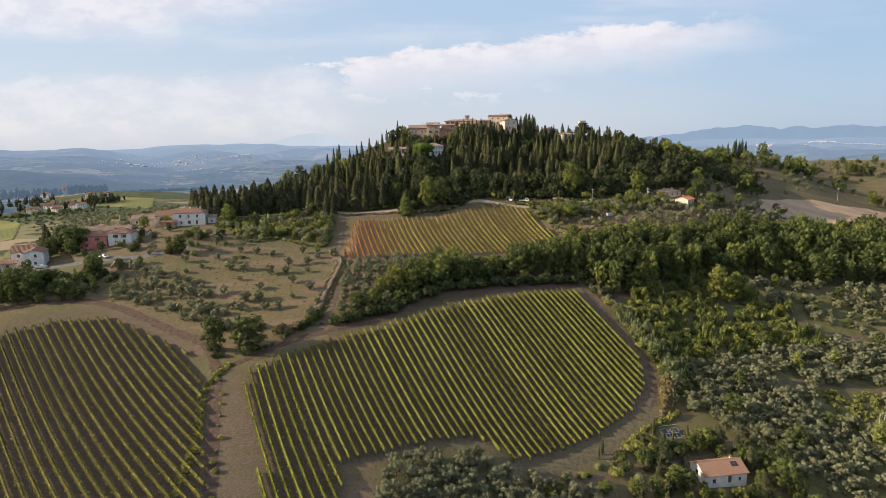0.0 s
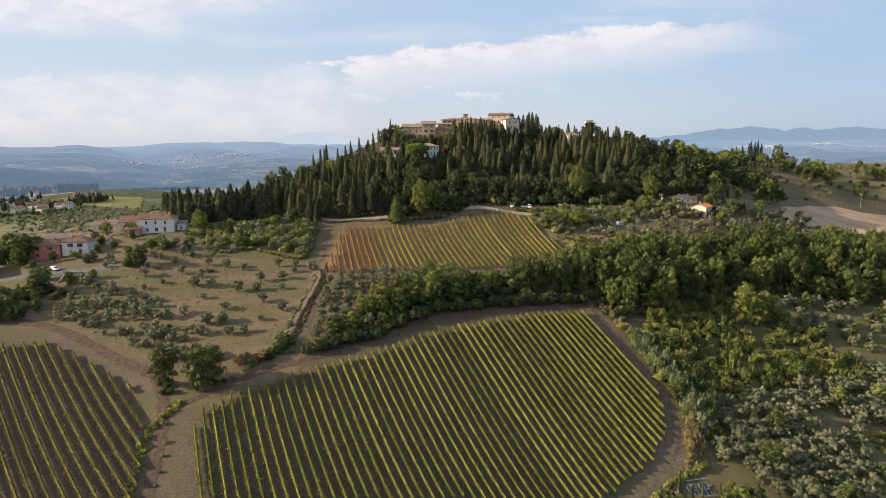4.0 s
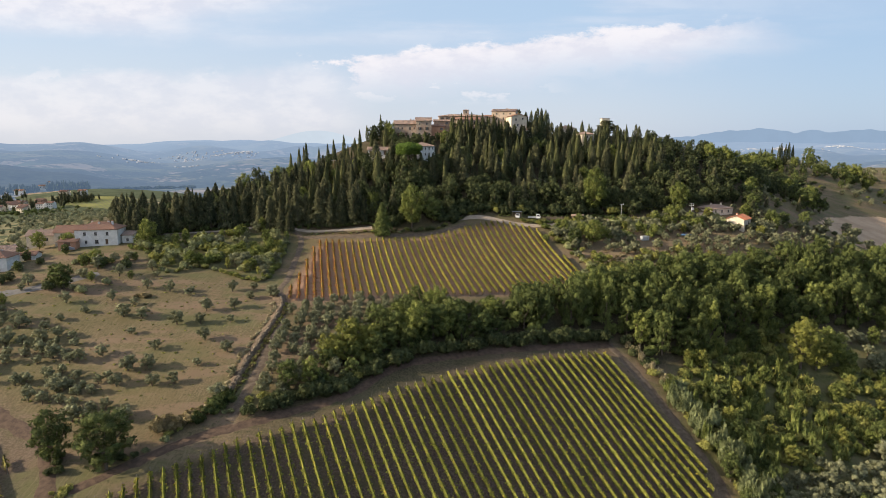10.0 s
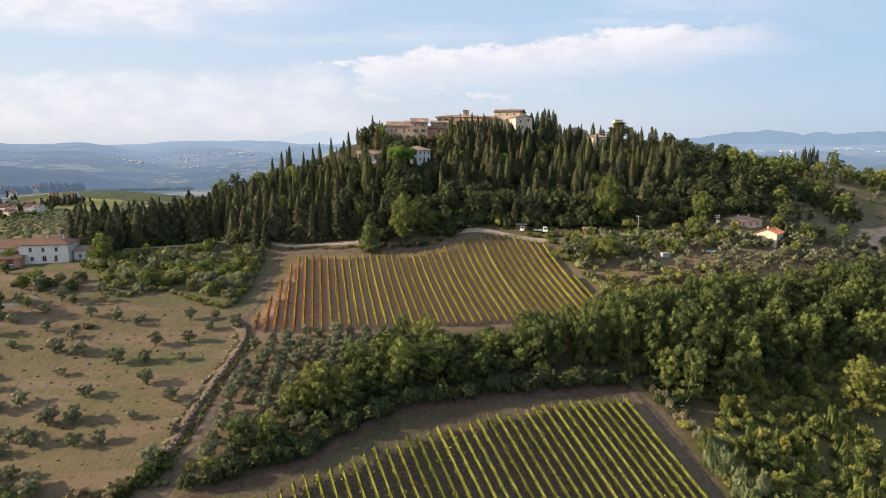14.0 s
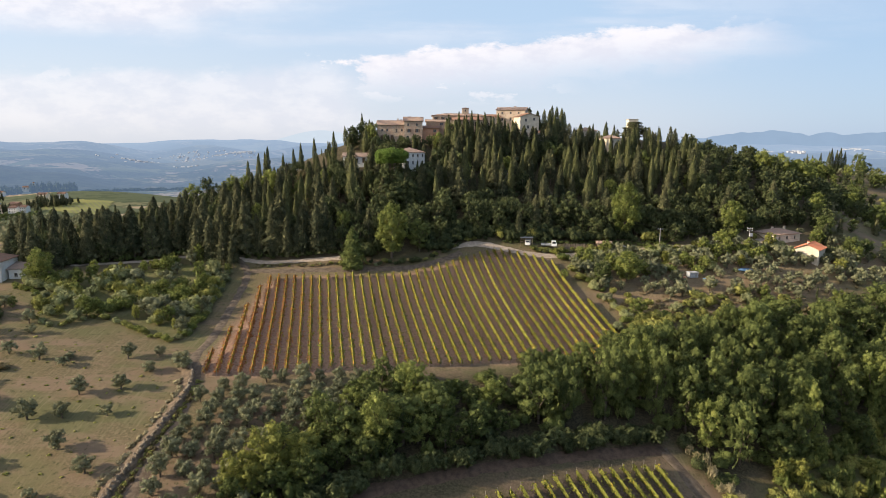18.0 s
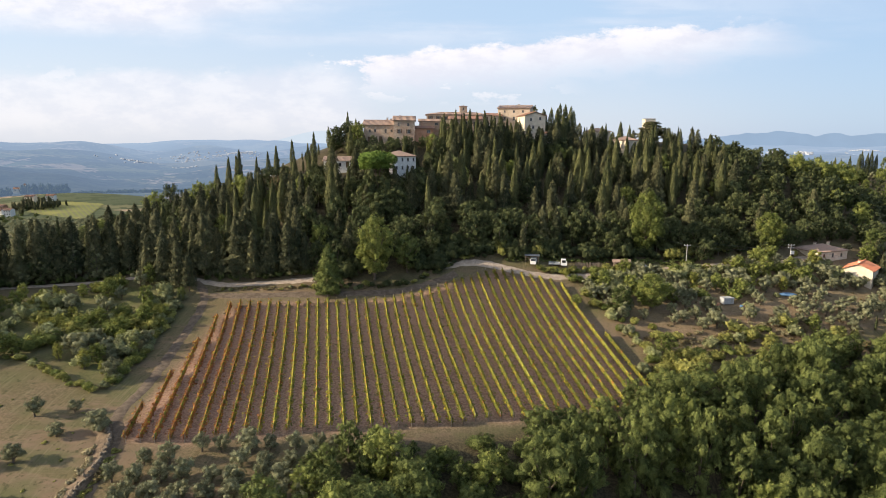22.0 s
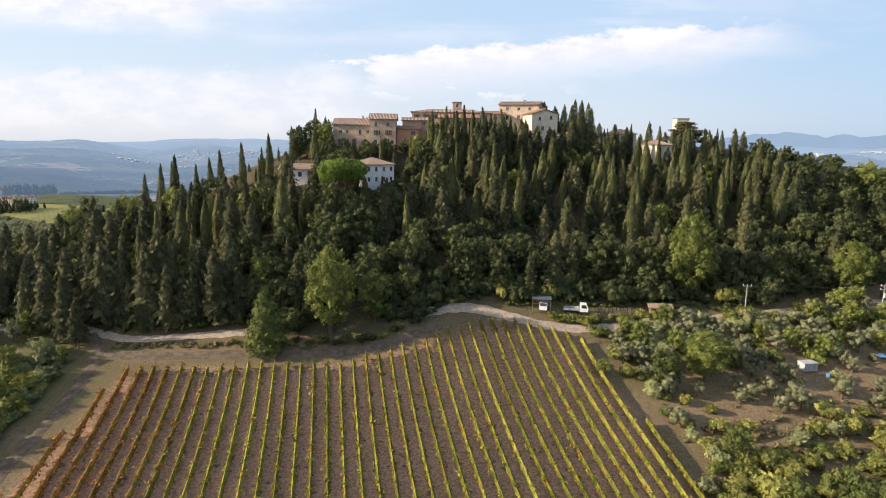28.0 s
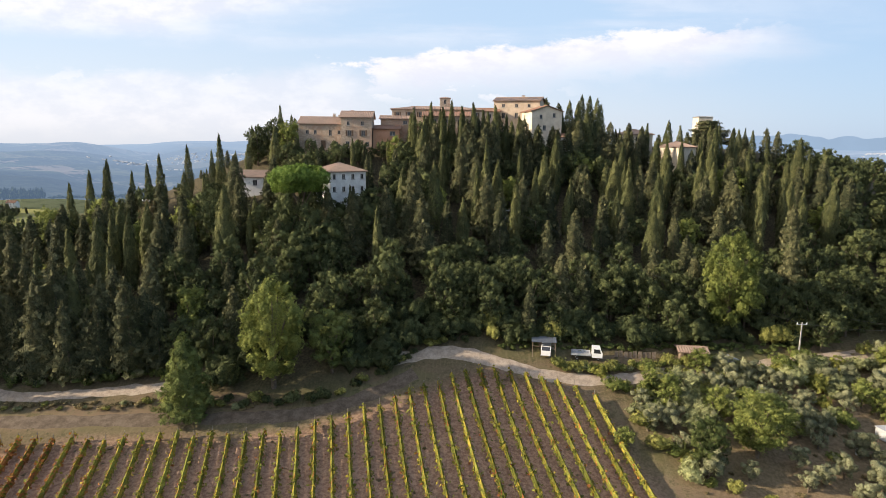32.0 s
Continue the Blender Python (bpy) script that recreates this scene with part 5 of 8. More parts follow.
thicket_of("undergrowth", along([(78, 214), (81, 203), (80, 193), (77, 185)], 1.0, 149, 1.8), M_OAK, 4.2, 2.0, 60, 150, "dark green saplings behind the willow scrub")
thicket_of("hedge", along([(71.5, 176.5), (61.5, 170), (51, 162)], 0.9, 151, 0.5), M_SCRUB, 1.5, 1.0, 40, 152, "low ragged hedge beside the headland track")
for x, y, size, which in ((54, 161, 1.3, 0), (53.5, 156.5, 1.6, 2), (40.5, 143, 1.5, 2), (45, 149, 1.4, 0), (25.5, 137, 1.6, 4), (31, 145, 1.3, 3), (28.5, 139.5, 1.2, 0), (40.5, 151, 1.0, 3), (48, 152, 1.3, 5), (50, 147, 1.2, 6), (57, 147, 1.2, 4), (61, 158, 1.7, 5), (64, 162, 1.5, 5), (35, 146.5, 0.9, 0), (56, 164.5, 0.9, 3), (66, 159.5, 1.8, 5), (62, 144, 1.1, 4), (69, 146, 0.9, 4), (75, 146.4, 1.0, 4)):
    SHRUB.plant(x, y, size, which=which, first=True)
thicket_of("dry_weeds", along([(-47.3, 199), (-45.6, 207), (-45.3, 214), (-44.6, 223), (-43.6, 237), (-44.4, 246)], 0.8, 153, 0.7), M_DRY, 0.7, 0.9, 20, 154, "pale dry grass on the bank above the ditch")
thicket_of("weeds", along([(-42.8, 203), (-41.6, 214), (-40.8, 228), (-40.6, 240)], 0.9, 155, 0.5), M_BROWN, 0.7, 0.7, 20, 156, "dark brown weeds along the ditch")
# gardens and rough corners round the western farms
FARM_SHRUBS_A = ((-138.9, 258.7, 1.3, 0), (-132.1, 253.4, 1.2, 5), (-131.0, 255.0, 1.6, 5), (-133.1, 263.7, 1.3, 3), (-129.1, 268.9, 1.1, 5), (-115.8, 270.3, 1.4, 0), (-113.9, 271.2, 1.2, 5), (-117.3, 268.4, 1.0, 3), (-108.3, 269.0, 1.2, 5), (-106.5, 270.1, 1.0, 0), (-113.9, 249.6, 1.5, 5), (-103.9, 248.1, 1.4, 3), (-99.4, 254.6, 1.2, 3), (-100.0, 267.5, 1.3, 5))
FARM_SHRUBS_B = ((-138.2, 233.0, 1.8, 5), (-135.6, 231.9, 2.0, 5), (-132.5, 230.8, 1.7, 5), (-145.3, 220.5, 1.8, 6), (-143.5, 221.6, 1.9, 6), (-140.2, 220.5, 1.8, 6), (-137.3, 221.0, 1.8, 6), (-135.0, 221.3, 1.6, 6), (-150.8, 226.7, 1.9, 5), (-148.2, 227.8, 1.9, 5), (-136.2, 226.5, 1.4, 5), (-134.0, 227.1, 1.4, 5), (-142.9, 226.8, 1.8, 5), (-139.3, 226.2, 1.6, 5), (-128.1, 227.0, 1.2, 5), (-126.8, 229.4, 1.1, 5))
for x, y, size, which in FARM_SHRUBS_A + FARM_SHRUBS_B:
    SHRUB.plant(x, y, size, which=which, first=True)
for x, y, h in ((-149.0, 275.0, 4.5), (-136.3, 272.3, 4.6), (-142.0, 278.4, 5.0), (-166.4, 260.2, 7.5), (-157.0, 252.9, 8), (-168.6, 256.8, 8.5), (-160.5, 261.7, 7), (-192.2, 287.7, 8), (-110.6, 250.4, 6.5), (-136.1, 232.8, 5.5)):
    OAK.plant(x, y, h / 10, first=True)
thicket_of("weeds", scatter(UPPER_VINES, 2.5, 157, 12.5, 0.48, 0.9), M_DRY, 0.22, 0.38, 6, 158, "dry weeds and fallen leaves between the vines")
thicket_of("reeds", along([(-156, 230), (-146, 232), (-136, 229)], 0.9, 101, 1.6), M_REED, 2.4, 1.1, 34, 102, "pale green reeds beside the lane")
thicket_of("brush_pile", [(-85, 248), (-84, 247.4), (-86, 248.6), (-83.2, 247.8), (-87, 247.6)], M_BROWN, 1.1, 1.4, 40, 103, "heap of withered brown prunings on the grass")
for q, (x, y, h) in enumerate(((-15, 338.5, 11), (-8, 338, 11.5), (-18, 344, 10), (-11, 336, 12), (-5, 341, 10), (-4, 346, 9), (1, 346, 11), (5, 350, 9), (-18, 356, 9), (-33, 357, 8))):
    HOLM.plant(x, y, h / 10, first=True)
for x, y, top, kind in ((-26.5, 380, 113.0, HOLM), (-22.5, 377.5, 111.0, LIGHT), (-30.5, 378, 110.0, HOLM), (-20, 375.5, 105.5, HOLM), (-13, 340.5, 96.2, HOLM), (-9.5, 340.5, 95.4, HOLM)):
    kind.plant(x, y, min((top - hz(x, y)) / 10, 1.0), (top - hz(x, y)) / 10 / min((top - hz(x, y)) / 10, 1.0), first=True)
for x, y, h in ((-60, 311.5, 13), (-64.5, 313.2, 14), (-69, 314, 13), (-56, 309, 10)):
    CONIFER.plant(x, y, h / 14, first=True)
for x, y in along([(20, 333), (34, 335), (48, 336), (62, 337.5), (80, 339)], 4.0, 216, 1.0):
    HOLM.plant(x, y, random.Random(int(x * 3 + y)).uniform(0.7, 1.0), 1.15, first=True)
for x, y in along([(-108, 306.5), (-96, 311), (-84, 315.5), (-66, 320.5), (-54, 317), (-45, 316), (-36, 316.8), (-27, 318)], 3.6, 115, 0.7):
    CONIFER.plant(x, y, random.Random(int(x * 3 + y)).uniform(0.5, 1.3), first=True)
thicket_of("undergrowth", along([(-108, 305), (-84, 314.2), (-66, 319.2), (-49, 315), (-24, 317)], 1.8, 116, 0.7), M_OAK, 1.8, 1.4, 22, 117, "dark brambles along the lane's upper side")
thicket_of("weeds", along([(-50, 310), (-36, 311), (-24, 312), (-10, 312)], 0.7, 118, 0.9), M_BROWN, 0.5, 0.7, 14, 119, "dry brown grass on the bank below the lane")
thicket_of("weeds", along([(-44, 201), (-42.2, 208), (-42, 215), (-41.2, 224), (-40.2, 237), (-41, 246)], 0.6, 120, 0.5), M_SCRUB, 0.6, 0.6, 14, 121, "weeds growing along the foot of the stone wall")
CREST_TREES_A = ((-35, 388, 110.5, 0), (-33, 386, 108, 1), (-23.5, 388, 112.5, 1), (-25, 390, 113.5, 0), (-41.5, 386, 104, 1), (-38, 383, 104, 0), (-44.5, 384, 101, 0), (-47, 382, 99, 1), (-30, 384, 108, 1), (8, 381, 114, 0), (12, 379, 112.5, 1), (15, 381.5, 115, 0), (21, 380, 114.5, 0), (24.5, 382, 113, 1), (27, 384, 114.5, 0), (30, 384, 114, 1))
CREST_TREES_B = ((33, 381, 112, 0), (36, 382, 112.5, 1), (39, 379, 111, 1), (43, 379.5, 110.5, 1), (46.5, 380, 110, 1), (50, 384, 112.5, 1), (54, 392, 116, 0), (72, 381.5, 106, 1), (77.5, 379.5, 105, 1), (75, 380, 107.5, 0), (80, 381, 108, 0), (83, 383, 107, 0), (66, 396, 109, 1), (-24, 384, 108, 0), (-26, 388, 110.5, 1), (-31, 388, 110, 0), (-22.5, 379, 107, 1))
for x, y, top, broad in CREST_TREES_A + CREST_TREES_B:
    tree_top = top - hz(x, y)
    if broad:
        CONIFER.plant(x, y, tree_top / 14, which=2, first=True)
        HOLM.plant(x + 1.5, y - 2.5, min(1.0, (tree_top - 3.5) / 10), max(1.0, (tree_top - 3.5) / 10), first=True)
    else:
        CYPRESS.plant(x, y, tree_top / 14, first=True)
for x, y, top in ((9, 377, 115), (11.5, 376, 113), (13, 378, 116.2), (16, 376.5, 115), (18, 378, 116.6), (20.5, 376.5, 115.4), (23.5, 377, 116), (26, 378, 114.5), (29, 377, 115.5), (31.5, 379, 113.5), (34, 377, 113)):
    CYPRESS.plant(x, y, (top - hz(x, y)) / 14, 1.0, 1, "tall dark cypress before the castle walls", True)
for x, y, top in ((14, 374, 111), (22, 373, 112), (28, 374, 111.5), (35, 376, 112), (39, 376, 110.5), (44, 377, 110), (6, 372, 107), (-1, 369, 104), (3, 365, 102)):
    CONIFER.plant(x, y, (top - hz(x, y)) / 14, first=True)
for x, y, h in ((-9.5, 350.5, 9.0), (-5.5, 349.5, 8.0), (-1.5, 350, 8.5), (1.5, 353, 8.5), (-15, 340, 8.5), (-9, 339, 9.0), (-21, 358, 6), (-31, 359, 5.5), (5, 360, 9), (8, 366, 9), (-14, 366, 7), (-9, 370, 7), (-4, 374, 6)):
    HOLM.plant(x, y, h / 10, 1.0, None, "", True)
for x, y, top in ((-8.6, 350, 101.8), (-2.2, 351, 97.5), (-31, 357, 97.5), (-22.5, 357.5, 98)):
    CYPRESS.plant(x, y, (top - hz(x, y)) / 14, 1.0, 1, "slim cypress in the garden of the villas", True)
for x, y, h in ((-10, 396, 14.0), (-6, 397, 13.0), (-20, 393, 11)):
    OAK.plant(x, y, (115.2 + 0.1 * x - hz(x, y)) / 13, 1.3, None, "round-headed tree rising behind the roofs", True)
for x, y, top in ((45, 408, 119.8), (48, 406, 118.0)):
    CONIFER.plant(x, y, (top - hz(x, y)) / 14, 1.0, None, "ragged conifer behind the crest house", True)
for k in range(10):
    x = -22 + 2.9 * k
    HOLM.plant(x, 373.5 + (k % 3), (106.3 - (k % 2) - hz(x, 374)) / 10, first=True)
for x, y in along([(122, 327.5), (127, 325.5), (133, 326), (138, 329.5)], 1.8, 317, 0.8):
    (GOLD if int(x * 10) % 3 == 0 else OLIVE).plant(x, y, random.Random(int(x * 3 + y)).uniform(0.28, 0.42) if int(x * 10) % 3 == 0 else 0.8, first=True)
for x, y in scatter([(-195, 226), (-150, 230), (-132, 226), (-125, 216), (-150, 211), (-195, 204)], 4.6, 111):
    OAK.plant(x, y, random.Random(int(x + y)).uniform(0.45, 0.75))
KEEP_OUT.append((73, 152, 8.5))
KEEP_OUT.append((66.5, 169, 5))
for x, y in scatter([(44, 138), (52, 156), (60, 166), (73, 172), (84, 164), (98, 150), (100, 132), (84, 124), (52, 126)], 4.6, 112):
    rng = random.Random(int(x * 7 + y * 3))
    roll = rng.random()
    if roll < 0.45:
        OAK.plant(x, y, rng.uniform(0.35, 0.62))
    elif roll < 0.6:
        CONIFER.plant(x, y, rng.uniform(0.3, 0.5), 1.0)
    elif roll < 0.8:
        SHRUB.plant(x, y, rng.uniform(0.7, 1.4))
    else:
        GOLD.plant(x, y, rng.uniform(0.25, 0.4))
for x, y, h, kind in ((67, 146, 3.6, OAK), (71, 145.2, 3.0, GOLD), (75, 144.8, 3.2, OAK), (79, 145.6, 4.2, OAK), (64, 148, 5.2, OAK), (83, 149, 5.5, LIGHT), (69.5, 143.5, 2.6, LIGHT), (63.5, 152.5, 5.5, CONIFER)):
    kind.plant(x, y, h / (14 if kind is CONIFER else 10), first=True)
for x, y in scatter([(-16, 314), (2, 317.0), (9, 320), (13, 326), (30, 330), (4, 332), (-20, 322)], 2.5, 315):
    SHRUB.plant(x, y, random.Random(int(x * 3 + y)).uniform(1.1, 2.1), which=5)
for x, y in along([(84, 333.5), (98, 336), (112, 340), (128, 347), (150, 352)], 2.8, 316, 1.6):
    HOLM.plant(x, y, random.Random(int(x * 3 + y)).uniform(0.55, 0.9), first=True)
for k in range(9):
    rng = random.Random(k)
    SHRUB.plant(-66 + rng.uniform(-11, 10), 183.5 + rng.uniform(-2.5, 2.5), rng.uniform(0.6, 1.0), which=5, first=True)
thicket_of("tussocks", scatter(MEADOW, 4.4, 104), M_SCRUB, 0.35, 0.5, 6, 105, "dry grass tussocks of the meadow")
thicket_of("tussocks", scatter(GROVE, 4.4, 106), M_BROWN, 0.45, 0.6, 8, 107, "dry grass tussocks under the olives")

# ---- the far slopes ----
for x, y in scatter([(150, 372), (184, 402), (200, 440), (205, 470), (150, 450)], 6.4, 110):
    HOLM.plant(x, y, random.Random(int(x + y)).uniform(0.7, 1.0))
for x, y in scatter([(184, 424), (160, 396), (176, 380), (200, 400), (216, 424), (216, 455), (202, 470)], 6.2, 119, 10, 0.42, 0.85):
    rng = random.Random(int(x * 3 + y))
    (OAK if rng.random() < 0.5 else HOLM).plant(x, y, rng.uniform(0.55, 0.9))
for x, y in scatter([(150, 352), (190, 374), (176, 384), (150, 368)], 5.0, 219, 10, 0.4, 0.7):
    rng = random.Random(int(x * 3 + y))
    (OLIVE if rng.random() < 0.4 else SHRUB).plant(x, y, rng.uniform(0.7, 1.2), which=None)
for x, y in scatter([(206, 398), (236, 428), (262, 444), (300, 470), (300, 520), (262, 500), (230, 470)], 8.5, 121, 10, 0.46, 0.7):
    rng = random.Random(int(x * 3 + y))
    roll = rng.random()
    (OAK if roll < 0.25 else SHRUB if roll < 0.6 else OLIVE).plant(x, y, rng.uniform(0.45, 0.8) if roll < 0.25 else rng.uniform(0.7, 1.3))
for x, y in scatter([(172, 470), (190, 528), (236, 520), (238, 498), (205, 470)], 7.0, 117):
    rng = random.Random(int(x * 3 + y))
    (LIGHT if rng.random() < 0.45 else OAK).plant(x, y, rng.uniform(0.9, 1.2))
for x, y in scatter([(160, 318), (200, 346), (214, 356), (202, 374), (180, 356)], 5.2, 318, 20, 0.4, 0.85):
    rng = random.Random(int(x * 3 + y))
    (OLIVE if rng.random() < 0.6 else SHRUB).plant(x, y, rng.uniform(0.8, 1.4))
for x, y, h, kind in ((140, 388, 12, LIGHT), (147, 387, 13, LIGHT), (153, 386, 13, LIGHT), (158, 386, 12.5, LIGHT), (152, 350, 6, CONIFER), (160, 356, 5, OAK), (176, 366, 7, CONIFER), (180, 372, 5, OAK), (186, 380, 11, OAK), (191, 385, 13, LIGHT), (196, 388, 12, OAK), (202, 392, 9, OAK), (170, 392, 8, OAK), (196, 414, 9, LIGHT), (208, 430, 9, OAK)):
    kind.plant(x, y, h / (14 if kind is CONIFER else 10))
for x, y, h in ((238.5, 507, 14), (241, 508, 15.5), (243.5, 508, 14.5), (246, 508.5, 16), (249, 509, 14), (234, 508, 13), (230, 509, 12), (226, 508, 13)):
    CYPRESS.plant(x, y, h / 14, 1, 0, "dark cypress on the bare eastern ridge", True)
for x, y, h, kind in ((285, 551, 17, OAK), (291, 553, 14, OAK), (296, 549, 12, GOLD), (190, 510, 12, LIGHT), (200, 508, 13, LIGHT), (212, 512, 12, LIGHT), (222, 512, 12, OAK), (300, 520, 15, LIGHT), (306, 524, 14, OAK), (295, 526, 13, OAK), (318, 528, 11, GOLD), (360, 545, 13, OAK), (367, 548, 12, LIGHT), (374, 545, 12, OAK), (400, 520, 11, OAK), (330, 470, 12, LIGHT), (337, 472, 10, GOLD), (342, 468, 9, OAK), (280, 498, 9, OAK), (288, 500, 8, OAK), (296, 498, 8, LIGHT), (365, 455, 9, OAK), (372, 458, 9, OAK)):
    kind.plant(x, y, h / 10)
for x, y in scatter([(215, 468), (250, 500), (330, 505), (420, 560), (420, 640), (300, 640), (215, 560)], 11, 113, 20, 0.48, 0.7):
    rng = random.Random(int(x * 5 + y))
    roll = rng.random()
    (OLIVE if roll < 0.55 else SHRUB if roll < 0.8 else OAK).plant(x, y, rng.uniform(0.9, 1.6) if roll < 0.8 else rng.uniform(0.5, 1.0))
for x, y in along([(225, 462), (246, 486), (290, 498), (322, 495), (350, 470), (380, 440)], 4.0, 114, 3.0) + along([(250, 520), (300, 545), (360, 556), (420, 540)], 6.0, 314, 4.0):
    (OAK if random.Random(int(x * 5 + y)).random() < 0.5 else OLIVE).plant(x, y, random.Random(int(x + y)).uniform(0.5, 0.9))
CYPRESS.grow(300)
CONIFER.grow(300)
OAK.grow(300)
HOLM.grow(300)
LIGHT.grow(300)
GOLD.grow(300)
OLIVE.grow(300)
SHRUB.grow(300)

# ================= buildings =================
M_WHITE = rough_matter("white_render", (0.60, 0.58, 0.54), (0.76, 0.74, 0.70), 0.8, 0.9, 6.0, 0.2)
M_CREAM = rough_matter("cream_render", (0.50, 0.44, 0.34), (0.66, 0.59, 0.47), 0.7, 0.9, 6.0, 0.2)
M_PINK = rough_matter("faded_red_render", (0.47, 0.165, 0.150), (0.57, 0.235, 0.205), 0.7, 0.9, 6.0, 0.2)
M_OCHRE = rough_matter("ochre_stone_render", (0.40, 0.315, 0.235), (0.55, 0.45, 0.345), 0.7, 0.9, 6.0, 0.4)
M_TERRA = rough_matter("terracotta_render", (0.40, 0.21, 0.13), (0.50, 0.29, 0.19), 0.7, 0.9, 6.0, 0.2)
M_GREY = rough_matter("grey_concrete", (0.24, 0.23, 0.22), (0.38, 0.37, 0.35), 0.8, 0.9, 6.0, 0.3)
M_FRAME = rough_matter("window_paint", (0.30, 0.26, 0.22), (0.42, 0.38, 0.33), 3.0, 0.6)
M_SHUTTER = rough_matter("brown_shutter", (0.10, 0.060, 0.035), (0.17, 0.11, 0.07), 4.0, 0.7)
M_STEEL = rough_matter("galvanised_steel", (0.30, 0.31, 0.32), (0.45, 0.46, 0.47), 3.0, 0.5)
M_WHITE_PAINT = rough_matter("white_vehicle_paint", (0.70, 0.70, 0.69), (0.80, 0.80, 0.79), 0.6, 0.35, 9.0, 0.05)
M_RUBBER = rough_matter("tyre_rubber", (0.020, 0.020, 0.020), (0.040, 0.040, 0.038), 5.0, 0.9)
M_WIRE = rough_matter("cable", (0.05, 0.05, 0.05), (0.09, 0.09, 0.09), 5.0, 0.6)
M_CARGREY = rough_matter("grey_car_paint", (0.22, 0.23, 0.25), (0.30, 0.31, 0.33), 0.6, 0.35, 9.0, 0.05)
M_SHEET = rough_matter("grey_roof_sheet", (0.10, 0.115, 0.14), (0.17, 0.19, 0.22), 1.0, 0.5)
M_BLUE = rough_matter("blue_tarpaulin", (0.06, 0.13, 0.24), (0.12, 0.22, 0.36), 1.0, 0.6)
M_PLANK = rough_matter("old_planks", (0.16, 0.12, 0.085), (0.26, 0.205, 0.15), 3.0, 0.9)


def masonry_shader(n):
    p = where(n)
    q = n.add("ShaderNodeCombineXYZ", {0: n.math("ADD", n.add("ShaderNodeSeparateXYZ", {0: p}).outputs[0], n.add("ShaderNodeSeparateXYZ", {0: p}).outputs[1]), 1: n.add("ShaderNodeSeparateXYZ", {0: p}).outputs[2], 2: 0.0}).outputs[0]
    b = n.add("ShaderNodeTexBrick", {"Vector": q, "Color1": (0.36, 0.275, 0.205), "Color2": (0.54, 0.435, 0.335), "Mortar": (0.46, 0.39, 0.31), "Scale": 1.0, "Mortar Size": 0.02, "Brick Width": 0.55, "Row Height": 0.24})
    big, fine = n.noise(p, 0.35, 4.0), n.noise(p, 5.0, 4.0, 0.65)
    c = n.mix(n.ramp(big, 0.46, 0.58, 0.0, 0.7), b.outputs[0], (0.47, 0.315, 0.225))
    c = n.mix(n.ramp(n.noise(p, 0.7, 3.0), 0.54, 0.66, 0.0, 0.7), c, (0.56, 0.47, 0.37))
    c = n.mix(n.ramp(fine, 0.45, 0.62, 0.0, 0.55), c, (0.29, 0.235, 0.18))
    return surface(n, c, 0.92, n.math("ADD", b.outputs[1], fine), 0.5, 0.05, 0.2)


M_MASONRY = material("old_stone_masonry", masonry_shader)


def tile_shader(a, b, c3):
    def build(n):
        p = where(n)
        isle = n.noise(p, 1.7, 2.0)
        big, fine = n.noise(p, 0.6, 4.0), n.noise(p, 4.0, 5.0, 0.7)
        c = n.mix(isle, a, b)
        c = n.mix(n.ramp(fine, 0.45, 0.65), c, c3)
        c = n.mix(n.ramp(big, 0.52, 0.70, 0.0, 0.5), c, (0.20, 0.17, 0.12))
        return surface(n, c, 0.88, fine, 0.5, 0.05, 0.2)
    return build


M_TILE = material("terracotta_tiles", tile_shader((0.235, 0.128, 0.086), (0.325, 0.190, 0.132), (0.22, 0.135, 0.096)))
M_TILE_NEW = material("new_red_tiles", tile_shader((0.47, 0.16, 0.085), (0.55, 0.22, 0.12), (0.44, 0.17, 0.10)))
M_TILE_OLD = material("weathered_tiles", tile_shader((0.27, 0.185, 0.140), (0.38, 0.275, 0.215), (0.25, 0.19, 0.155)))


def glass_shader(n):
    return surface(n, (0.030, 0.034, 0.040), 0.12, None, spec=0.6)


M_GLASS = material("dark_window_glass", glass_shader)


def boxes(name, items, mat):
    """One mesh from boxes (centre, size)."""
    vs, fs = [], []
    for k, (c, s) in enumerate(items):
        c, s = np.array(c, float), np.array(s, float) / 2
        vs.append(np.array([(x, y, z) for x in (-1, 1) for y in (-1, 1) for z in (-1, 1)]) * s + c)
        fs.append(np.array([(0, 1, 3, 2), (4, 6, 7, 5), (0, 4, 5, 1), (2, 3, 7, 6), (0, 2, 6, 4), (1, 5, 7, 3)]) + 8 * k)
    return mesh_of(name, np.concatenate(vs), np.concatenate(fs), [mat])


def from_polys(name, verts, faces, mats):
    me = bpy.data.meshes.new(name)
    me.from_pydata([tuple(v) for v in verts], [], faces)
    for m in mats:
        me.materials.append(m)
    return me


def louvred(name, wd, ht, slats=9):
    """A shutter whose face steps in and out slat by slat."""
    rows = []
    for k in range(slats):
        rows += [(-0.05, ht * k / slats), (-0.02, ht * (k + 0.9) / slats)]
    rows = [(0.02, 0.0)] + rows + [(0.02, ht)]
    vs = [(s * wd / 2, q, z) for q, z in rows for s in (-1, 1)]
    fs = [(2 * i, 2 * i + 1, 2 * i + 3, 2 * i + 2) for i in range(len(rows) - 1)]
    fs += [(1, 0, 2 * len(rows) - 2, 2 * len(rows) - 1)]
    return from_polys(name, vs, fs, [M_SHUTTER])


WINDOW_MESHES = {}


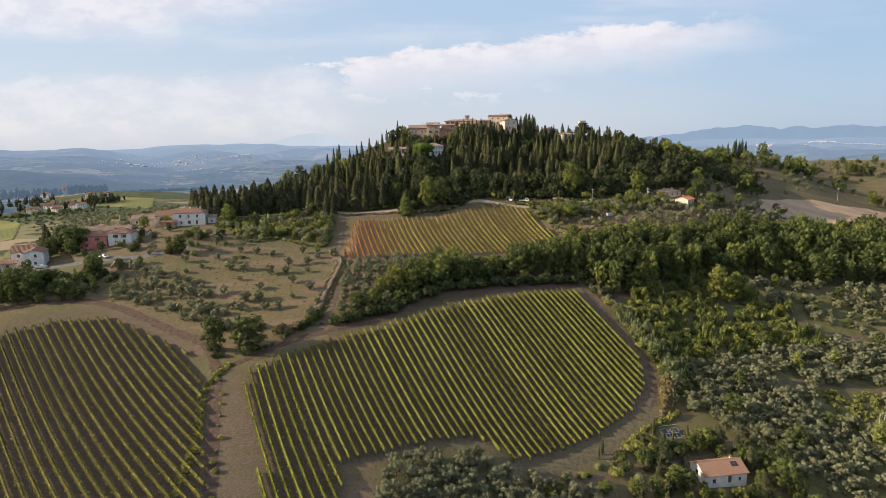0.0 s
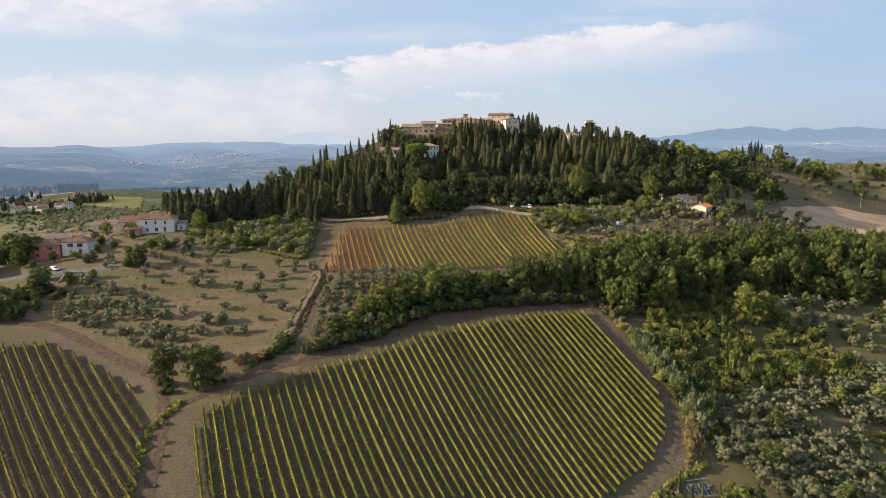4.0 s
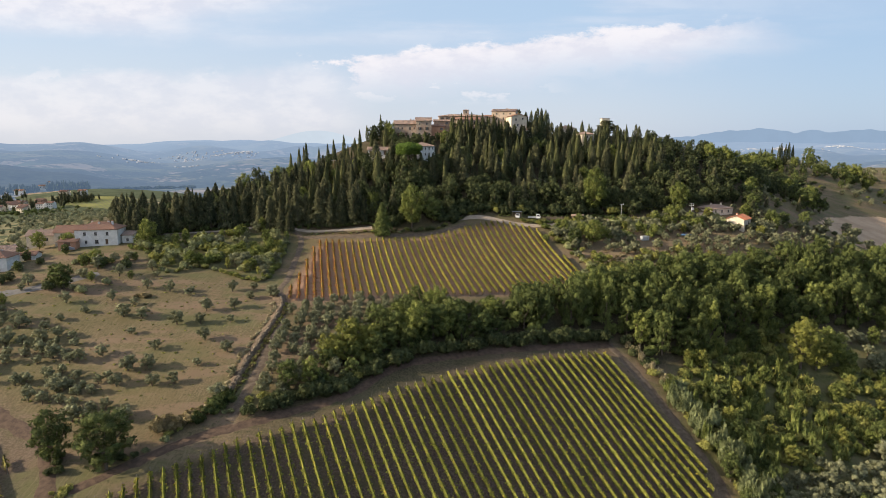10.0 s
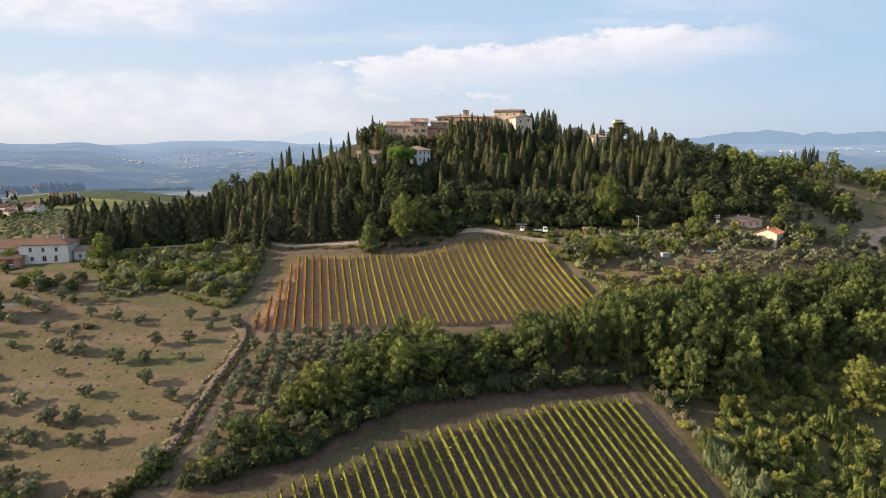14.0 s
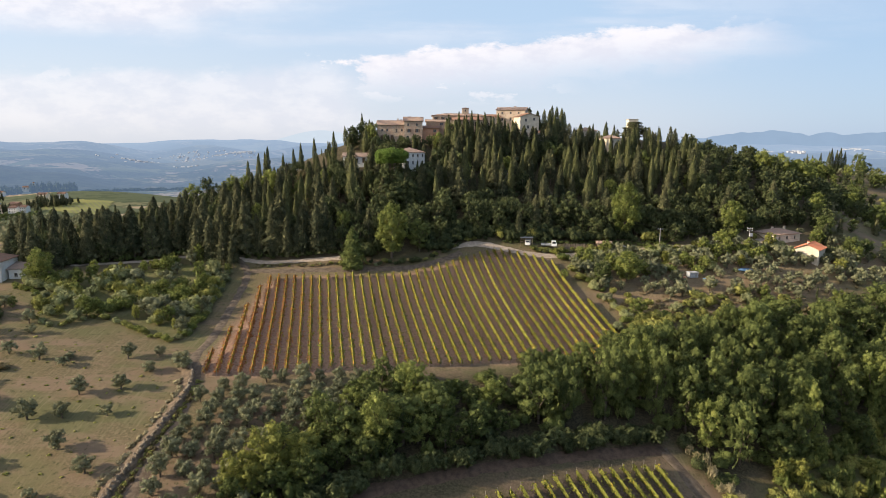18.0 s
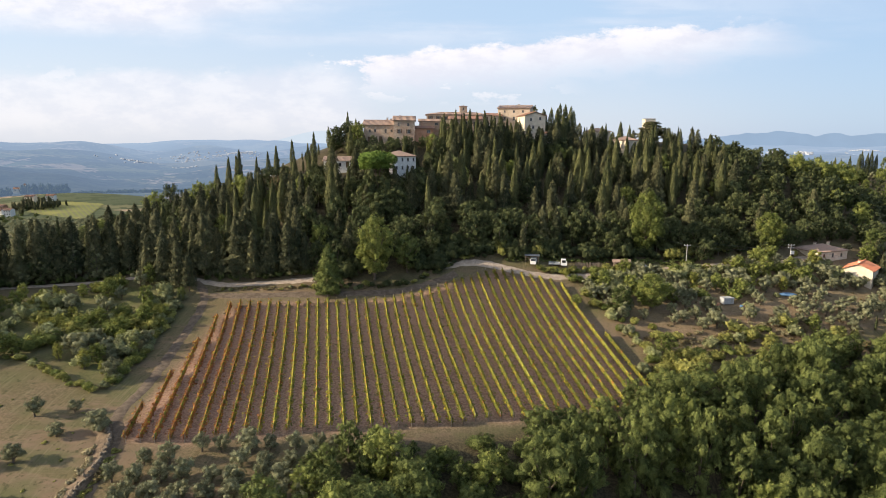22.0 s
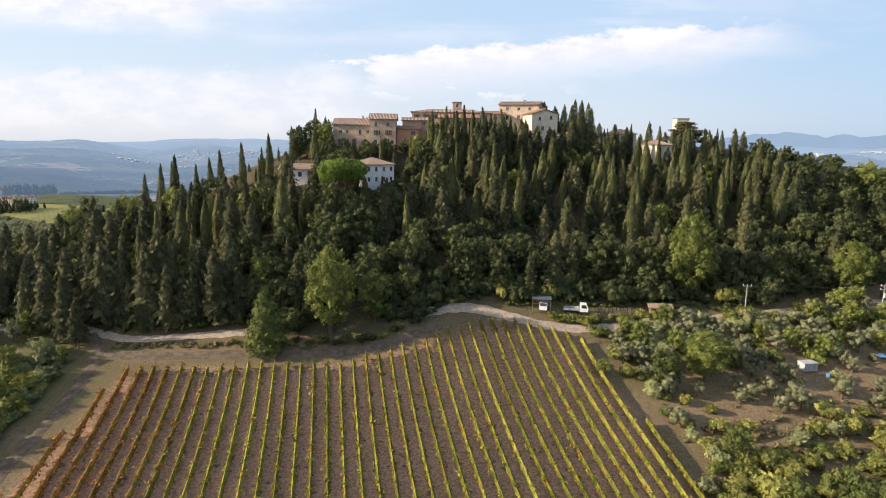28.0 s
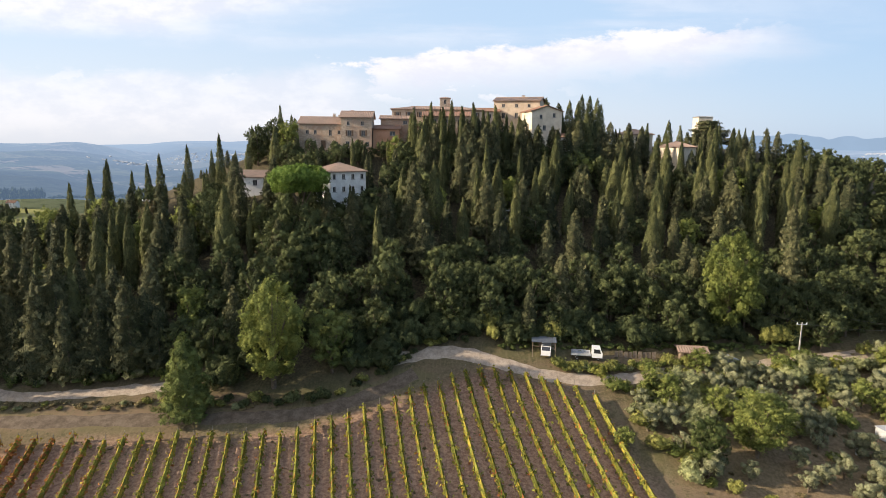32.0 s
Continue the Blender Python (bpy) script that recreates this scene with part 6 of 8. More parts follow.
def window_parts(wall_m, wd, ht, kind, house_ob):
    """A window or door in its opening: frame with pane, sill and shutters as parts."""
    key = (round(wd, 2), round(ht, 2), kind)
    if key not in WINDOW_MESHES:
        t = 0.07
        bars = [((0, 0, t / 2), (wd, 0.08, t)), ((0, 0, ht - t / 2), (wd, 0.08, t)), ((-wd / 2 + t / 2, 0, ht / 2), (t, 0.08, ht - 2 * t)), ((wd / 2 - t / 2, 0, ht / 2), (t, 0.08, ht - 2 * t))]
        if kind != "door":
            bars.append(((0, 0, ht / 2), (0.06, 0.07, ht - 2 * t)))
        WINDOW_MESHES[key] = (
            boxes("frame", bars, M_FRAME),
            boxes("pane", [((0, 0.0, ht / 2), (wd - 2 * t, 0.03, ht - 2 * t))], M_SHUTTER if kind == "door" else M_GLASS),
            boxes("sill", [((0, -0.24, -0.05), (wd + 0.24, 0.20, 0.08))], M_GREY),
            louvred("shutter", wd * 0.46, ht))
    frame_me, pane_me, sill_me, shut_me = WINDOW_MESHES[key]
    win = part("door" if kind == "door" else "window", frame_me, house_ob)
    win.matrix_local = wall_m @ pose(0, 0.16, 0)
    part("pane" if kind != "door" else "door_leaf", pane_me, win)
    if kind != "door":
        part("sill", sill_me, win).location = (0, 0.02, 0)
    if kind == "shut":
        for sgn in (-1, 1):
            part("shutter", shut_me, win).location = (sgn * wd * 0.76, -0.21, 0)


def slope(a, b, ra, rb, pitch_gap=0.42):
    """One roof slope of half-round tile courses that run from the eave a-b up to the ridge ra-rb."""
    a, b, ra, rb = (np.array(q, float) for q in (a, b, ra, rb))
    e = b - a
    length = np.linalg.norm(e)
    e = e / length
    ua, ub = (ra - a) @ e, (rb - a) @ e
    up = (ra - a) - e * ua
    nrm = unit(np.cross(e, up))
    n = max(3, int(length / pitch_gap))
    vs, fs = [], []
    for k in range(2 * n + 1):
        u0 = k / (2 * n) * length
        top = min(1.0, u0 / ua if ua > 0.01 else 1.0, (length - u0) / (length - ub) if length - ub > 0.01 else 1.0)
        lift = nrm * (0.11 if k % 2 else 0.0)
        vs += [a + e * u0 + lift, a + e * u0 + up * max(top, 0.0) + lift]
        if k:
            fs.append((2 * k - 2, 2 * k, 2 * k + 1, 2 * k - 1))
    under = len(vs)
    vs += [q - nrm * 0.14 for q in (a, b, rb, ra)]
    fs += [(under + 3, under + 2, under + 1, under), (under, under + 1, 4 * n, 0)]
    return vs, fs


def house(name, x, y, turn, length, width, eave_z, rise, wall, roof, openings, label, category="house", style="gable", chimneys=(), over=0.45, group="", base_z=None):
    """A house: walls with openings cut through them, windows, tiled roof and chimneys."""
    m = pose(x, y, 0, 0, 0, turn)
    feet = [m @ Vector((sx * length / 2, sy * width / 2, 0)) for sx in (-1, 1) for sy in (-1, 1)]
    floor_z = min(hz(q.x, q.y) for q in feet) - 0.4 if base_z is None else base_z
    top = new(name)
    top.matrix_basis = pose(x, y, floor_z, 0, 0, turn)
    tagged(top, label, category, group)
    high = eave_z - floor_z
    vs, fs = [], []
    for face in range(4):
        span = length if face % 2 == 0 else width
        off = width / 2 if face % 2 == 0 else length / 2
        fm = pose(0, 0, 0, 0, 0, 90 * face) @ pose(0, -off, 0)
        holes = []
        for u0, z0, wd, ht, kind in openings.get(face, ()):
            zz = high + z0          # heights are given down from the eave
            if zz > 0.1 and abs(u0) + wd / 2 < span / 2 - 0.15:
                holes.append((u0 - wd / 2, u0 + wd / 2, zz, zz + ht))
                window_parts(fm @ pose(u0, 0, zz), wd, ht, kind, top)
        us = sorted({-span / 2, span / 2, *[q for hole in holes for q in hole[:2]]})
        zs = sorted({0.0, high, *[q for hole in holes for q in hole[2:]]})
        for u1, u2 in zip(us, us[1:]):
            for z1, z2 in zip(zs, zs[1:]):
                cu, cz = (u1 + u2) / 2, (z1 + z2) / 2
                if any(h0 < cu < h1 and g0 < cz < g1 for h0, h1, g0, g1 in holes):
                    continue
                k = len(vs)
                vs += [fm @ Vector(q) for q in ((u1, 0, z1), (u2, 0, z1), (u2, 0, z2), (u1, 0, z2))]
                fs.append((k, k + 1, k + 2, k + 3))
        for h0, h1, g0, g1 in holes:
            ring = [(h0, g0), (h1, g0), (h1, g1), (h0, g1)]
            for (ua, za), (ub, zb) in zip(ring, ring[1:] + ring[:1]):
                k = len(vs)
                vs += [fm @ Vector(q) for q in ((ua, 0, za), (ua, 0.35, za), (ub, 0.35, zb), (ub, 0, zb))]
                fs.append((k, k + 1, k + 2, k + 3))
        if style == "gable" and face % 2:
            k = len(vs)
            vs += [fm @ Vector(q) for q in ((-span / 2, 0, high), (span / 2, 0, high), (0, 0, high + rise))]
            fs.append((k, k + 1, k + 2))
        if style == "shed" and face != 0:
            k = len(vs)
            pts = {1: ((-span / 2, high), (span / 2, high), (span / 2, high + rise)), 3: ((-span / 2, high), (span / 2, high), (-span / 2, high + rise)), 2: ((-span / 2, high), (span / 2, high), (span / 2, high + rise), (-span / 2, high + rise))}[face]
            vs += [fm @ Vector((uu, 0, zz)) for uu, zz in pts]
            fs.append(tuple(range(k, k + len(pts))))
    part("wall", from_polys("wall", vs, fs, [wall]), top)
    lx, wy, drop = length / 2 + over, width / 2 + over, rise * over / (width / 2)
    z0, z1 = high - drop + 0.1, high + rise + 0.1
    if style == "shed":
        runs = [((-lx, -wy, z0), (lx, -wy, z0), (-lx, wy, z1), (lx, wy, z1))]
    elif style == "gable":
        runs = [((-lx, -wy, z0), (lx, -wy, z0), (-lx, 0, z1), (lx, 0, z1)), ((lx, wy, z0), (-lx, wy, z0), (lx, 0, z1), (-lx, 0, z1))]
    else:
        hx = max(0.1, lx - wy)
        runs = [((-lx, -wy, z0), (lx, -wy, z0), (-hx, 0, z1), (hx, 0, z1)), ((lx, wy, z0), (-lx, wy, z0), (hx, 0, z1), (-hx, 0, z1)), ((lx, -wy, z0), (lx, wy, z0), (hx, 0, z1), (hx, 0, z1)), ((-lx, wy, z0), (-lx, -wy, z0), (-hx, 0, z1), (-hx, 0, z1))]
    rv, rf = [], []
    for run in runs:
        v1, f1 = slope(*run)
        rf += [tuple(i + len(rv) for i in q) for q in f1]
        rv += v1
    roof_ob = part("roof", from_polys("roof", rv, rf, [roof]), top)
    if style != "shed":
        hx = lx if style == "gable" else max(0.1, lx - wy)
        part("ridge_tiles", mesh_of("ridge_tiles", *limb((-hx, 0, z1 + 0.02), (hx, 0, z1 + 0.02), 0.16, 0.16, 7), [roof], smooth=True), roof_ob)
    for cx, cy, ch in chimneys:
        zt = high + rise * (1 - abs(cy) / (width / 2)) if style != "shed" else high
        stack = part("chimney", boxes("chimney", [((cx, cy, zt + ch / 2 - 0.3), (0.6, 0.6, ch + 0.6))], wall), top)
        part("chimney_cap", boxes("chimney_cap", [((cx, cy, zt + ch + 0.16), (0.85, 0.85, 0.10)), ((cx - 0.25, cy, zt + ch + 0.06), (0.12, 0.6, 0.14)), ((cx + 0.25, cy, zt + ch + 0.06), (0.12, 0.6, 0.14))], roof), stack)
    return top


def grid_windows(span, cols, tops, wd=0.95, ht=1.35, kind="win", skip=()):
    """Evenly spaced windows; tops: heights of the sills below the eave (negative)."""
    out = []
    for r, z in enumerate(tops):
        for c in range(cols):
            if (r, c) not in skip:
                out.append((-span / 2 + span * (c + 0.5) / cols, z, wd, ht, kind))
    return out


# ---- the white farmhouse and its neighbours on the western ridge ----
house("farmhouse", -121.9, 292.7, 10.5, 14.4, 9.5, 70.2, 2.0, M_WHITE, M_TILE, {0: [(-3.9, -2.3, 0.9, 1.3, "win"), (-0.2, -2.3, 0.9, 1.3, "win"), (3.7, -2.3, 0.9, 1.3, "win"), (0.0, -5.3, 1.2, 1.5, "win"), (3.4, -5.6, 1.0, 2.0, "door"), (-3.6, -5.2, 0.9, 1.2, "win")], 3: grid_windows(9.5, 2, (-2.3, -5.2))}, "large white two-storey farmhouse with hipped terracotta roof", style="hip", chimneys=[(-3, 1, 0.9), (0, -1, 0.8), (2.5, 1.2, 0.9), (4.5, -0.6, 0.7)])
house("annex", -112.6, 295.0, 10.5, 3.6, 5.0, 67.6, 0.9, M_WHITE, M_TILE_OLD, {0: [(0, -2.4, 0.9, 1.1, "win")]}, "low white lean-to beside the farmhouse", style="shed")
house("barn", -134.6, 295.5, 10.5, 9, 8, 68.6, 2.0, M_CREAM, M_TILE, {0: [(-2, -2.4, 0.9, 1.2, "win"), (2, -2.4, 0.9, 1.2, "win")]}, "cream farm building with a terracotta roof")
house("porch", -129.4, 285.0, 10.5, 6.0, 3.2, 66.4, 0.6, M_TERRA, M_TILE, {0: [(0, -2.3, 2.2, 2.0, "door")]}, "lean-to with a dull red tiled roof before the barn", style="shed")
house("barn", -146.5, 301, 12, 14, 7, 66.5, 1.6, M_CREAM, M_TILE_OLD, {0: grid_windows(14, 3, (-2.2,))}, "long low cream building behind the yard trees", chimneys=[(-3, 0.5, 0.8)])
house("row_house", -154.5, 281.0, 10, 20, 7, 63.6, 1.5, M_WHITE, M_TILE_OLD, {0: grid_windows(20, 7, (-1.8,), 0.8, 1.0)}, "long white terraced house with small windows", chimneys=[(-6, 1, 0.7), (2, 0.6, 0.7), (7, 1, 0.7)])
house("house", -152.7, 265, 8, 11, 8, 63.3, 1.7, M_PINK, M_TILE, {0: [(-2.8, -2.0, 0.9, 1.2, "shut"), (1.8, -2.0, 0.9, 1.2, "shut"), (-2.8, -4.6, 1.0, 1.3, "win"), (1.8, -4.9, 1.0, 1.9, "door")], 3: grid_windows(8, 2, (-2.0, -4.6))}, "faded red two-storey house with hipped tiled roof", style="hip", chimneys=[(2, 0.8, 0.7)])
house("house", -142.0, 266.8, 8, 9.5, 8, 64.3, 1.7, M_WHITE, M_TILE, {0: [(-1.6, -2.0, 1.0, 1.3, "shut"), (1.8, -2.0, 1.0, 1.3, "shut"), (-1.6, -4.6, 1.0, 1.3, "win"), (1.8, -4.8, 1.0, 2.0, "door")], 3: grid_windows(8, 2, (-2.0,))}, "white two-storey house with a hipped tiled roof", style="hip", chimneys=[(1, 1, 0.7)])
house("garage", -137.0, 275.5, 8, 5.0, 4.5, 63.3, 0.9, M_WHITE, M_TILE, {0: [(0, -2.3, 2.4, 2.0, "door")]}, "small white garage with a tiled roof", "garage")
house("house", -175.6, 251.5, 28, 8.5, 9, 59.0, 2.1, M_WHITE, M_TILE, {3: [(0, -2.0, 0.9, 1.2, "win")], 0: [(-1.8, -2.2, 0.9, 1.2, "win"), (2.0, -4.7, 1.0, 2.0, "door")]}, "white house wing with a new red tile roof")
house("house", -168.3, 247.5, 112, 9, 7, 59.3, 1.2, M_WHITE, M_TILE, {3: [(0.6, -1.9, 1.0, 1.2, "win"), (0.4, -4.9, 0.9, 1.2, "win")], 0: [(1, -2.2, 0.9, 1.2, "win")]}, "tall white house end with two dark windows", chimneys=[(2, 1, 0.7)])
house("shed", -177.5, 243.5, 28, 6, 4, 55.2, 0.7, M_CREAM, M_TILE, {0: [(0, -2.0, 1.0, 1.6, "door")]}, "low shed with a tiled roof beside the white house", "shed", style="shed")

# ---- the pair of houses on the eastern slope ----
house("house", 130.5, 330, 48, 9, 7.0, 70.1, 1.5, M_CREAM, M_TILE_NEW, {0: [(-1.8, -2.4, 0.8, 1.3, "win"), (1.6, -2.4, 0.8, 1.3, "win")], 3: [(-2.0, -2.6, 0.9, 1.2, "win")]}, "cream gabled cottage with a bright red tile roof", "house", chimneys=[(-1.5, 0.5, 0.8)])
house("house", 124.5, 341, 22, 12, 9, 73.6, 1.3, M_CREAM, M_TILE_OLD, {0: [(-3.5, -1.9, 0.9, 1.2, "win"), (0, -1.9, 0.9, 1.2, "win"), (3.6, -1.9, 0.9, 1.2, "win"), (-3.5, -4.5, 0.9, 1.3, "win"), (2, -4.8, 1.0, 2.0, "door")], 3: grid_windows(9, 2, (-1.9,))}, "beige two-storey house with a low brown hipped roof", style="hip", chimneys=[(-1, 1, 0.7), (4, 0.5, 0.7)])

# ---- the small house among the eastern olives ----
lodge = house("house", 73.5, 153, 10, 12, 7.5, 13.4, 1.9, M_WHITE, M_TILE, {3: [(-0.6, -1.6, 1.3, 1.3, "win")], 0: [(-3.5, -2.3, 1.0, 1.1, "win"), (1.0, -2.6, 1.1, 2.0, "door"), (4.0, -2.3, 0.9, 1.0, "win")]}, "small white house with a long terracotta roof", chimneys=[(4.6, 1.6, 0.7)])
slope_m = pose(0, 0, 0, math.degrees(math.atan2(1.9, 3.75)))
lodge_high = 13.4 - lodge.location.z
skylight = part("solar_panel", boxes("solar_panel", [((3.1 + q * 0.95, 0, 0), (0.88, 1.5, 0.06)) for q in range(2)], M_GLASS), lodge, "dark glass solar panel")
skylight.matrix_local = pose(0, -1.5, lodge_high + 1.35) @ slope_m

# ---- the castle village on the hill ----
house("house", -15.0, 384.5, 2, 11.5, 8.5, 110.9, 1.7, M_MASONRY, M_TILE_OLD, {0: [(-3.6, -2.6, 0.8, 1.0, "win"), (-1.6, -2.6, 0.8, 1.0, "win"), (2.2, -3.0, 0.8, 1.5, "win"), (4.4, -2.6, 0.8, 1.0, "win"), (-3.8, -6.2, 1.2, 2.0, "door"), (0.4, -6.2, 1.3, 2.1, "door"), (3.6, -6.0, 1.2, 1.6, "win")]}, "long old stone house with a weathered tile roof", chimneys=[(2.5, 0.5, 1.0), (3.8, 1.0, 0.9)], base_z=102.0)
house("house", -6.0, 382.6, 4, 7.6, 8.0, 112.5, 1.5, M_MASONRY, M_TILE_OLD, {0: [(-2.0, -2.0, 0.75, 1.0, "win"), (1.5, -2.0, 0.75, 1.0, "win"), (-1.7, -4.6, 0.95, 1.4, "shut"), (1.7, -4.6, 0.95, 1.4, "shut"), (-2.2, -7.4, 1.0, 1.5, "win"), (0.6, -7.6, 1.3, 2.0, "door"), (2.7, -7.2, 0.8, 1.2, "win")], 1: [(0.5, -2.2, 0.8, 1.0, "win")]}, "three-storey stone house with brown shutters", chimneys=[(-1.5, 1.5, 0.8)], base_z=102.0)
house("house", 1.2, 384.0, 4, 6.6, 6.5, 109.8, 1.0, M_TERRA, M_TILE, {0: [(1.6, -1.7, 1.3, 1.1, "win")]}, "terracotta rendered lean-to house", style="shed", base_z=102.5)
house("house", 3.0, 390.0, 4, 8.0, 5.0, 112.6, 0.7, M_MASONRY, M_TILE_OLD, {0: [(2.4, -1.4, 1.2, 0.9, "win")]}, "narrow stone house with a tiled roof behind the terrace", base_z=102.5)
house("palace", 13.4, 397, 3, 24, 10, 115.3, 0.9, M_OCHRE, M_TILE_OLD, {0: grid_windows(24, 8, (-2.0, -5.0), 0.9, 1.3, "shut")}, "long cream palace with rows of shuttered windows", style="hip", base_z=103.5)
house("belfry", 15.6, 398.0, 3, 2.8, 2.8, 118.6, 0.25, M_MASONRY, M_TILE_OLD, {0: [(0, -1.5, 0.7, 1.1, "win")], 3: [(0, -1.5, 0.7, 1.1, "win")]}, "small square stone belfry above the palace roof", "tower", style="hip", over=0.15, base_z=113.0)
house("house", 16.4, 388.5, 2, 12, 6, 113.4, 1.3, M_MASONRY, M_TILE, {0: [(-3.2, -2.6, 1.1, 1.7, "win"), (0.2, -2.6, 1.1, 1.7, "win"), (3.4, -2.6, 1.1, 1.7, "win"), (-3.2, -5.6, 0.9, 1.3, "win"), (3.4, -5.6, 0.9, 1.3, "win")]}, "stone house with a new orange tile roof", style="shed", base_z=102.0)
house("house", 27.2, 397, 3, 6, 8, 115.0, 0.9, M_OCHRE, M_TILE, {0: [(0.4, -1.8, 0.8, 1.1, "win")]}, "small cream house with a tiled gable", base_z=103.0)
house("house", 36.2, 399.5, -14, 12.5, 9.5, 118.0, 1.1, M_OCHRE, M_TILE_OLD, {0: [(-3.6, -1.7, 0.8, 0.9, "win"), (0, -1.7, 0.8, 0.9, "win"), (3.4, -1.7, 0.8, 0.9, "win"), (-3.6, -4.6, 0.9, 1.4, "win"), (0, -4.6, 0.9, 1.4, "win")], 3: [(0, -2.2, 0.9, 1.4, "win"), (0, -5.4, 0.9, 1.4, "win")]}, "tall warm stone house at the crest of the village", chimneys=[(1, 0.8, 0.7)], base_z=103.0)
house("house", 41.4, 391.0, 104, 8.0, 8.2, 114.9, 1.3, M_CREAM, M_TILE, {3: [(-1.6, -2.0, 0.8, 1.1, "win"), (2.0, -1.6, 0.8, 1.1, "win"), (-0.6, -4.9, 0.9, 1.3, "win")], 2: [(-1.5, -2.0, 0.8, 1.2, "win"), (1.4, -4.4, 0.8, 1.2, "win")]}, "white house with a tiled gable below the crest", base_z=102.0)
house("annex", 46.0, 387.8, 14, 4.0, 4.0, 108.4, 0.8, M_WHITE, M_TILE, {0: [(0, -1.8, 0.8, 1.0, "win")]}, "low white annex with a lean-to roof", style="shed", base_z=101.0)
house("villa", 69.0, 403, 3, 8.5, 7, 109.6, 1.2, M_CREAM, M_TILE_OLD, {0: grid_windows(8.5, 3, (-2.0, -4.8))}, "cream villa half hidden by cypresses", style="hip", base_z=100.0)
house("villa", 76.2, 388, 38, 7.5, 6.5, 106.2, 1.2, M_CREAM, M_TILE_OLD, {0: grid_windows(7.5, 2, (-2.0, -4.6)), 3: [(0, -2.2, 0.8, 1.1, "win")]}, "white villa among dark trees", style="hip", base_z=95.0)
house("water_tower", 93.2, 417, 2, 4.2, 4.2, 115.2, 0.12, M_CREAM, M_GREY, {0: [(0, -2.0, 0.8, 1.0, "win")]}, "square cream tower rising above a cedar", "tower", style="hip", over=0.15, base_z=101.0)
house("villa", -26.8, 366, 4, 10, 7, 98.3, 1.2, M_WHITE, M_TILE_OLD, {0: [(-3.2, -2.3, 2.2, 1.9, "door"), (0.4, -2.0, 1.0, 1.3, "win"), (3.0, -2.4, 1.2, 2.1, "door")]}, "low white villa with garage doors and a tiled roof", base_z=93.0)
house("villa", -5.6, 356.5, 42, 8.6, 7.6, 100.2, 1.5, M_WHITE, M_TILE_OLD, {0: grid_windows(9, 4, (-1.7, -4.3), 0.75, 1.1), 3: [(0.8, -2.0, 0.9, 1.2, "win"), (0.5, -5.0, 0.9, 1.2, "win")]}, "white three-storey villa on the wooded slope", style="hip", base_z=90.0)
house("hut", -40, 345, 10, 3.5, 3, hz(-40, 345) + 3.2, 0.5, M_TERRA, M_TILE_OLD, {0: [(0, -2.0, 0.9, 1.6, "door")]}, "small reddish hut among the pines", "hut", style="shed")

# ---- the village across the valley ----
for k, (vx, vy, vl, ve, vm, vt) in enumerate([(-540, 800, 14, 6.5, M_CREAM, 5), (-522, 806, 12, 7, M_WHITE, -8), (-506, 798, 10, 6, M_CREAM, 15), (-490, 806, 9, 6, M_WHITE, 0), (-530, 826, 16, 7, M_CREAM, -5), (-548, 834, 11, 6, M_CREAM, 12), (-512, 838, 10, 6.5, M_TERRA, 3), (-500, 786, 10, 5, M_CREAM, -12), (-474, 800, 7, 7, M_WHITE, 8), (-520, 900, 12, 8, M_CREAM, 0), (-500, 908, 10, 7, M_WHITE, 10)]):
    house("house", vx, vy, vt, vl, 9, hz(vx, vy) + ve, 2.0, vm, M_TILE, {0: grid_windows(vl, 3, (-2.2, -4.8), 1.0, 1.3)}, "village house with tiled roof across the valley", group="houses of the far village")

# ================= small built things =================
def wire(name, a, b, sag, label, mats=M_WIRE, thick=0.022):
    """A slack cable between two points."""
    a, b = np.array(a, float), np.array(b, float)
    s = np.linspace(0, 1, 14)
    p = a + (b - a) * s[:, None]
    p[:, 2] -= sag * 4 * s * (1 - s)
    pieces = [limb(p[i], p[i + 1], thick, thick, 4) for i in range(13)]
    return tagged(new(name, mesh_of(name, *joined(pieces), [mats])), label, "cable")


def utility_pole(x, y, high, label, arms=1, box=False):
    z = hz(x, y)
    top = new("utility_pole")
    top.location = (x, y, z)
    part("pole", mesh_of("pole", *limb((0, 0, -0.5), (0, 0, high), 0.17, 0.11, 8), [M_GREY], smooth=True), top)
    for k in range(arms):
        arm = part("crossarm", boxes("crossarm", [((0, 0, high - 0.3 - 0.8 * k), (1.8, 0.12, 0.12))], M_STEEL), top)
        for q in (-0.8, 0, 0.8):
            part("insulator", mesh_of("insulator", *limb((q, 0, high - 0.24 - 0.8 * k), (q, 0, high + 0.08 - 0.8 * k), 0.06, 0.04, 6), [M_WHITE_PAINT]), arm)
    if box:
        part("transformer", boxes("transformer", [((0.35, -0.25, high - 2.4), (0.9, 0.6, 1.0))], M_STEEL), top)
    return tagged(top, label, "utility pole", "utility poles")


utility_pole(133.8, 176.8, 7.6, "slender pale pole standing among the olives", 0)
utility_pole(80.3, 329.5, 6.8, "grey concrete power pole beside the gravel road")
utility_pole(87.6, 334.5, 5.2, "thin grey pole at the wood's edge")
utility_pole(110.5, 331, 7.2, "concrete power pole with a transformer", 2, True)
utility_pole(30.0, 352, 8.0, "power pole standing among the hill cypresses")
utility_pole(-46.0, 352, 9.0, "slim pole above the trees of the slope")
utility_pole(137, 179, 7.0, "pale pole among the eastern olives")
za, zb = hz(80.3, 329.5) + 6.7, hz(110.5, 331) + 7.0
wire("cable", (80.3, 329.5, za), (110.5, 331, zb), 1.3, "sagging power cable between two poles")
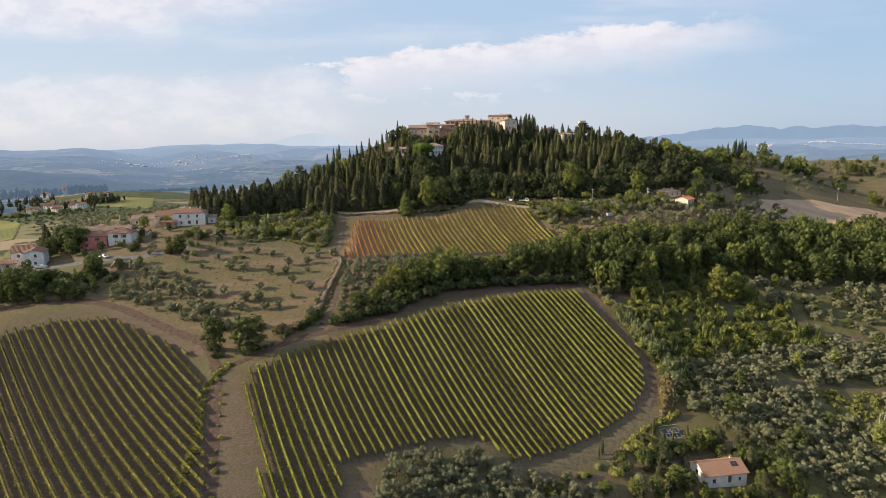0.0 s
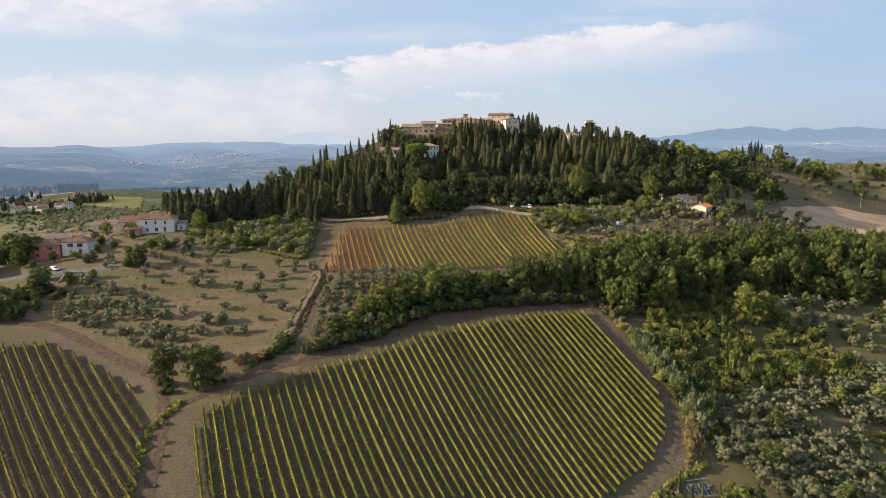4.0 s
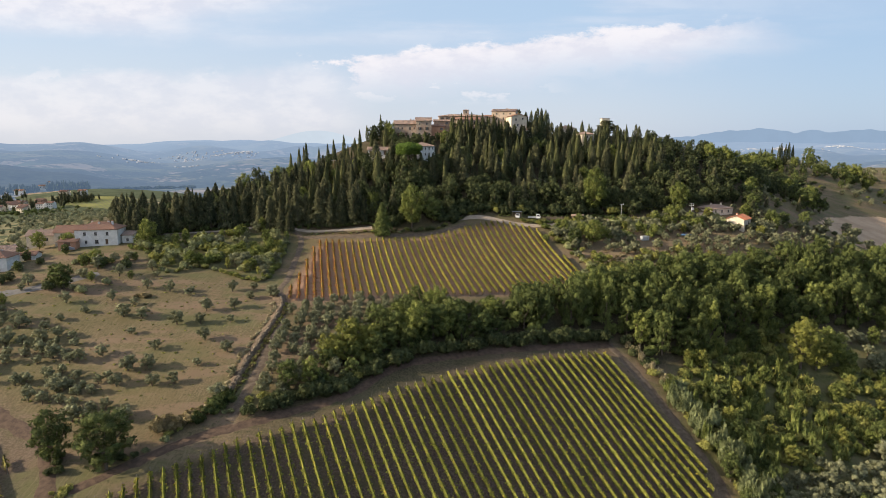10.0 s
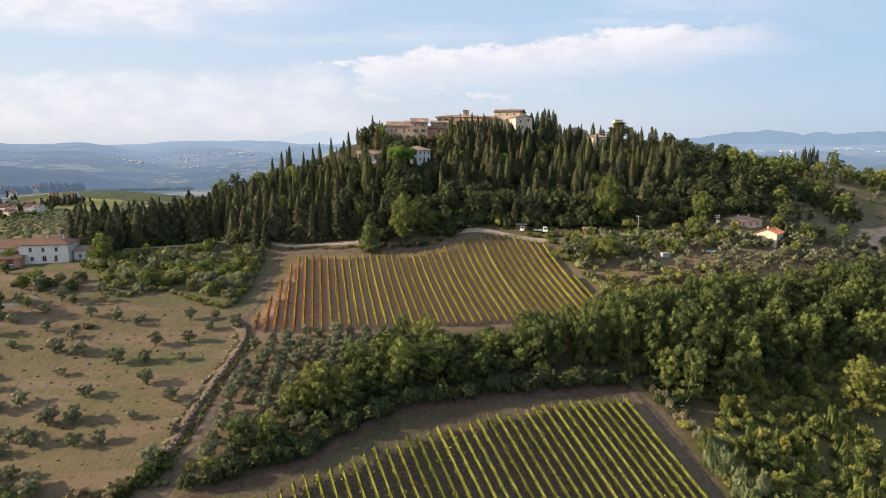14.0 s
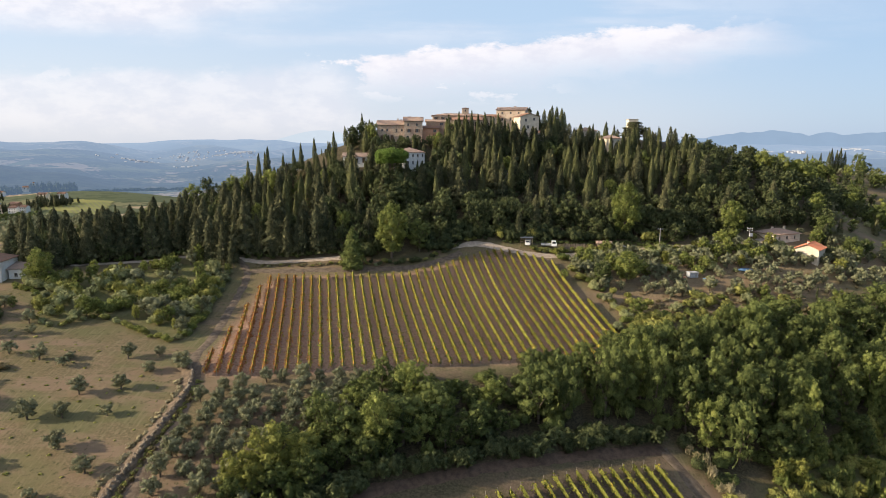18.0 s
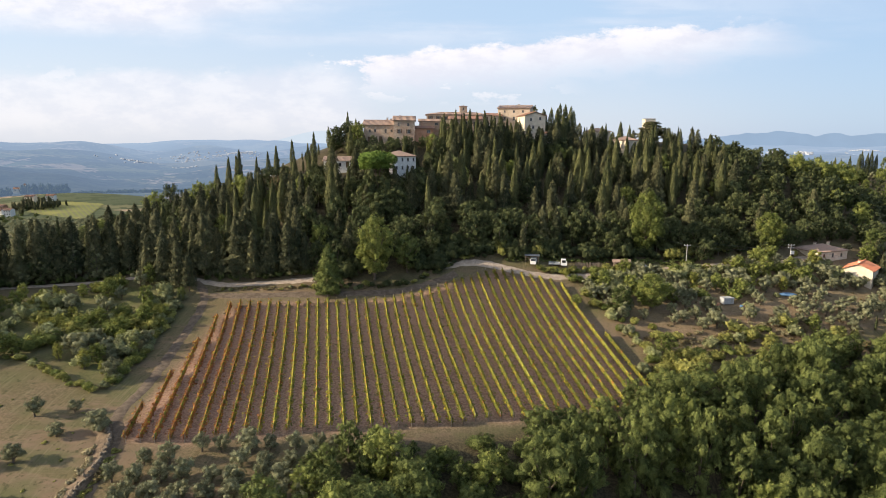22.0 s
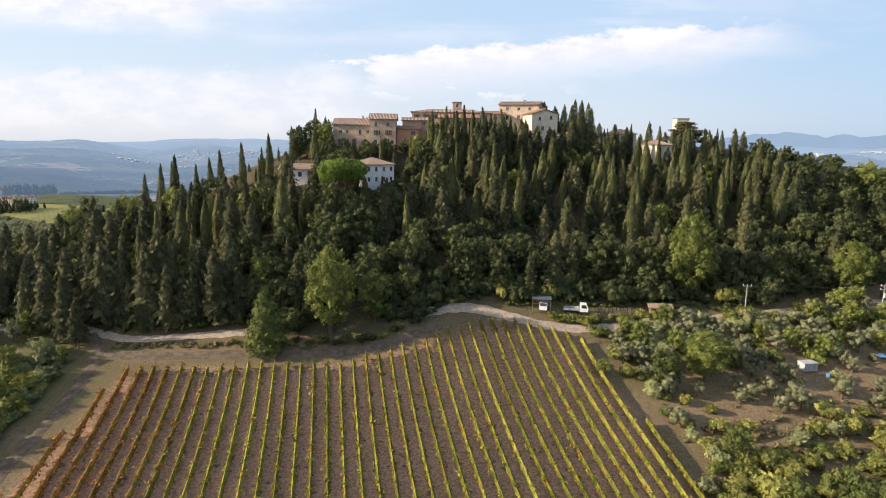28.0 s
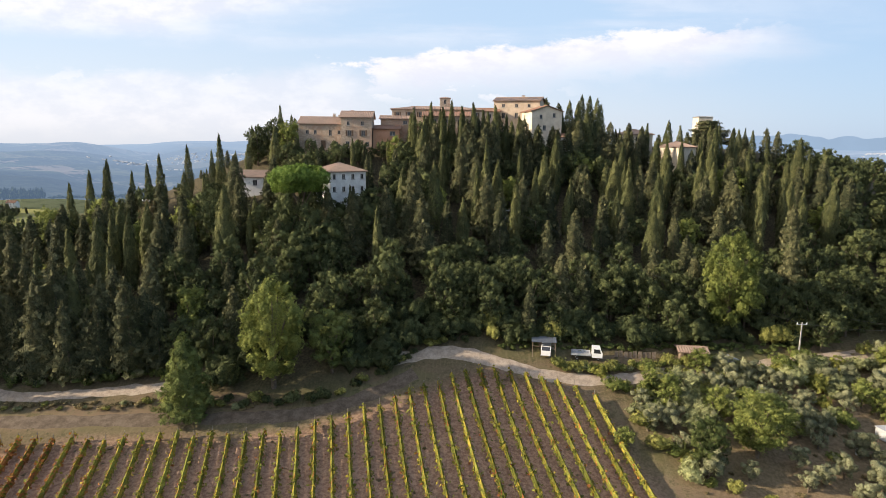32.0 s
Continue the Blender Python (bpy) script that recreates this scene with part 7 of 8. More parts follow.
wire("cable", (87.6, 334.5, hz(87.6, 334.5) + 5.1), (110.5, 331, zb - 0.8), 0.8, "sagging power cable between two poles")
wire("cable", (110.5, 331, zb), (190, 352, hz(190, 352) + 7), 2.5, "long power cable across the eastern field")
wire("cable", (80.3, 329.5, za), (30, 352, hz(30, 352) + 8.8), 2.0, "power cable running up into the wood")
wire("cable", (-46, 352, hz(-46, 352) + 8.9), (-24, 360, 98.0), 1.0, "cable above the trees towards the villa")


def wheel(parent, x, y, r=0.33, w=0.22):
    t = part("wheel", mesh_of("wheel", *limb((x, y - w / 2, r), (x, y + w / 2, r), r, r, 12), [M_RUBBER]), parent)
    part("rim", mesh_of("rim", *limb((x, y - w / 2 - 0.02, r), (x, y + w / 2 + 0.02, r), r * 0.6, r * 0.6, 10), [M_STEEL]), t)


def car(x, y, turn, paint, label):
    top = new("car")
    top.matrix_basis = pose(x, y, hz(x, y) + 0.16, 0, 0, turn)
    prof = [(-2.05, 0.35), (-2.08, 0.75), (-1.35, 0.90), (-0.75, 1.42), (0.75, 1.46), (1.55, 1.0), (2.0, 0.92), (2.05, 0.35)]
    n = len(prof)
    vs = [(px, s * (0.85 if pz < 1.2 else 0.66), pz) for s in (-1, 1) for px, pz in prof]
    fs = [tuple(range(n - 1, -1, -1)), tuple(range(n, 2 * n))] + [(i, (i + 1) % n, n + (i + 1) % n, n + i) for i in range(n)]
    part("body", from_polys("body", vs, fs, [paint]), top)
    part("window", from_polys("window", [(-1.28, -0.80, 0.98), (1.40, -0.80, 1.03), (0.72, -0.705, 1.38), (-0.70, -0.705, 1.36)], [(0, 1, 2, 3)], [M_GLASS]), top)
    part("window", from_polys("window", [(-1.28, 0.80, 0.98), (1.40, 0.80, 1.03), (0.72, 0.705, 1.38), (-0.70, 0.705, 1.36)], [(3, 2, 1, 0)], [M_GLASS]), top)
    part("windscreen", from_polys("windscreen", [(-1.36, -0.70, 0.93), (-1.36, 0.70, 0.93), (-0.80, 0.62, 1.40), (-0.80, -0.62, 1.40)], [(3, 2, 1, 0)], [M_GLASS]), top)
    for px in (-1.3, 1.25):
        for py in (-0.78, 0.78):
            wheel(top, px, py)
    return tagged(top, label, "car")


car(-140.5, 247.5, 160, M_WHITE_PAINT, "white car parked on the lane by the houses")
car(-29.5, 359.5, 80, M_CARGREY, "grey car parked before the low villa")
car(67.0, 327.5, 15, M_CARGREY, "silver-grey car parked behind the shrubs")
car(-128, 282, 30, M_CARGREY, "dark car in the farmhouse yard")
car(-163.5, 242.5, 10, M_WHITE_PAINT, "white car on the village lane")

truck = new("flatbed_truck")
truck.matrix_basis = pose(43.2, 326.4, hz(43.2, 326.4) + 0.1, 0, 0, -8)
part("chassis", boxes("chassis", [((-0.6, 0, 0.62), (4.6, 0.8, 0.18))], M_STEEL), truck)
part("bed", boxes("bed", [((-1.2, 0, 0.85), (3.2, 1.9, 0.12)), ((-1.2, -0.93, 1.05), (3.2, 0.05, 0.35)), ((-1.2, 0.93, 1.05), (3.2, 0.05, 0.35)), ((-2.78, 0, 1.05), (0.05, 1.9, 0.35))], M_STEEL), truck)
cab = part("cab", from_polys("cab", [(q, s * 0.92, z) for s in (-1, 1) for q, z in ((0.6, 0.5), (2.3, 0.5), (2.35, 1.25), (1.95, 2.15), (0.6, 2.2))], [(4, 3, 2, 1, 0), (5, 6, 7, 8, 9), (0, 1, 6, 5), (1, 2, 7, 6), (2, 3, 8, 7), (3, 4, 9, 8), (4, 0, 5, 9)], [M_WHITE_PAINT]), truck)
part("windscreen", from_polys("windscreen", [(2.345, -0.8, 1.32), (2.345, 0.8, 1.32), (2.01, 0.8, 2.06), (2.01, -0.8, 2.06)], [(0, 1, 2, 3)], [M_GLASS]), cab)
part("window", from_polys("window", [(0.9, -0.93, 1.3), (2.05, -0.93, 1.3), (1.85, -0.93, 2.0), (0.9, -0.93, 2.0)], [(0, 1, 2, 3)], [M_GLASS]), cab)
for px in (-1.9, 1.6):
    for py in (-0.8, 0.8):
        wheel(truck, px, py, 0.38)
tagged(truck, "small white flatbed truck beside the gravel road", "truck")

shelter = new("shelter")
shelter.matrix_basis = pose(35.6, 326.6, hz(35.6, 326.6), 0, 0, -6)
part("roof_sheet", boxes("roof_sheet", [((0, 0, 2.62), (4.2, 3.2, 0.08))] + [((q * 0.3 - 1.95, 0, 2.68), (0.07, 3.2, 0.05)) for q in range(14)], M_SHEET), shelter)
for px in (-1.9, 1.9):
    for py in (-1.4, 1.4):
        part("post", boxes("post", [((px, py, 1.2), (0.12, 0.12, 2.8))], M_PLANK), shelter)
for q in range(9):
    part("back_plank", boxes("back_plank", [((q * 0.42 - 1.7, 1.42, 1.2), (0.38, 0.04, 2.2))], M_PLANK), shelter)
tagged(shelter, "open shelter with a pale corrugated roof", "shelter")
van = new("van")
van.matrix_basis = pose(36.0, 326.4, hz(36, 326.4) + 0.05, 0, 0, 80)
part("body", from_polys("body", [(q, s * 0.8, z) for s in (-1, 1) for q, z in ((-1.5, 0.35), (-1.55, 1.2), (-1.1, 1.85), (1.5, 1.85), (1.5, 0.35))], [(4, 3, 2, 1, 0), (5, 6, 7, 8, 9), (0, 1, 6, 5), (1, 2, 7, 6), (2, 3, 8, 7), (3, 4, 9, 8), (4, 0, 5, 9)], [M_WHITE_PAINT]), van)
part("windscreen", from_polys("windscreen", [(-1.55, -0.7, 1.24), (-1.55, 0.7, 1.24), (-1.13, 0.7, 1.82), (-1.13, -0.7, 1.82)], [(3, 2, 1, 0)], [M_GLASS]), van)
for px in (-1.0, 1.0):
    for py in (-0.74, 0.74):
        wheel(van, px, py, 0.30)
tagged(van, "white van parked under the open shelter", "van")

house("shack", 61.5, 328.6, -6, 4.4, 3.2, hz(61.5, 328.6) + 1.6, 0.35, M_PLANK, M_TILE_OLD, {0: [(-1.2, -1.5, 0.9, 1.4, "door"), (1.3, -1.3, 0.9, 0.7, "win")]}, "low tumbledown shack with a red-brown roof", "shack")
fence = new("fence")
fence.matrix_basis = pose(51.5, 327.5, hz(51.5, 327.5))
for k in range(9):
    fx = k * 0.8 - 3.2
    part("slat", boxes("slat", [((fx, 0.1 * math.sin(k * 2.1), 0.6), (0.62, 0.05, 1.2 + 0.2 * math.sin(k * 1.7)))], M_PLANK), fence)
tagged(fence, "patchy fence of old upright planks", "fence")

container = new("garden_cabin")
cx, cy = 85.5, 313.0
container.matrix_basis = pose(cx, cy, hz(cx, cy), 0, 0, 12)
container.scale = (0.85, 0.85, 0.78)
part("wall", boxes("wall", [((0, 0, 0.95), (3.4, 2.2, 2.0))] + [((q * 0.4 - 1.6, -1.11, 0.95), (0.06, 0.05, 1.9)) for q in range(9)], M_STEEL), container)
part("roof", boxes("roof", [((0, 0, 2.02), (3.7, 2.5, 0.10))], M_STEEL), container)
part("door", boxes("door", [((0.9, -1.14, 0.9), (0.8, 0.04, 1.7))], M_GREY), container)
tagged(container, "small pale metal garden cabin in the olive grove", "cabin")
for bx, by, s, mt, lb in ((82.6, 311.5, 0.45, M_TERRA, "orange plastic drum beside the cabin"), (79.0, 309.5, 0.4, M_WHITE_PAINT, "white tub on the dry grass"), (88.5, 311.0, 0.45, M_BLUE, "blue plastic drum beside the cabin")):
    d = new("drum", mesh_of("drum", *joined([limb((0, 0, 0), (0, 0, 0.4), s * 0.9, s, 10), limb((0, 0, 0.4), (0, 0, 0.85), s, s * 0.9, 10), limb((0, 0, 0.85), (0, 0, 0.87), s * 0.9, 0.01, 10)]), [mt]))
    d.location = (bx, by, hz(bx, by))
    tagged(d, lb, "drum")
tarp = new("tarpaulin", mesh_of("tarpaulin", *lump(np.random.default_rng(5), np.array([0, 0, 0.25]), np.array([2.4, 1.2, 0.5]), 2, 0.1), [M_BLUE]))
tarp.location = (104, 318, hz(104, 318))
tagged(tarp, "crumpled blue tarpaulin over a heap", "tarpaulin")

array = new("solar_array")
array.matrix_basis = pose(66.5, 169, hz(66.5, 169) + 0.5, 30, 0, 12)
for i in range(5):
    for j in range(2):
        if (i, j) != (2, 1):
            p2 = part("solar_panel", boxes("solar_panel", [((i * 1.12 - 2.8, j * 1.75 - 1.7, 0.0), (1.02, 1.62, 0.05))], M_GLASS), array)
            part("panel_frame", boxes("panel_frame", [((i * 1.12 - 2.8, j * 1.75 - 1.7 + s * 0.82, 0.01), (1.06, 0.05, 0.07)) for s in (-1, 1)] + [((i * 1.12 - 2.8 + s * 0.52, j * 1.75 - 1.7, 0.01), (0.05, 1.6, 0.07)) for s in (-1, 1)], M_STEEL), p2)
part("rack", boxes("rack", [((0, q, -0.12), (6.9, 0.08, 0.12)) for q in (-2, 0, 2)] + [((q, -0.2, -0.5), (0.1, 0.1, 0.8)) for q in (-2.8, 0, 2.8)], M_STEEL), array)
tagged(array, "ground-mounted array of dark solar panels", "solar panels")

bridge = new("underpass")
bridge.matrix_basis = pose(-128.5, 239.5, hz(-128.5, 239.5) - 0.2, 0, 0, 12)
part("deck", boxes("deck", [((0, 0.6, 2.6), (6.4, 2.4, 0.45)), ((0, -0.55, 3.0), (6.4, 0.25, 0.5))], M_GREY), bridge)
for s in (-1, 1):
    part("abutment", boxes("abutment", [((s * 2.6, 0.5, 1.2), (0.5, 2.4, 2.6))], M_GREY), bridge)
    w_ = part("wing_wall", from_polys("wing_wall", [(s * 2.6 + d * 0.2, -0.7, 0) for d in (-1, 1)] + [(s * 2.6 + d * 0.2, -0.7, 2.5) for d in (-1, 1)] + [(s * 3.4 + d * 0.2, -4.6, 0) for d in (-1, 1)] + [(s * 3.4 + d * 0.2, -4.6, 0.7) for d in (-1, 1)], [(0, 1, 3, 2), (4, 6, 7, 5), (0, 2, 6, 4), (1, 5, 7, 3), (2, 3, 7, 6)], [M_MASONRY]), bridge)
tagged(bridge, "small concrete underpass with sloping wing walls", "underpass")
strip("road", [(-190, 236), (-172, 240), (-156, 243), (-140, 246), (-126, 247), (-114, 254), (-106, 262)], 4.2, M_ASPHALT, "narrow worn asphalt lane past the houses", seed=9, category="road")

# the dry stone bank beside the ditch
stones, rng = [], np.random.default_rng(12)
line = smooth_line([(-45.5, 200), (-43.6, 207), (-43.4, 214), (-42.6, 223), (-41.6, 237), (-42.5, 246), (-46.5, 253)], 0.55)
bank_line = smooth_line([(-45.5, 200), (-43.6, 207), (-43.4, 214), (-42.6, 223), (-41.6, 237), (-42.5, 246), (-46.5, 253)], 1.2)
bank_way = np.gradient(bank_line, axis=0)
bank_way /= np.linalg.norm(bank_way, axis=1)[:, None]
bank_side = np.stack([bank_way[:, 1], -bank_way[:, 0]], 1)
bank_rows = []
for off, up in ((-2.2, -0.1), (-1.0, 0.45), (0.0, 0.70), (0.5, 0.6), (0.9, -0.2)):
    q = bank_line + bank_side * (off + 0.18 * rng.standard_normal((len(bank_line), 1)))
    bank_rows.append(np.column_stack([q, heights(q[:, 0], q[:, 1]) + up + 0.10 * rng.standard_normal(len(q)) * (up > 0)]))
tagged(new("bank", mesh_of("bank", np.stack(bank_rows, 1).reshape(-1, 3), grid_faces(len(bank_line), 5), [M_BANK], smooth=True)), "raised earth and stone bank beside the ditch", "bank", kind="structure")
wall_ob = new("stone_wall")
shapes = [mesh_of("stone", *lump(np.random.default_rng(k), np.zeros(3), np.array([0.46, 0.34, 0.26]), 1, 0.16), [M_STONE]) for k in range(5)]
for k, (sx, sy) in enumerate(line):
    for lay in range(2 + (k % 3 == 0)):
        ob = part("stone", shapes[int(rng.integers(5))], wall_ob)
        jx, jy = rng.uniform(-0.35, 0.35, 2)
        ob.matrix_local = pose(sx + jx, sy + jy, hz(sx + jx, sy + jy) + 0.45 + 0.20 * lay, *rng.uniform(0, 360, 3))
tagged(wall_ob, "tumbled dry stone wall along the ditch", "wall")

# ================= the far country =================
ploughed_line = [(185, 363), (187, 348), (207, 347), (240, 372), (270, 388), (318, 434), (334, 458), (318, 456), (285, 437), (265, 436), (237, 422), (206, 392)]
fx, fy = np.meshgrid(np.arange(182, 340, 2.0), np.arange(344, 462, 2.0), indexing="ij")
fv = np.stack([fx, fy, heights(fx, fy) + 0.15 + 0.05 * np.sin(fx * 3 + fy)], -1).reshape(-1, 3)
ff = grid_faces(*fx.shape)
mid_f = fv[ff].mean(1)
ff = ff[inside(ploughed_line, mid_f[:, 0], mid_f[:, 1])]
tagged(new("field", mesh_of("field", fv, ff, [M_FIELD], smooth=True)), "pale bare ploughed field on the far slope", "field", kind="structure")
utility_pole(292, 452, 9, "white pole at the top of the ploughed field")
utility_pole(268, 530, 9, "pole on the far ridge")



def wave(x, seed, reach):
    """Gentle uneven swells over a length in metres, between -1 and 1."""
    q = np.random.default_rng(seed)
    total = 0
    for k in range(5):
        a = q.random() * 6.28
        total = total + np.sin((x[0] * math.cos(a) + x[1] * math.sin(a)) / (reach * (0.35 + 0.3 * k)) + q.random() * 6.28) / 5
    return total


def far_land(x, y):
    """The broad valley beyond the near hills, which climbs slowly to the horizon."""
    x, y = np.asarray(x, float), np.asarray(y, float)
    r, a = np.hypot(x, y), np.degrees(np.arctan2(x, y))
    base = np.interp(r, [950, 1050, 1400, 1800, 2400, 3000, 3600, 4250], [6, 25, 20, 29, 47, 71, 98, 124])
    rough = wave((x, y), 3, 230) * np.interp(r, [1000, 1300, 2200, 3400, 4250], [0, 14, 52, 60, 12]) + wave((x, y), 4, 80) * np.interp(r, [1000, 1500, 3000, 4250], [0, 14, 24, 9])
    skyline = np.interp(a, [-36, -33.5, -30, -26, -21, -18, -14, -11, 10, 20, 36], [-112, -56, -28, -18, 0, -6, -12, -18, -18, -14, -14]) * step(r, 3000, 4250)
    hill = 40 * np.exp(-((a + 35.4) / 3.4) ** 2 - ((r - 1640) / 190) ** 2) + 18 * np.exp(-((a + 30.2) / 2.4) ** 2 - ((r - 1600) / 150) ** 2)
    return base + rough + skyline + hill


def far_shader(n):
    # woods, grass and stubble; aerial haze is painted in as blue glow by distance
    p = where(n)
    away = n.add("ShaderNodeVectorMath", {0: p})
    away.operation = "LENGTH"
    big, fine = n.noise(p, 0.0042, 5.0, 0.6), n.noise(p, 0.032, 5.0, 0.65)
    cells = n.add("ShaderNodeTexVoronoi", {"Vector": n.mapped(p, (0.0062, 0.0085, 0), (0, 0, 0), 0.4), "Scale": 1.0})
    pick = n.add("ShaderNodeSeparateColor", {0: cells.outputs["Color"]})
    land = n.mix(n.ramp(pick.outputs[0], 0.35, 0.65), (0.100, 0.125, 0.062), (0.190, 0.185, 0.105))
    land = n.mix(n.ramp(pick.outputs[1], 0.74, 0.80), land, (0.330, 0.270, 0.200))
    tree_line = n.ramp(n.math("ADD", n.math("MULTIPLY", big, 0.58), n.math("MULTIPLY", fine, 0.42)), 0.46, 0.51)
    land = n.mix(tree_line, land, n.mix(n.ramp(fine, 0.40, 0.62), (0.020, 0.032, 0.026), (0.055, 0.075, 0.048)))
    hill_wood = n.add("ShaderNodeVectorMath", {0: p, 1: (-960.0, 1330.0, 50.0)})
    hill_wood.operation = "DISTANCE"
    land = n.mix(n.ramp(hill_wood.outputs["Value"], 250.0, 360.0, 0.92, 0.0), land, n.mix(n.ramp(fine, 0.40, 0.62), (0.016, 0.026, 0.020), (0.050, 0.066, 0.042)))
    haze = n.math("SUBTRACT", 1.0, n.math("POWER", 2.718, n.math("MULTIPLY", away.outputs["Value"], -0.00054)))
    haze_tone = n.mix(n.ramp(away.outputs["Value"], 1200.0, 4200.0), (0.203, 0.287, 0.430), (0.350, 0.455, 0.615))
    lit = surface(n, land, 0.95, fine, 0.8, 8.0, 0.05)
    glow = n.add("ShaderNodeEmission", {"Color": haze_tone, "Strength": 0.68}).outputs[0]
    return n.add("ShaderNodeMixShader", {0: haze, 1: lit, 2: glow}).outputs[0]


far_r = 960 * (4300 / 960) ** np.linspace(0, 1, 110)
far_a = np.radians(np.linspace(-62, 62, 330))
FR, FA = np.meshgrid(far_r, far_a, indexing="ij")
FX, FY = np.sin(FA) * FR, np.cos(FA) * FR
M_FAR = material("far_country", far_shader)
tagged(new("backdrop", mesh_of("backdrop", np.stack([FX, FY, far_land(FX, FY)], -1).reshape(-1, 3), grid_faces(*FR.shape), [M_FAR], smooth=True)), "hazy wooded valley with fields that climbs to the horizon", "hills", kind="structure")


def range_of_hills(name, dist, profile, haze_tone, label, arc):
    """A far range whose crest stands against the sky; its pale blue haze is painted as emission."""
    a = np.radians(np.linspace(*arc, 200))
    crest = profile(np.degrees(a))
    rows = [np.stack([np.sin(a) * (dist + 60 * f), np.cos(a) * (dist + 60 * f), 40 + (crest - 40) * f], 1) for f in (0, 0.5, 0.8, 1.0)]

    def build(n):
        tone = n.mix(n.ramp(n.noise(where(n), 0.006, 5.0, 0.65), 0.4, 0.6, 0.0, 0.22), haze_tone, [q * 0.86 for q in haze_tone])
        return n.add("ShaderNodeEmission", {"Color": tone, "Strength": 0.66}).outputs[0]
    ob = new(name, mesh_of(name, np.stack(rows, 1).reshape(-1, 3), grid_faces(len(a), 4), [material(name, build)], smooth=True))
    return tagged(ob, label, "hills", kind="structure")


def eastern(d):
    e = np.interp(d, [8, 16, 19.8, 21.5, 23, 25.1, 26.4, 28.5, 29.65, 31.2, 32.7, 35.5, 42], [-0.4, 0.35, 0.69, 0.86, 1.16, 1.28, 1.41, 1.02, 1.24, 1.02, 1.25, 1.02, 0.9])
    return 100 + 4400 * np.tan(np.radians(e)) + 2.5 * np.sin(d / 0.31) + 2 * np.sin(d / 0.17)


def western(d):
    return 70 + 128 * np.exp(-((d + 12.2) / 4.6) ** 2) + 8 * np.sin(d / 1.9)


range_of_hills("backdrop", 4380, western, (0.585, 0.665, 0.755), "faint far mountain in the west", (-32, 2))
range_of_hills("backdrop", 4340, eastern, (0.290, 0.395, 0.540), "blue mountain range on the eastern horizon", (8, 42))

# bluish grey walls: the haze of distance is mixed into their base colour
M_FAR_WALL = rough_matter("hazy_far_walls", (0.30, 0.33, 0.37), (0.46, 0.48, 0.52), 0.1)


def far_town(angle, dist, wide, deep, count, seed, label, big=1.0):
    """Small pale houses, each with a roof ridge, spread over a far slope."""
    rng2 = np.random.default_rng(seed)
    vs, fs = [], []
    for _ in range(count):
        a, r = radians(angle + rng2.normal(0, wide)), dist + rng2.normal(0, deep)
        x, y = math.sin(a) * r, math.cos(a) * r
        z, l, d, h = float(far_land(x, y)) - 1, rng2.uniform(1.6, 3.6) * big, rng2.uniform(2, 4) * big, rng2.uniform(2.4, 4.0) * big
        k = len(vs)
        vs += [(x + sx * l, y + sy * d, z + q) for q in (0, h) for sx, sy in ((-1, -1), (1, -1), (1, 1), (-1, 1))] + [(x - l, y, z + h * 1.35), (x + l, y, z + h * 1.35)]
        fs += [tuple(k + i for i in f) for f in ((0, 1, 5, 4), (1, 2, 6, 5), (2, 3, 7, 6), (3, 0, 4, 7), (4, 5, 9, 8), (6, 7, 8, 9), (5, 6, 9), (7, 4, 8))]
    return tagged(new("far_town", from_polys("far_town", vs, fs, [M_FAR_WALL])), label, "town", kind="stuff")


for row in ((-26.3, 2480, 1.4, 50, 60, 1, "scattered pale houses on a far slope"), (-20.5, 2850, 1.6, 60, 90, 2, "pale houses of a far hill town"), (-18.2, 2900, 0.8, 40, 80, 3, "crowded pale houses of a far hill town"), (-22.8, 2820, 1.0, 30, 30, 6, "scattered pale houses on a far slope"), (-22.0, 2250, 0.7, 40, 9, 7, "scattered pale houses on a far slope"),
            (25.6, 3700, 0.45, 40, 44, 4, "pale village on a far eastern hill"), (27.6, 3000, 0.35, 25, 12, 5, "large pale buildings on an eastern hill", 2.2), (31.6, 3500, 0.9, 60, 60, 8, "pale houses of an eastern hill town"), (35.0, 3450, 0.8, 60, 36, 9, "pale houses of an eastern hill town"), (29.6, 3300, 0.7, 60, 16, 10, "scattered pale houses on an eastern slope")):
    far_town(*row)

rng = np.random.default_rng(200)


def polar(angle, dist):
    return math.sin(radians(angle)) * dist, math.cos(radians(angle)) * dist


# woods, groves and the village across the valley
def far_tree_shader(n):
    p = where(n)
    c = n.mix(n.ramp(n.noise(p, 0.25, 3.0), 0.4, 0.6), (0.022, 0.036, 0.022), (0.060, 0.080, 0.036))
    # distance haze painted over the green as a share of blue emission
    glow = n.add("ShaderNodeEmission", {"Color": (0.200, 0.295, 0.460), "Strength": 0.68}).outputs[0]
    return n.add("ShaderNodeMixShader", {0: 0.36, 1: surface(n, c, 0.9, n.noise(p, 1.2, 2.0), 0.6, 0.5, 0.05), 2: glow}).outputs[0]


M_FAR_TREE = material("hazy_far_trees", far_tree_shader)
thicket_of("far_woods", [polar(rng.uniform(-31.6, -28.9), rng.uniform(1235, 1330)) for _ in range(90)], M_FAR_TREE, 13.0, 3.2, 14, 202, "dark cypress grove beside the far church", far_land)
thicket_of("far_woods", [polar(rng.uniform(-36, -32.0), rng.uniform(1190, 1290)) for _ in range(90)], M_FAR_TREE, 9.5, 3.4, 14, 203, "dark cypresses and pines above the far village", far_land)
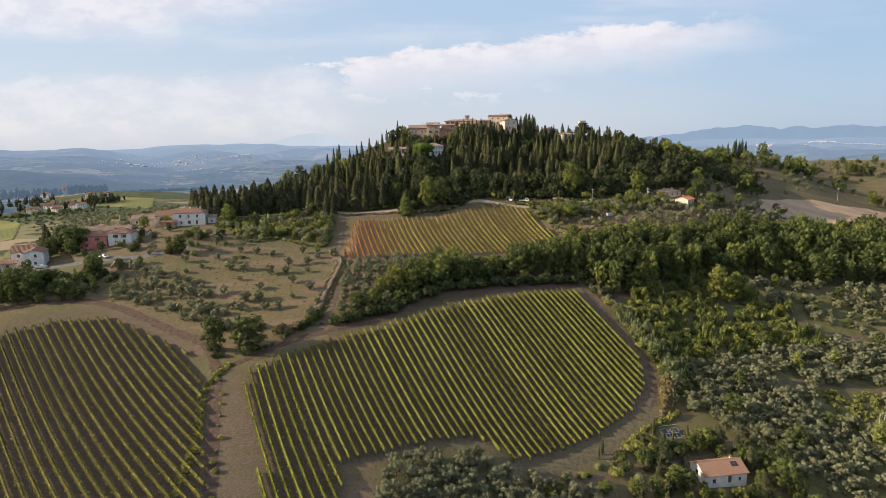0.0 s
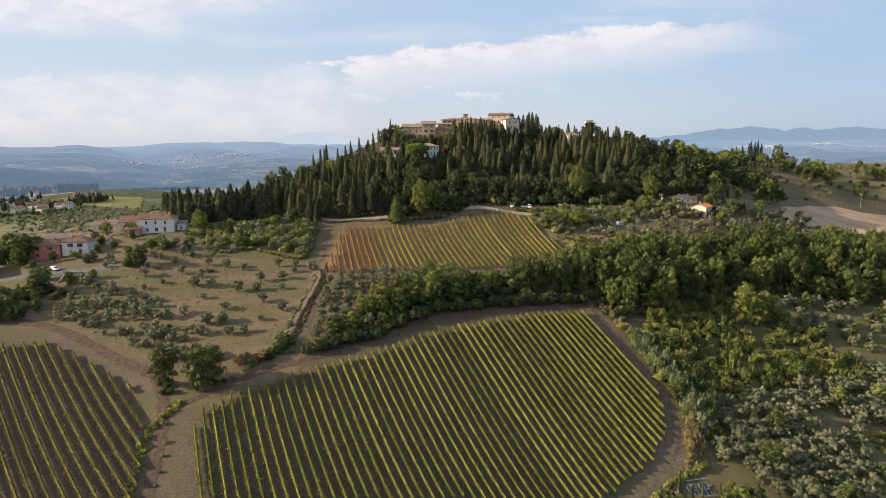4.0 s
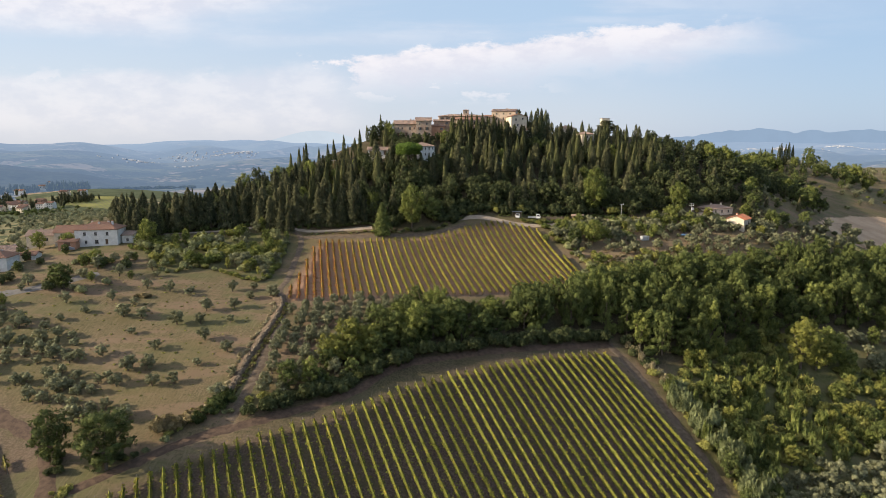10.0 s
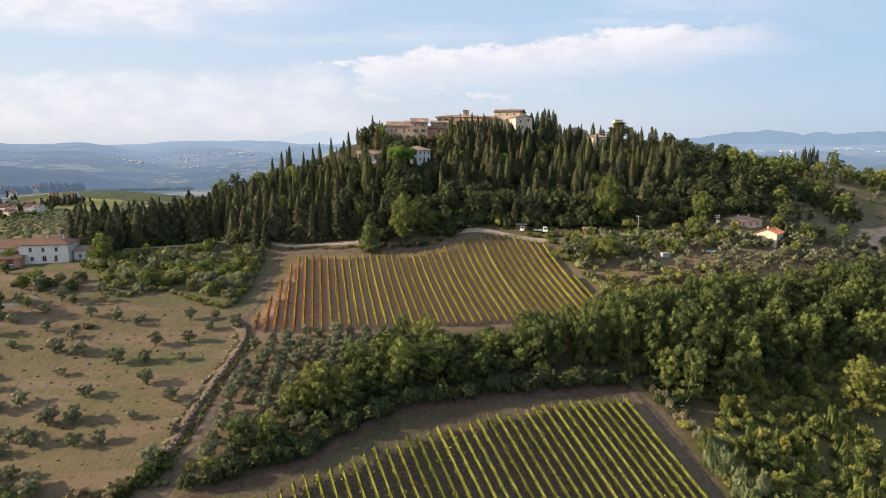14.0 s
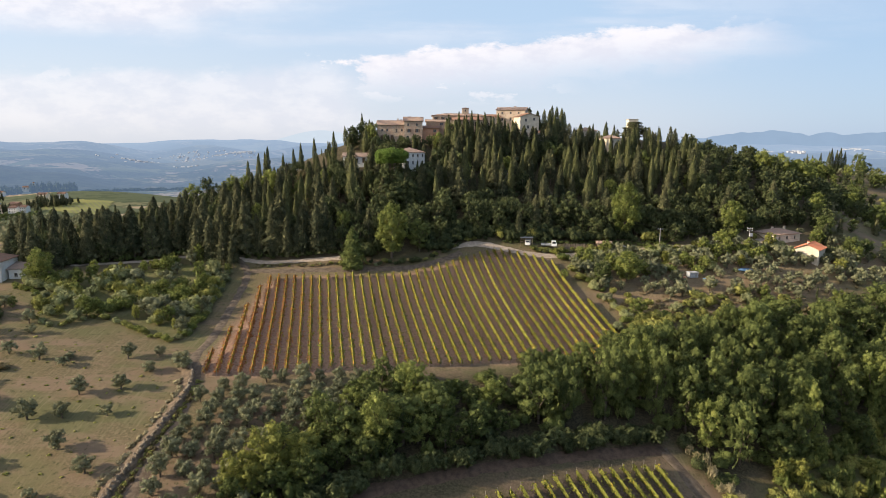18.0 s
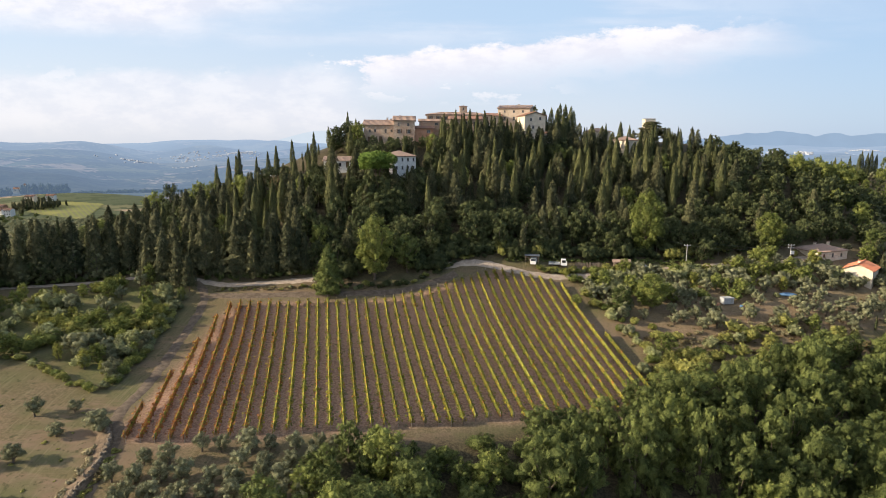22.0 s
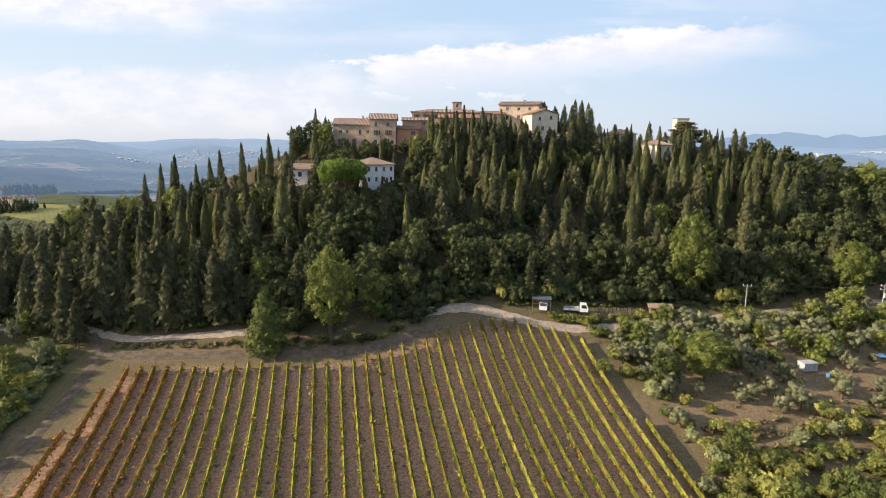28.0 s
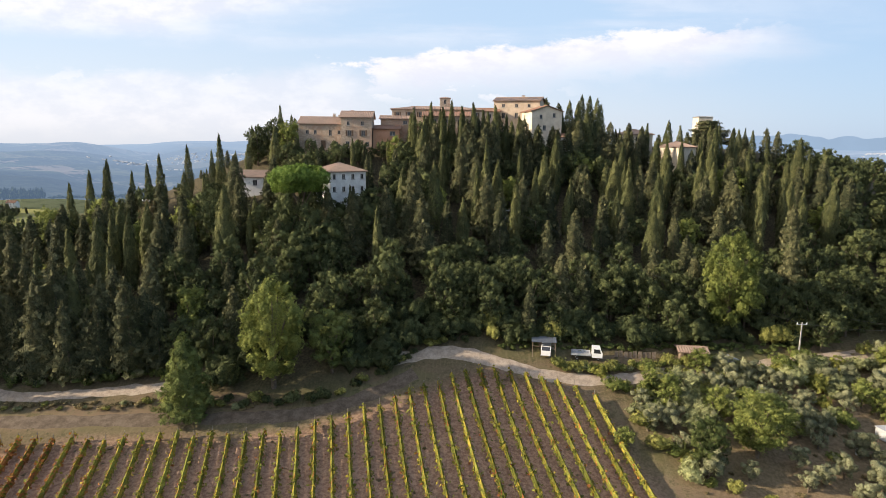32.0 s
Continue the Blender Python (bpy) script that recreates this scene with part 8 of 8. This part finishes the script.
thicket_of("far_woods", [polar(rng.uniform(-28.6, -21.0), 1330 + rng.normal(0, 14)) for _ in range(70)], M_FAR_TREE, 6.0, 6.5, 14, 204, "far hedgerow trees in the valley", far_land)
village_trees = [(-612 + rng.normal(0, 22), 868 + rng.normal(0, 30)) for _ in range(60)]
village_trees += [(rng.uniform(-500, -452), rng.uniform(832, 868)) for _ in range(46)]
village_trees += [(-522 + rng.normal(0, 32), 816 + rng.normal(0, 16)) for _ in range(22)]
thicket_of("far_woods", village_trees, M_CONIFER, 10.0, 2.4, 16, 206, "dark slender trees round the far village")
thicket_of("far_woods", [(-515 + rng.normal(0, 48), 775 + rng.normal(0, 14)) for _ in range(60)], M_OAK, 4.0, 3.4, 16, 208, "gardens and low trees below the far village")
for x, y, h in ((-482, 838, 12.5), (-474, 840, 11)):
    lone = cypress(7, h, 2.0, 0.7, 200)
    lone.matrix_basis = pose(x, y, hz(x, y) - 0.1)
    tagged(lone, "lone dark cypress beside the far vineyard", "cypress", "far cypresses")
thicket_of("far_olives", scatter([(-350, 560), (-250, 420), (-205, 330), (-190, 420), (-230, 560), (-340, 740), (-450, 770), (-470, 735)], 9.0, 215), M_OLIVE, 3.2, 2.4, 10, 216, "grey-green olive terraces below the village")
thicket_of("far_olives", scatter([(-560, 750), (-350, 765), (-320, 640), (-400, 590), (-470, 690)], 12.0, 211, 20, 0.4, 0.8), M_OLIVE, 3.0, 2.4, 10, 212, "olive trees scattered below the far village")
thicket_of("far_woods", [(rng.uniform(-330, -215), rng.uniform(480, 640)) for _ in range(70)], M_OAK, 5.0, 4.0, 14, 209, "scattered trees on the terraced slope")
house("church", *polar(-31.75, 1300), 20, 16, 9, float(far_land(*polar(-31.75, 1300))) + 7, 2.0, M_WHITE, M_TILE, {0: grid_windows(16, 3, (-3.0,), 1.2, 2.0)}, "far white church with a tiled roof", "church", base_z=float(far_land(*polar(-31.75, 1300))) - 3)
house("bell_tower", *polar(-31.45, 1304), 20, 3, 3, float(far_land(*polar(-31.45, 1304))) + 14, 1.2, M_WHITE, M_TILE, {0: [(0, -3.5, 1.2, 2.2, "win")]}, "far square bell tower beside the church", "tower", style="hip", base_z=float(far_land(*polar(-31.45, 1304))) - 3)
house("house", *polar(-33.1, 1180), 5, 12, 9, float(far_land(*polar(-33.1, 1180))) + 6, 2.0, M_WHITE, M_TILE, {0: grid_windows(12, 3, (-2.2,), 1.0, 1.3)}, "far white house among dark cypresses", group="houses of the far village", base_z=float(far_land(*polar(-33.1, 1180))) - 3)


def far_vine_shader(n):
    # rows run down the slope
    p = where(n)
    rows = n.math("SINE", n.math("MULTIPLY", n.math("ADD", n.math("MULTIPLY", n.add("ShaderNodeSeparateXYZ", {0: p}).outputs[0], 0.80), n.math("MULTIPLY", n.add("ShaderNodeSeparateXYZ", {0: p}).outputs[1], 0.60)), 1.3))
    big, fine = n.noise(p, 0.02, 4.0), n.noise(p, 0.6, 4.0)
    c = n.mix(n.ramp(rows, -0.4, 0.6), (0.135, 0.135, 0.062), (0.150, 0.165, 0.050))
    c = n.mix(n.ramp(big, 0.45, 0.62), c, (0.205, 0.200, 0.062))
    return surface(n, c, 0.9, fine, 0.4, 0.2, 0.1)


M_FARVINE = material("far_vineyard", far_vine_shader)
for corners, lab in (([(-530, 912), (-423, 890), (-358, 745), (-470, 822)], "yellow-green vineyard on the slope beyond the village"), ([(-612, 800), (-500, 716), (-400, 560), (-470, 590), (-560, 700)], "yellow-green vines on the slope below the village")):
    cx, cy = np.array(corners).T
    vx, vy = np.meshgrid(np.arange(cx.min(), cx.max(), 4.0), np.arange(cy.min(), cy.max(), 4.0), indexing="ij")
    vv = np.stack([vx, vy, heights(vx, vy) + 0.4], -1).reshape(-1, 3)
    vf = grid_faces(*vx.shape)
    vm = vv[vf].mean(1)
    vf = vf[inside(corners, vm[:, 0], vm[:, 1])]
    tagged(new("field", mesh_of("field", vv, vf, [M_FARVINE], smooth=True)), lab, "field", kind="structure")
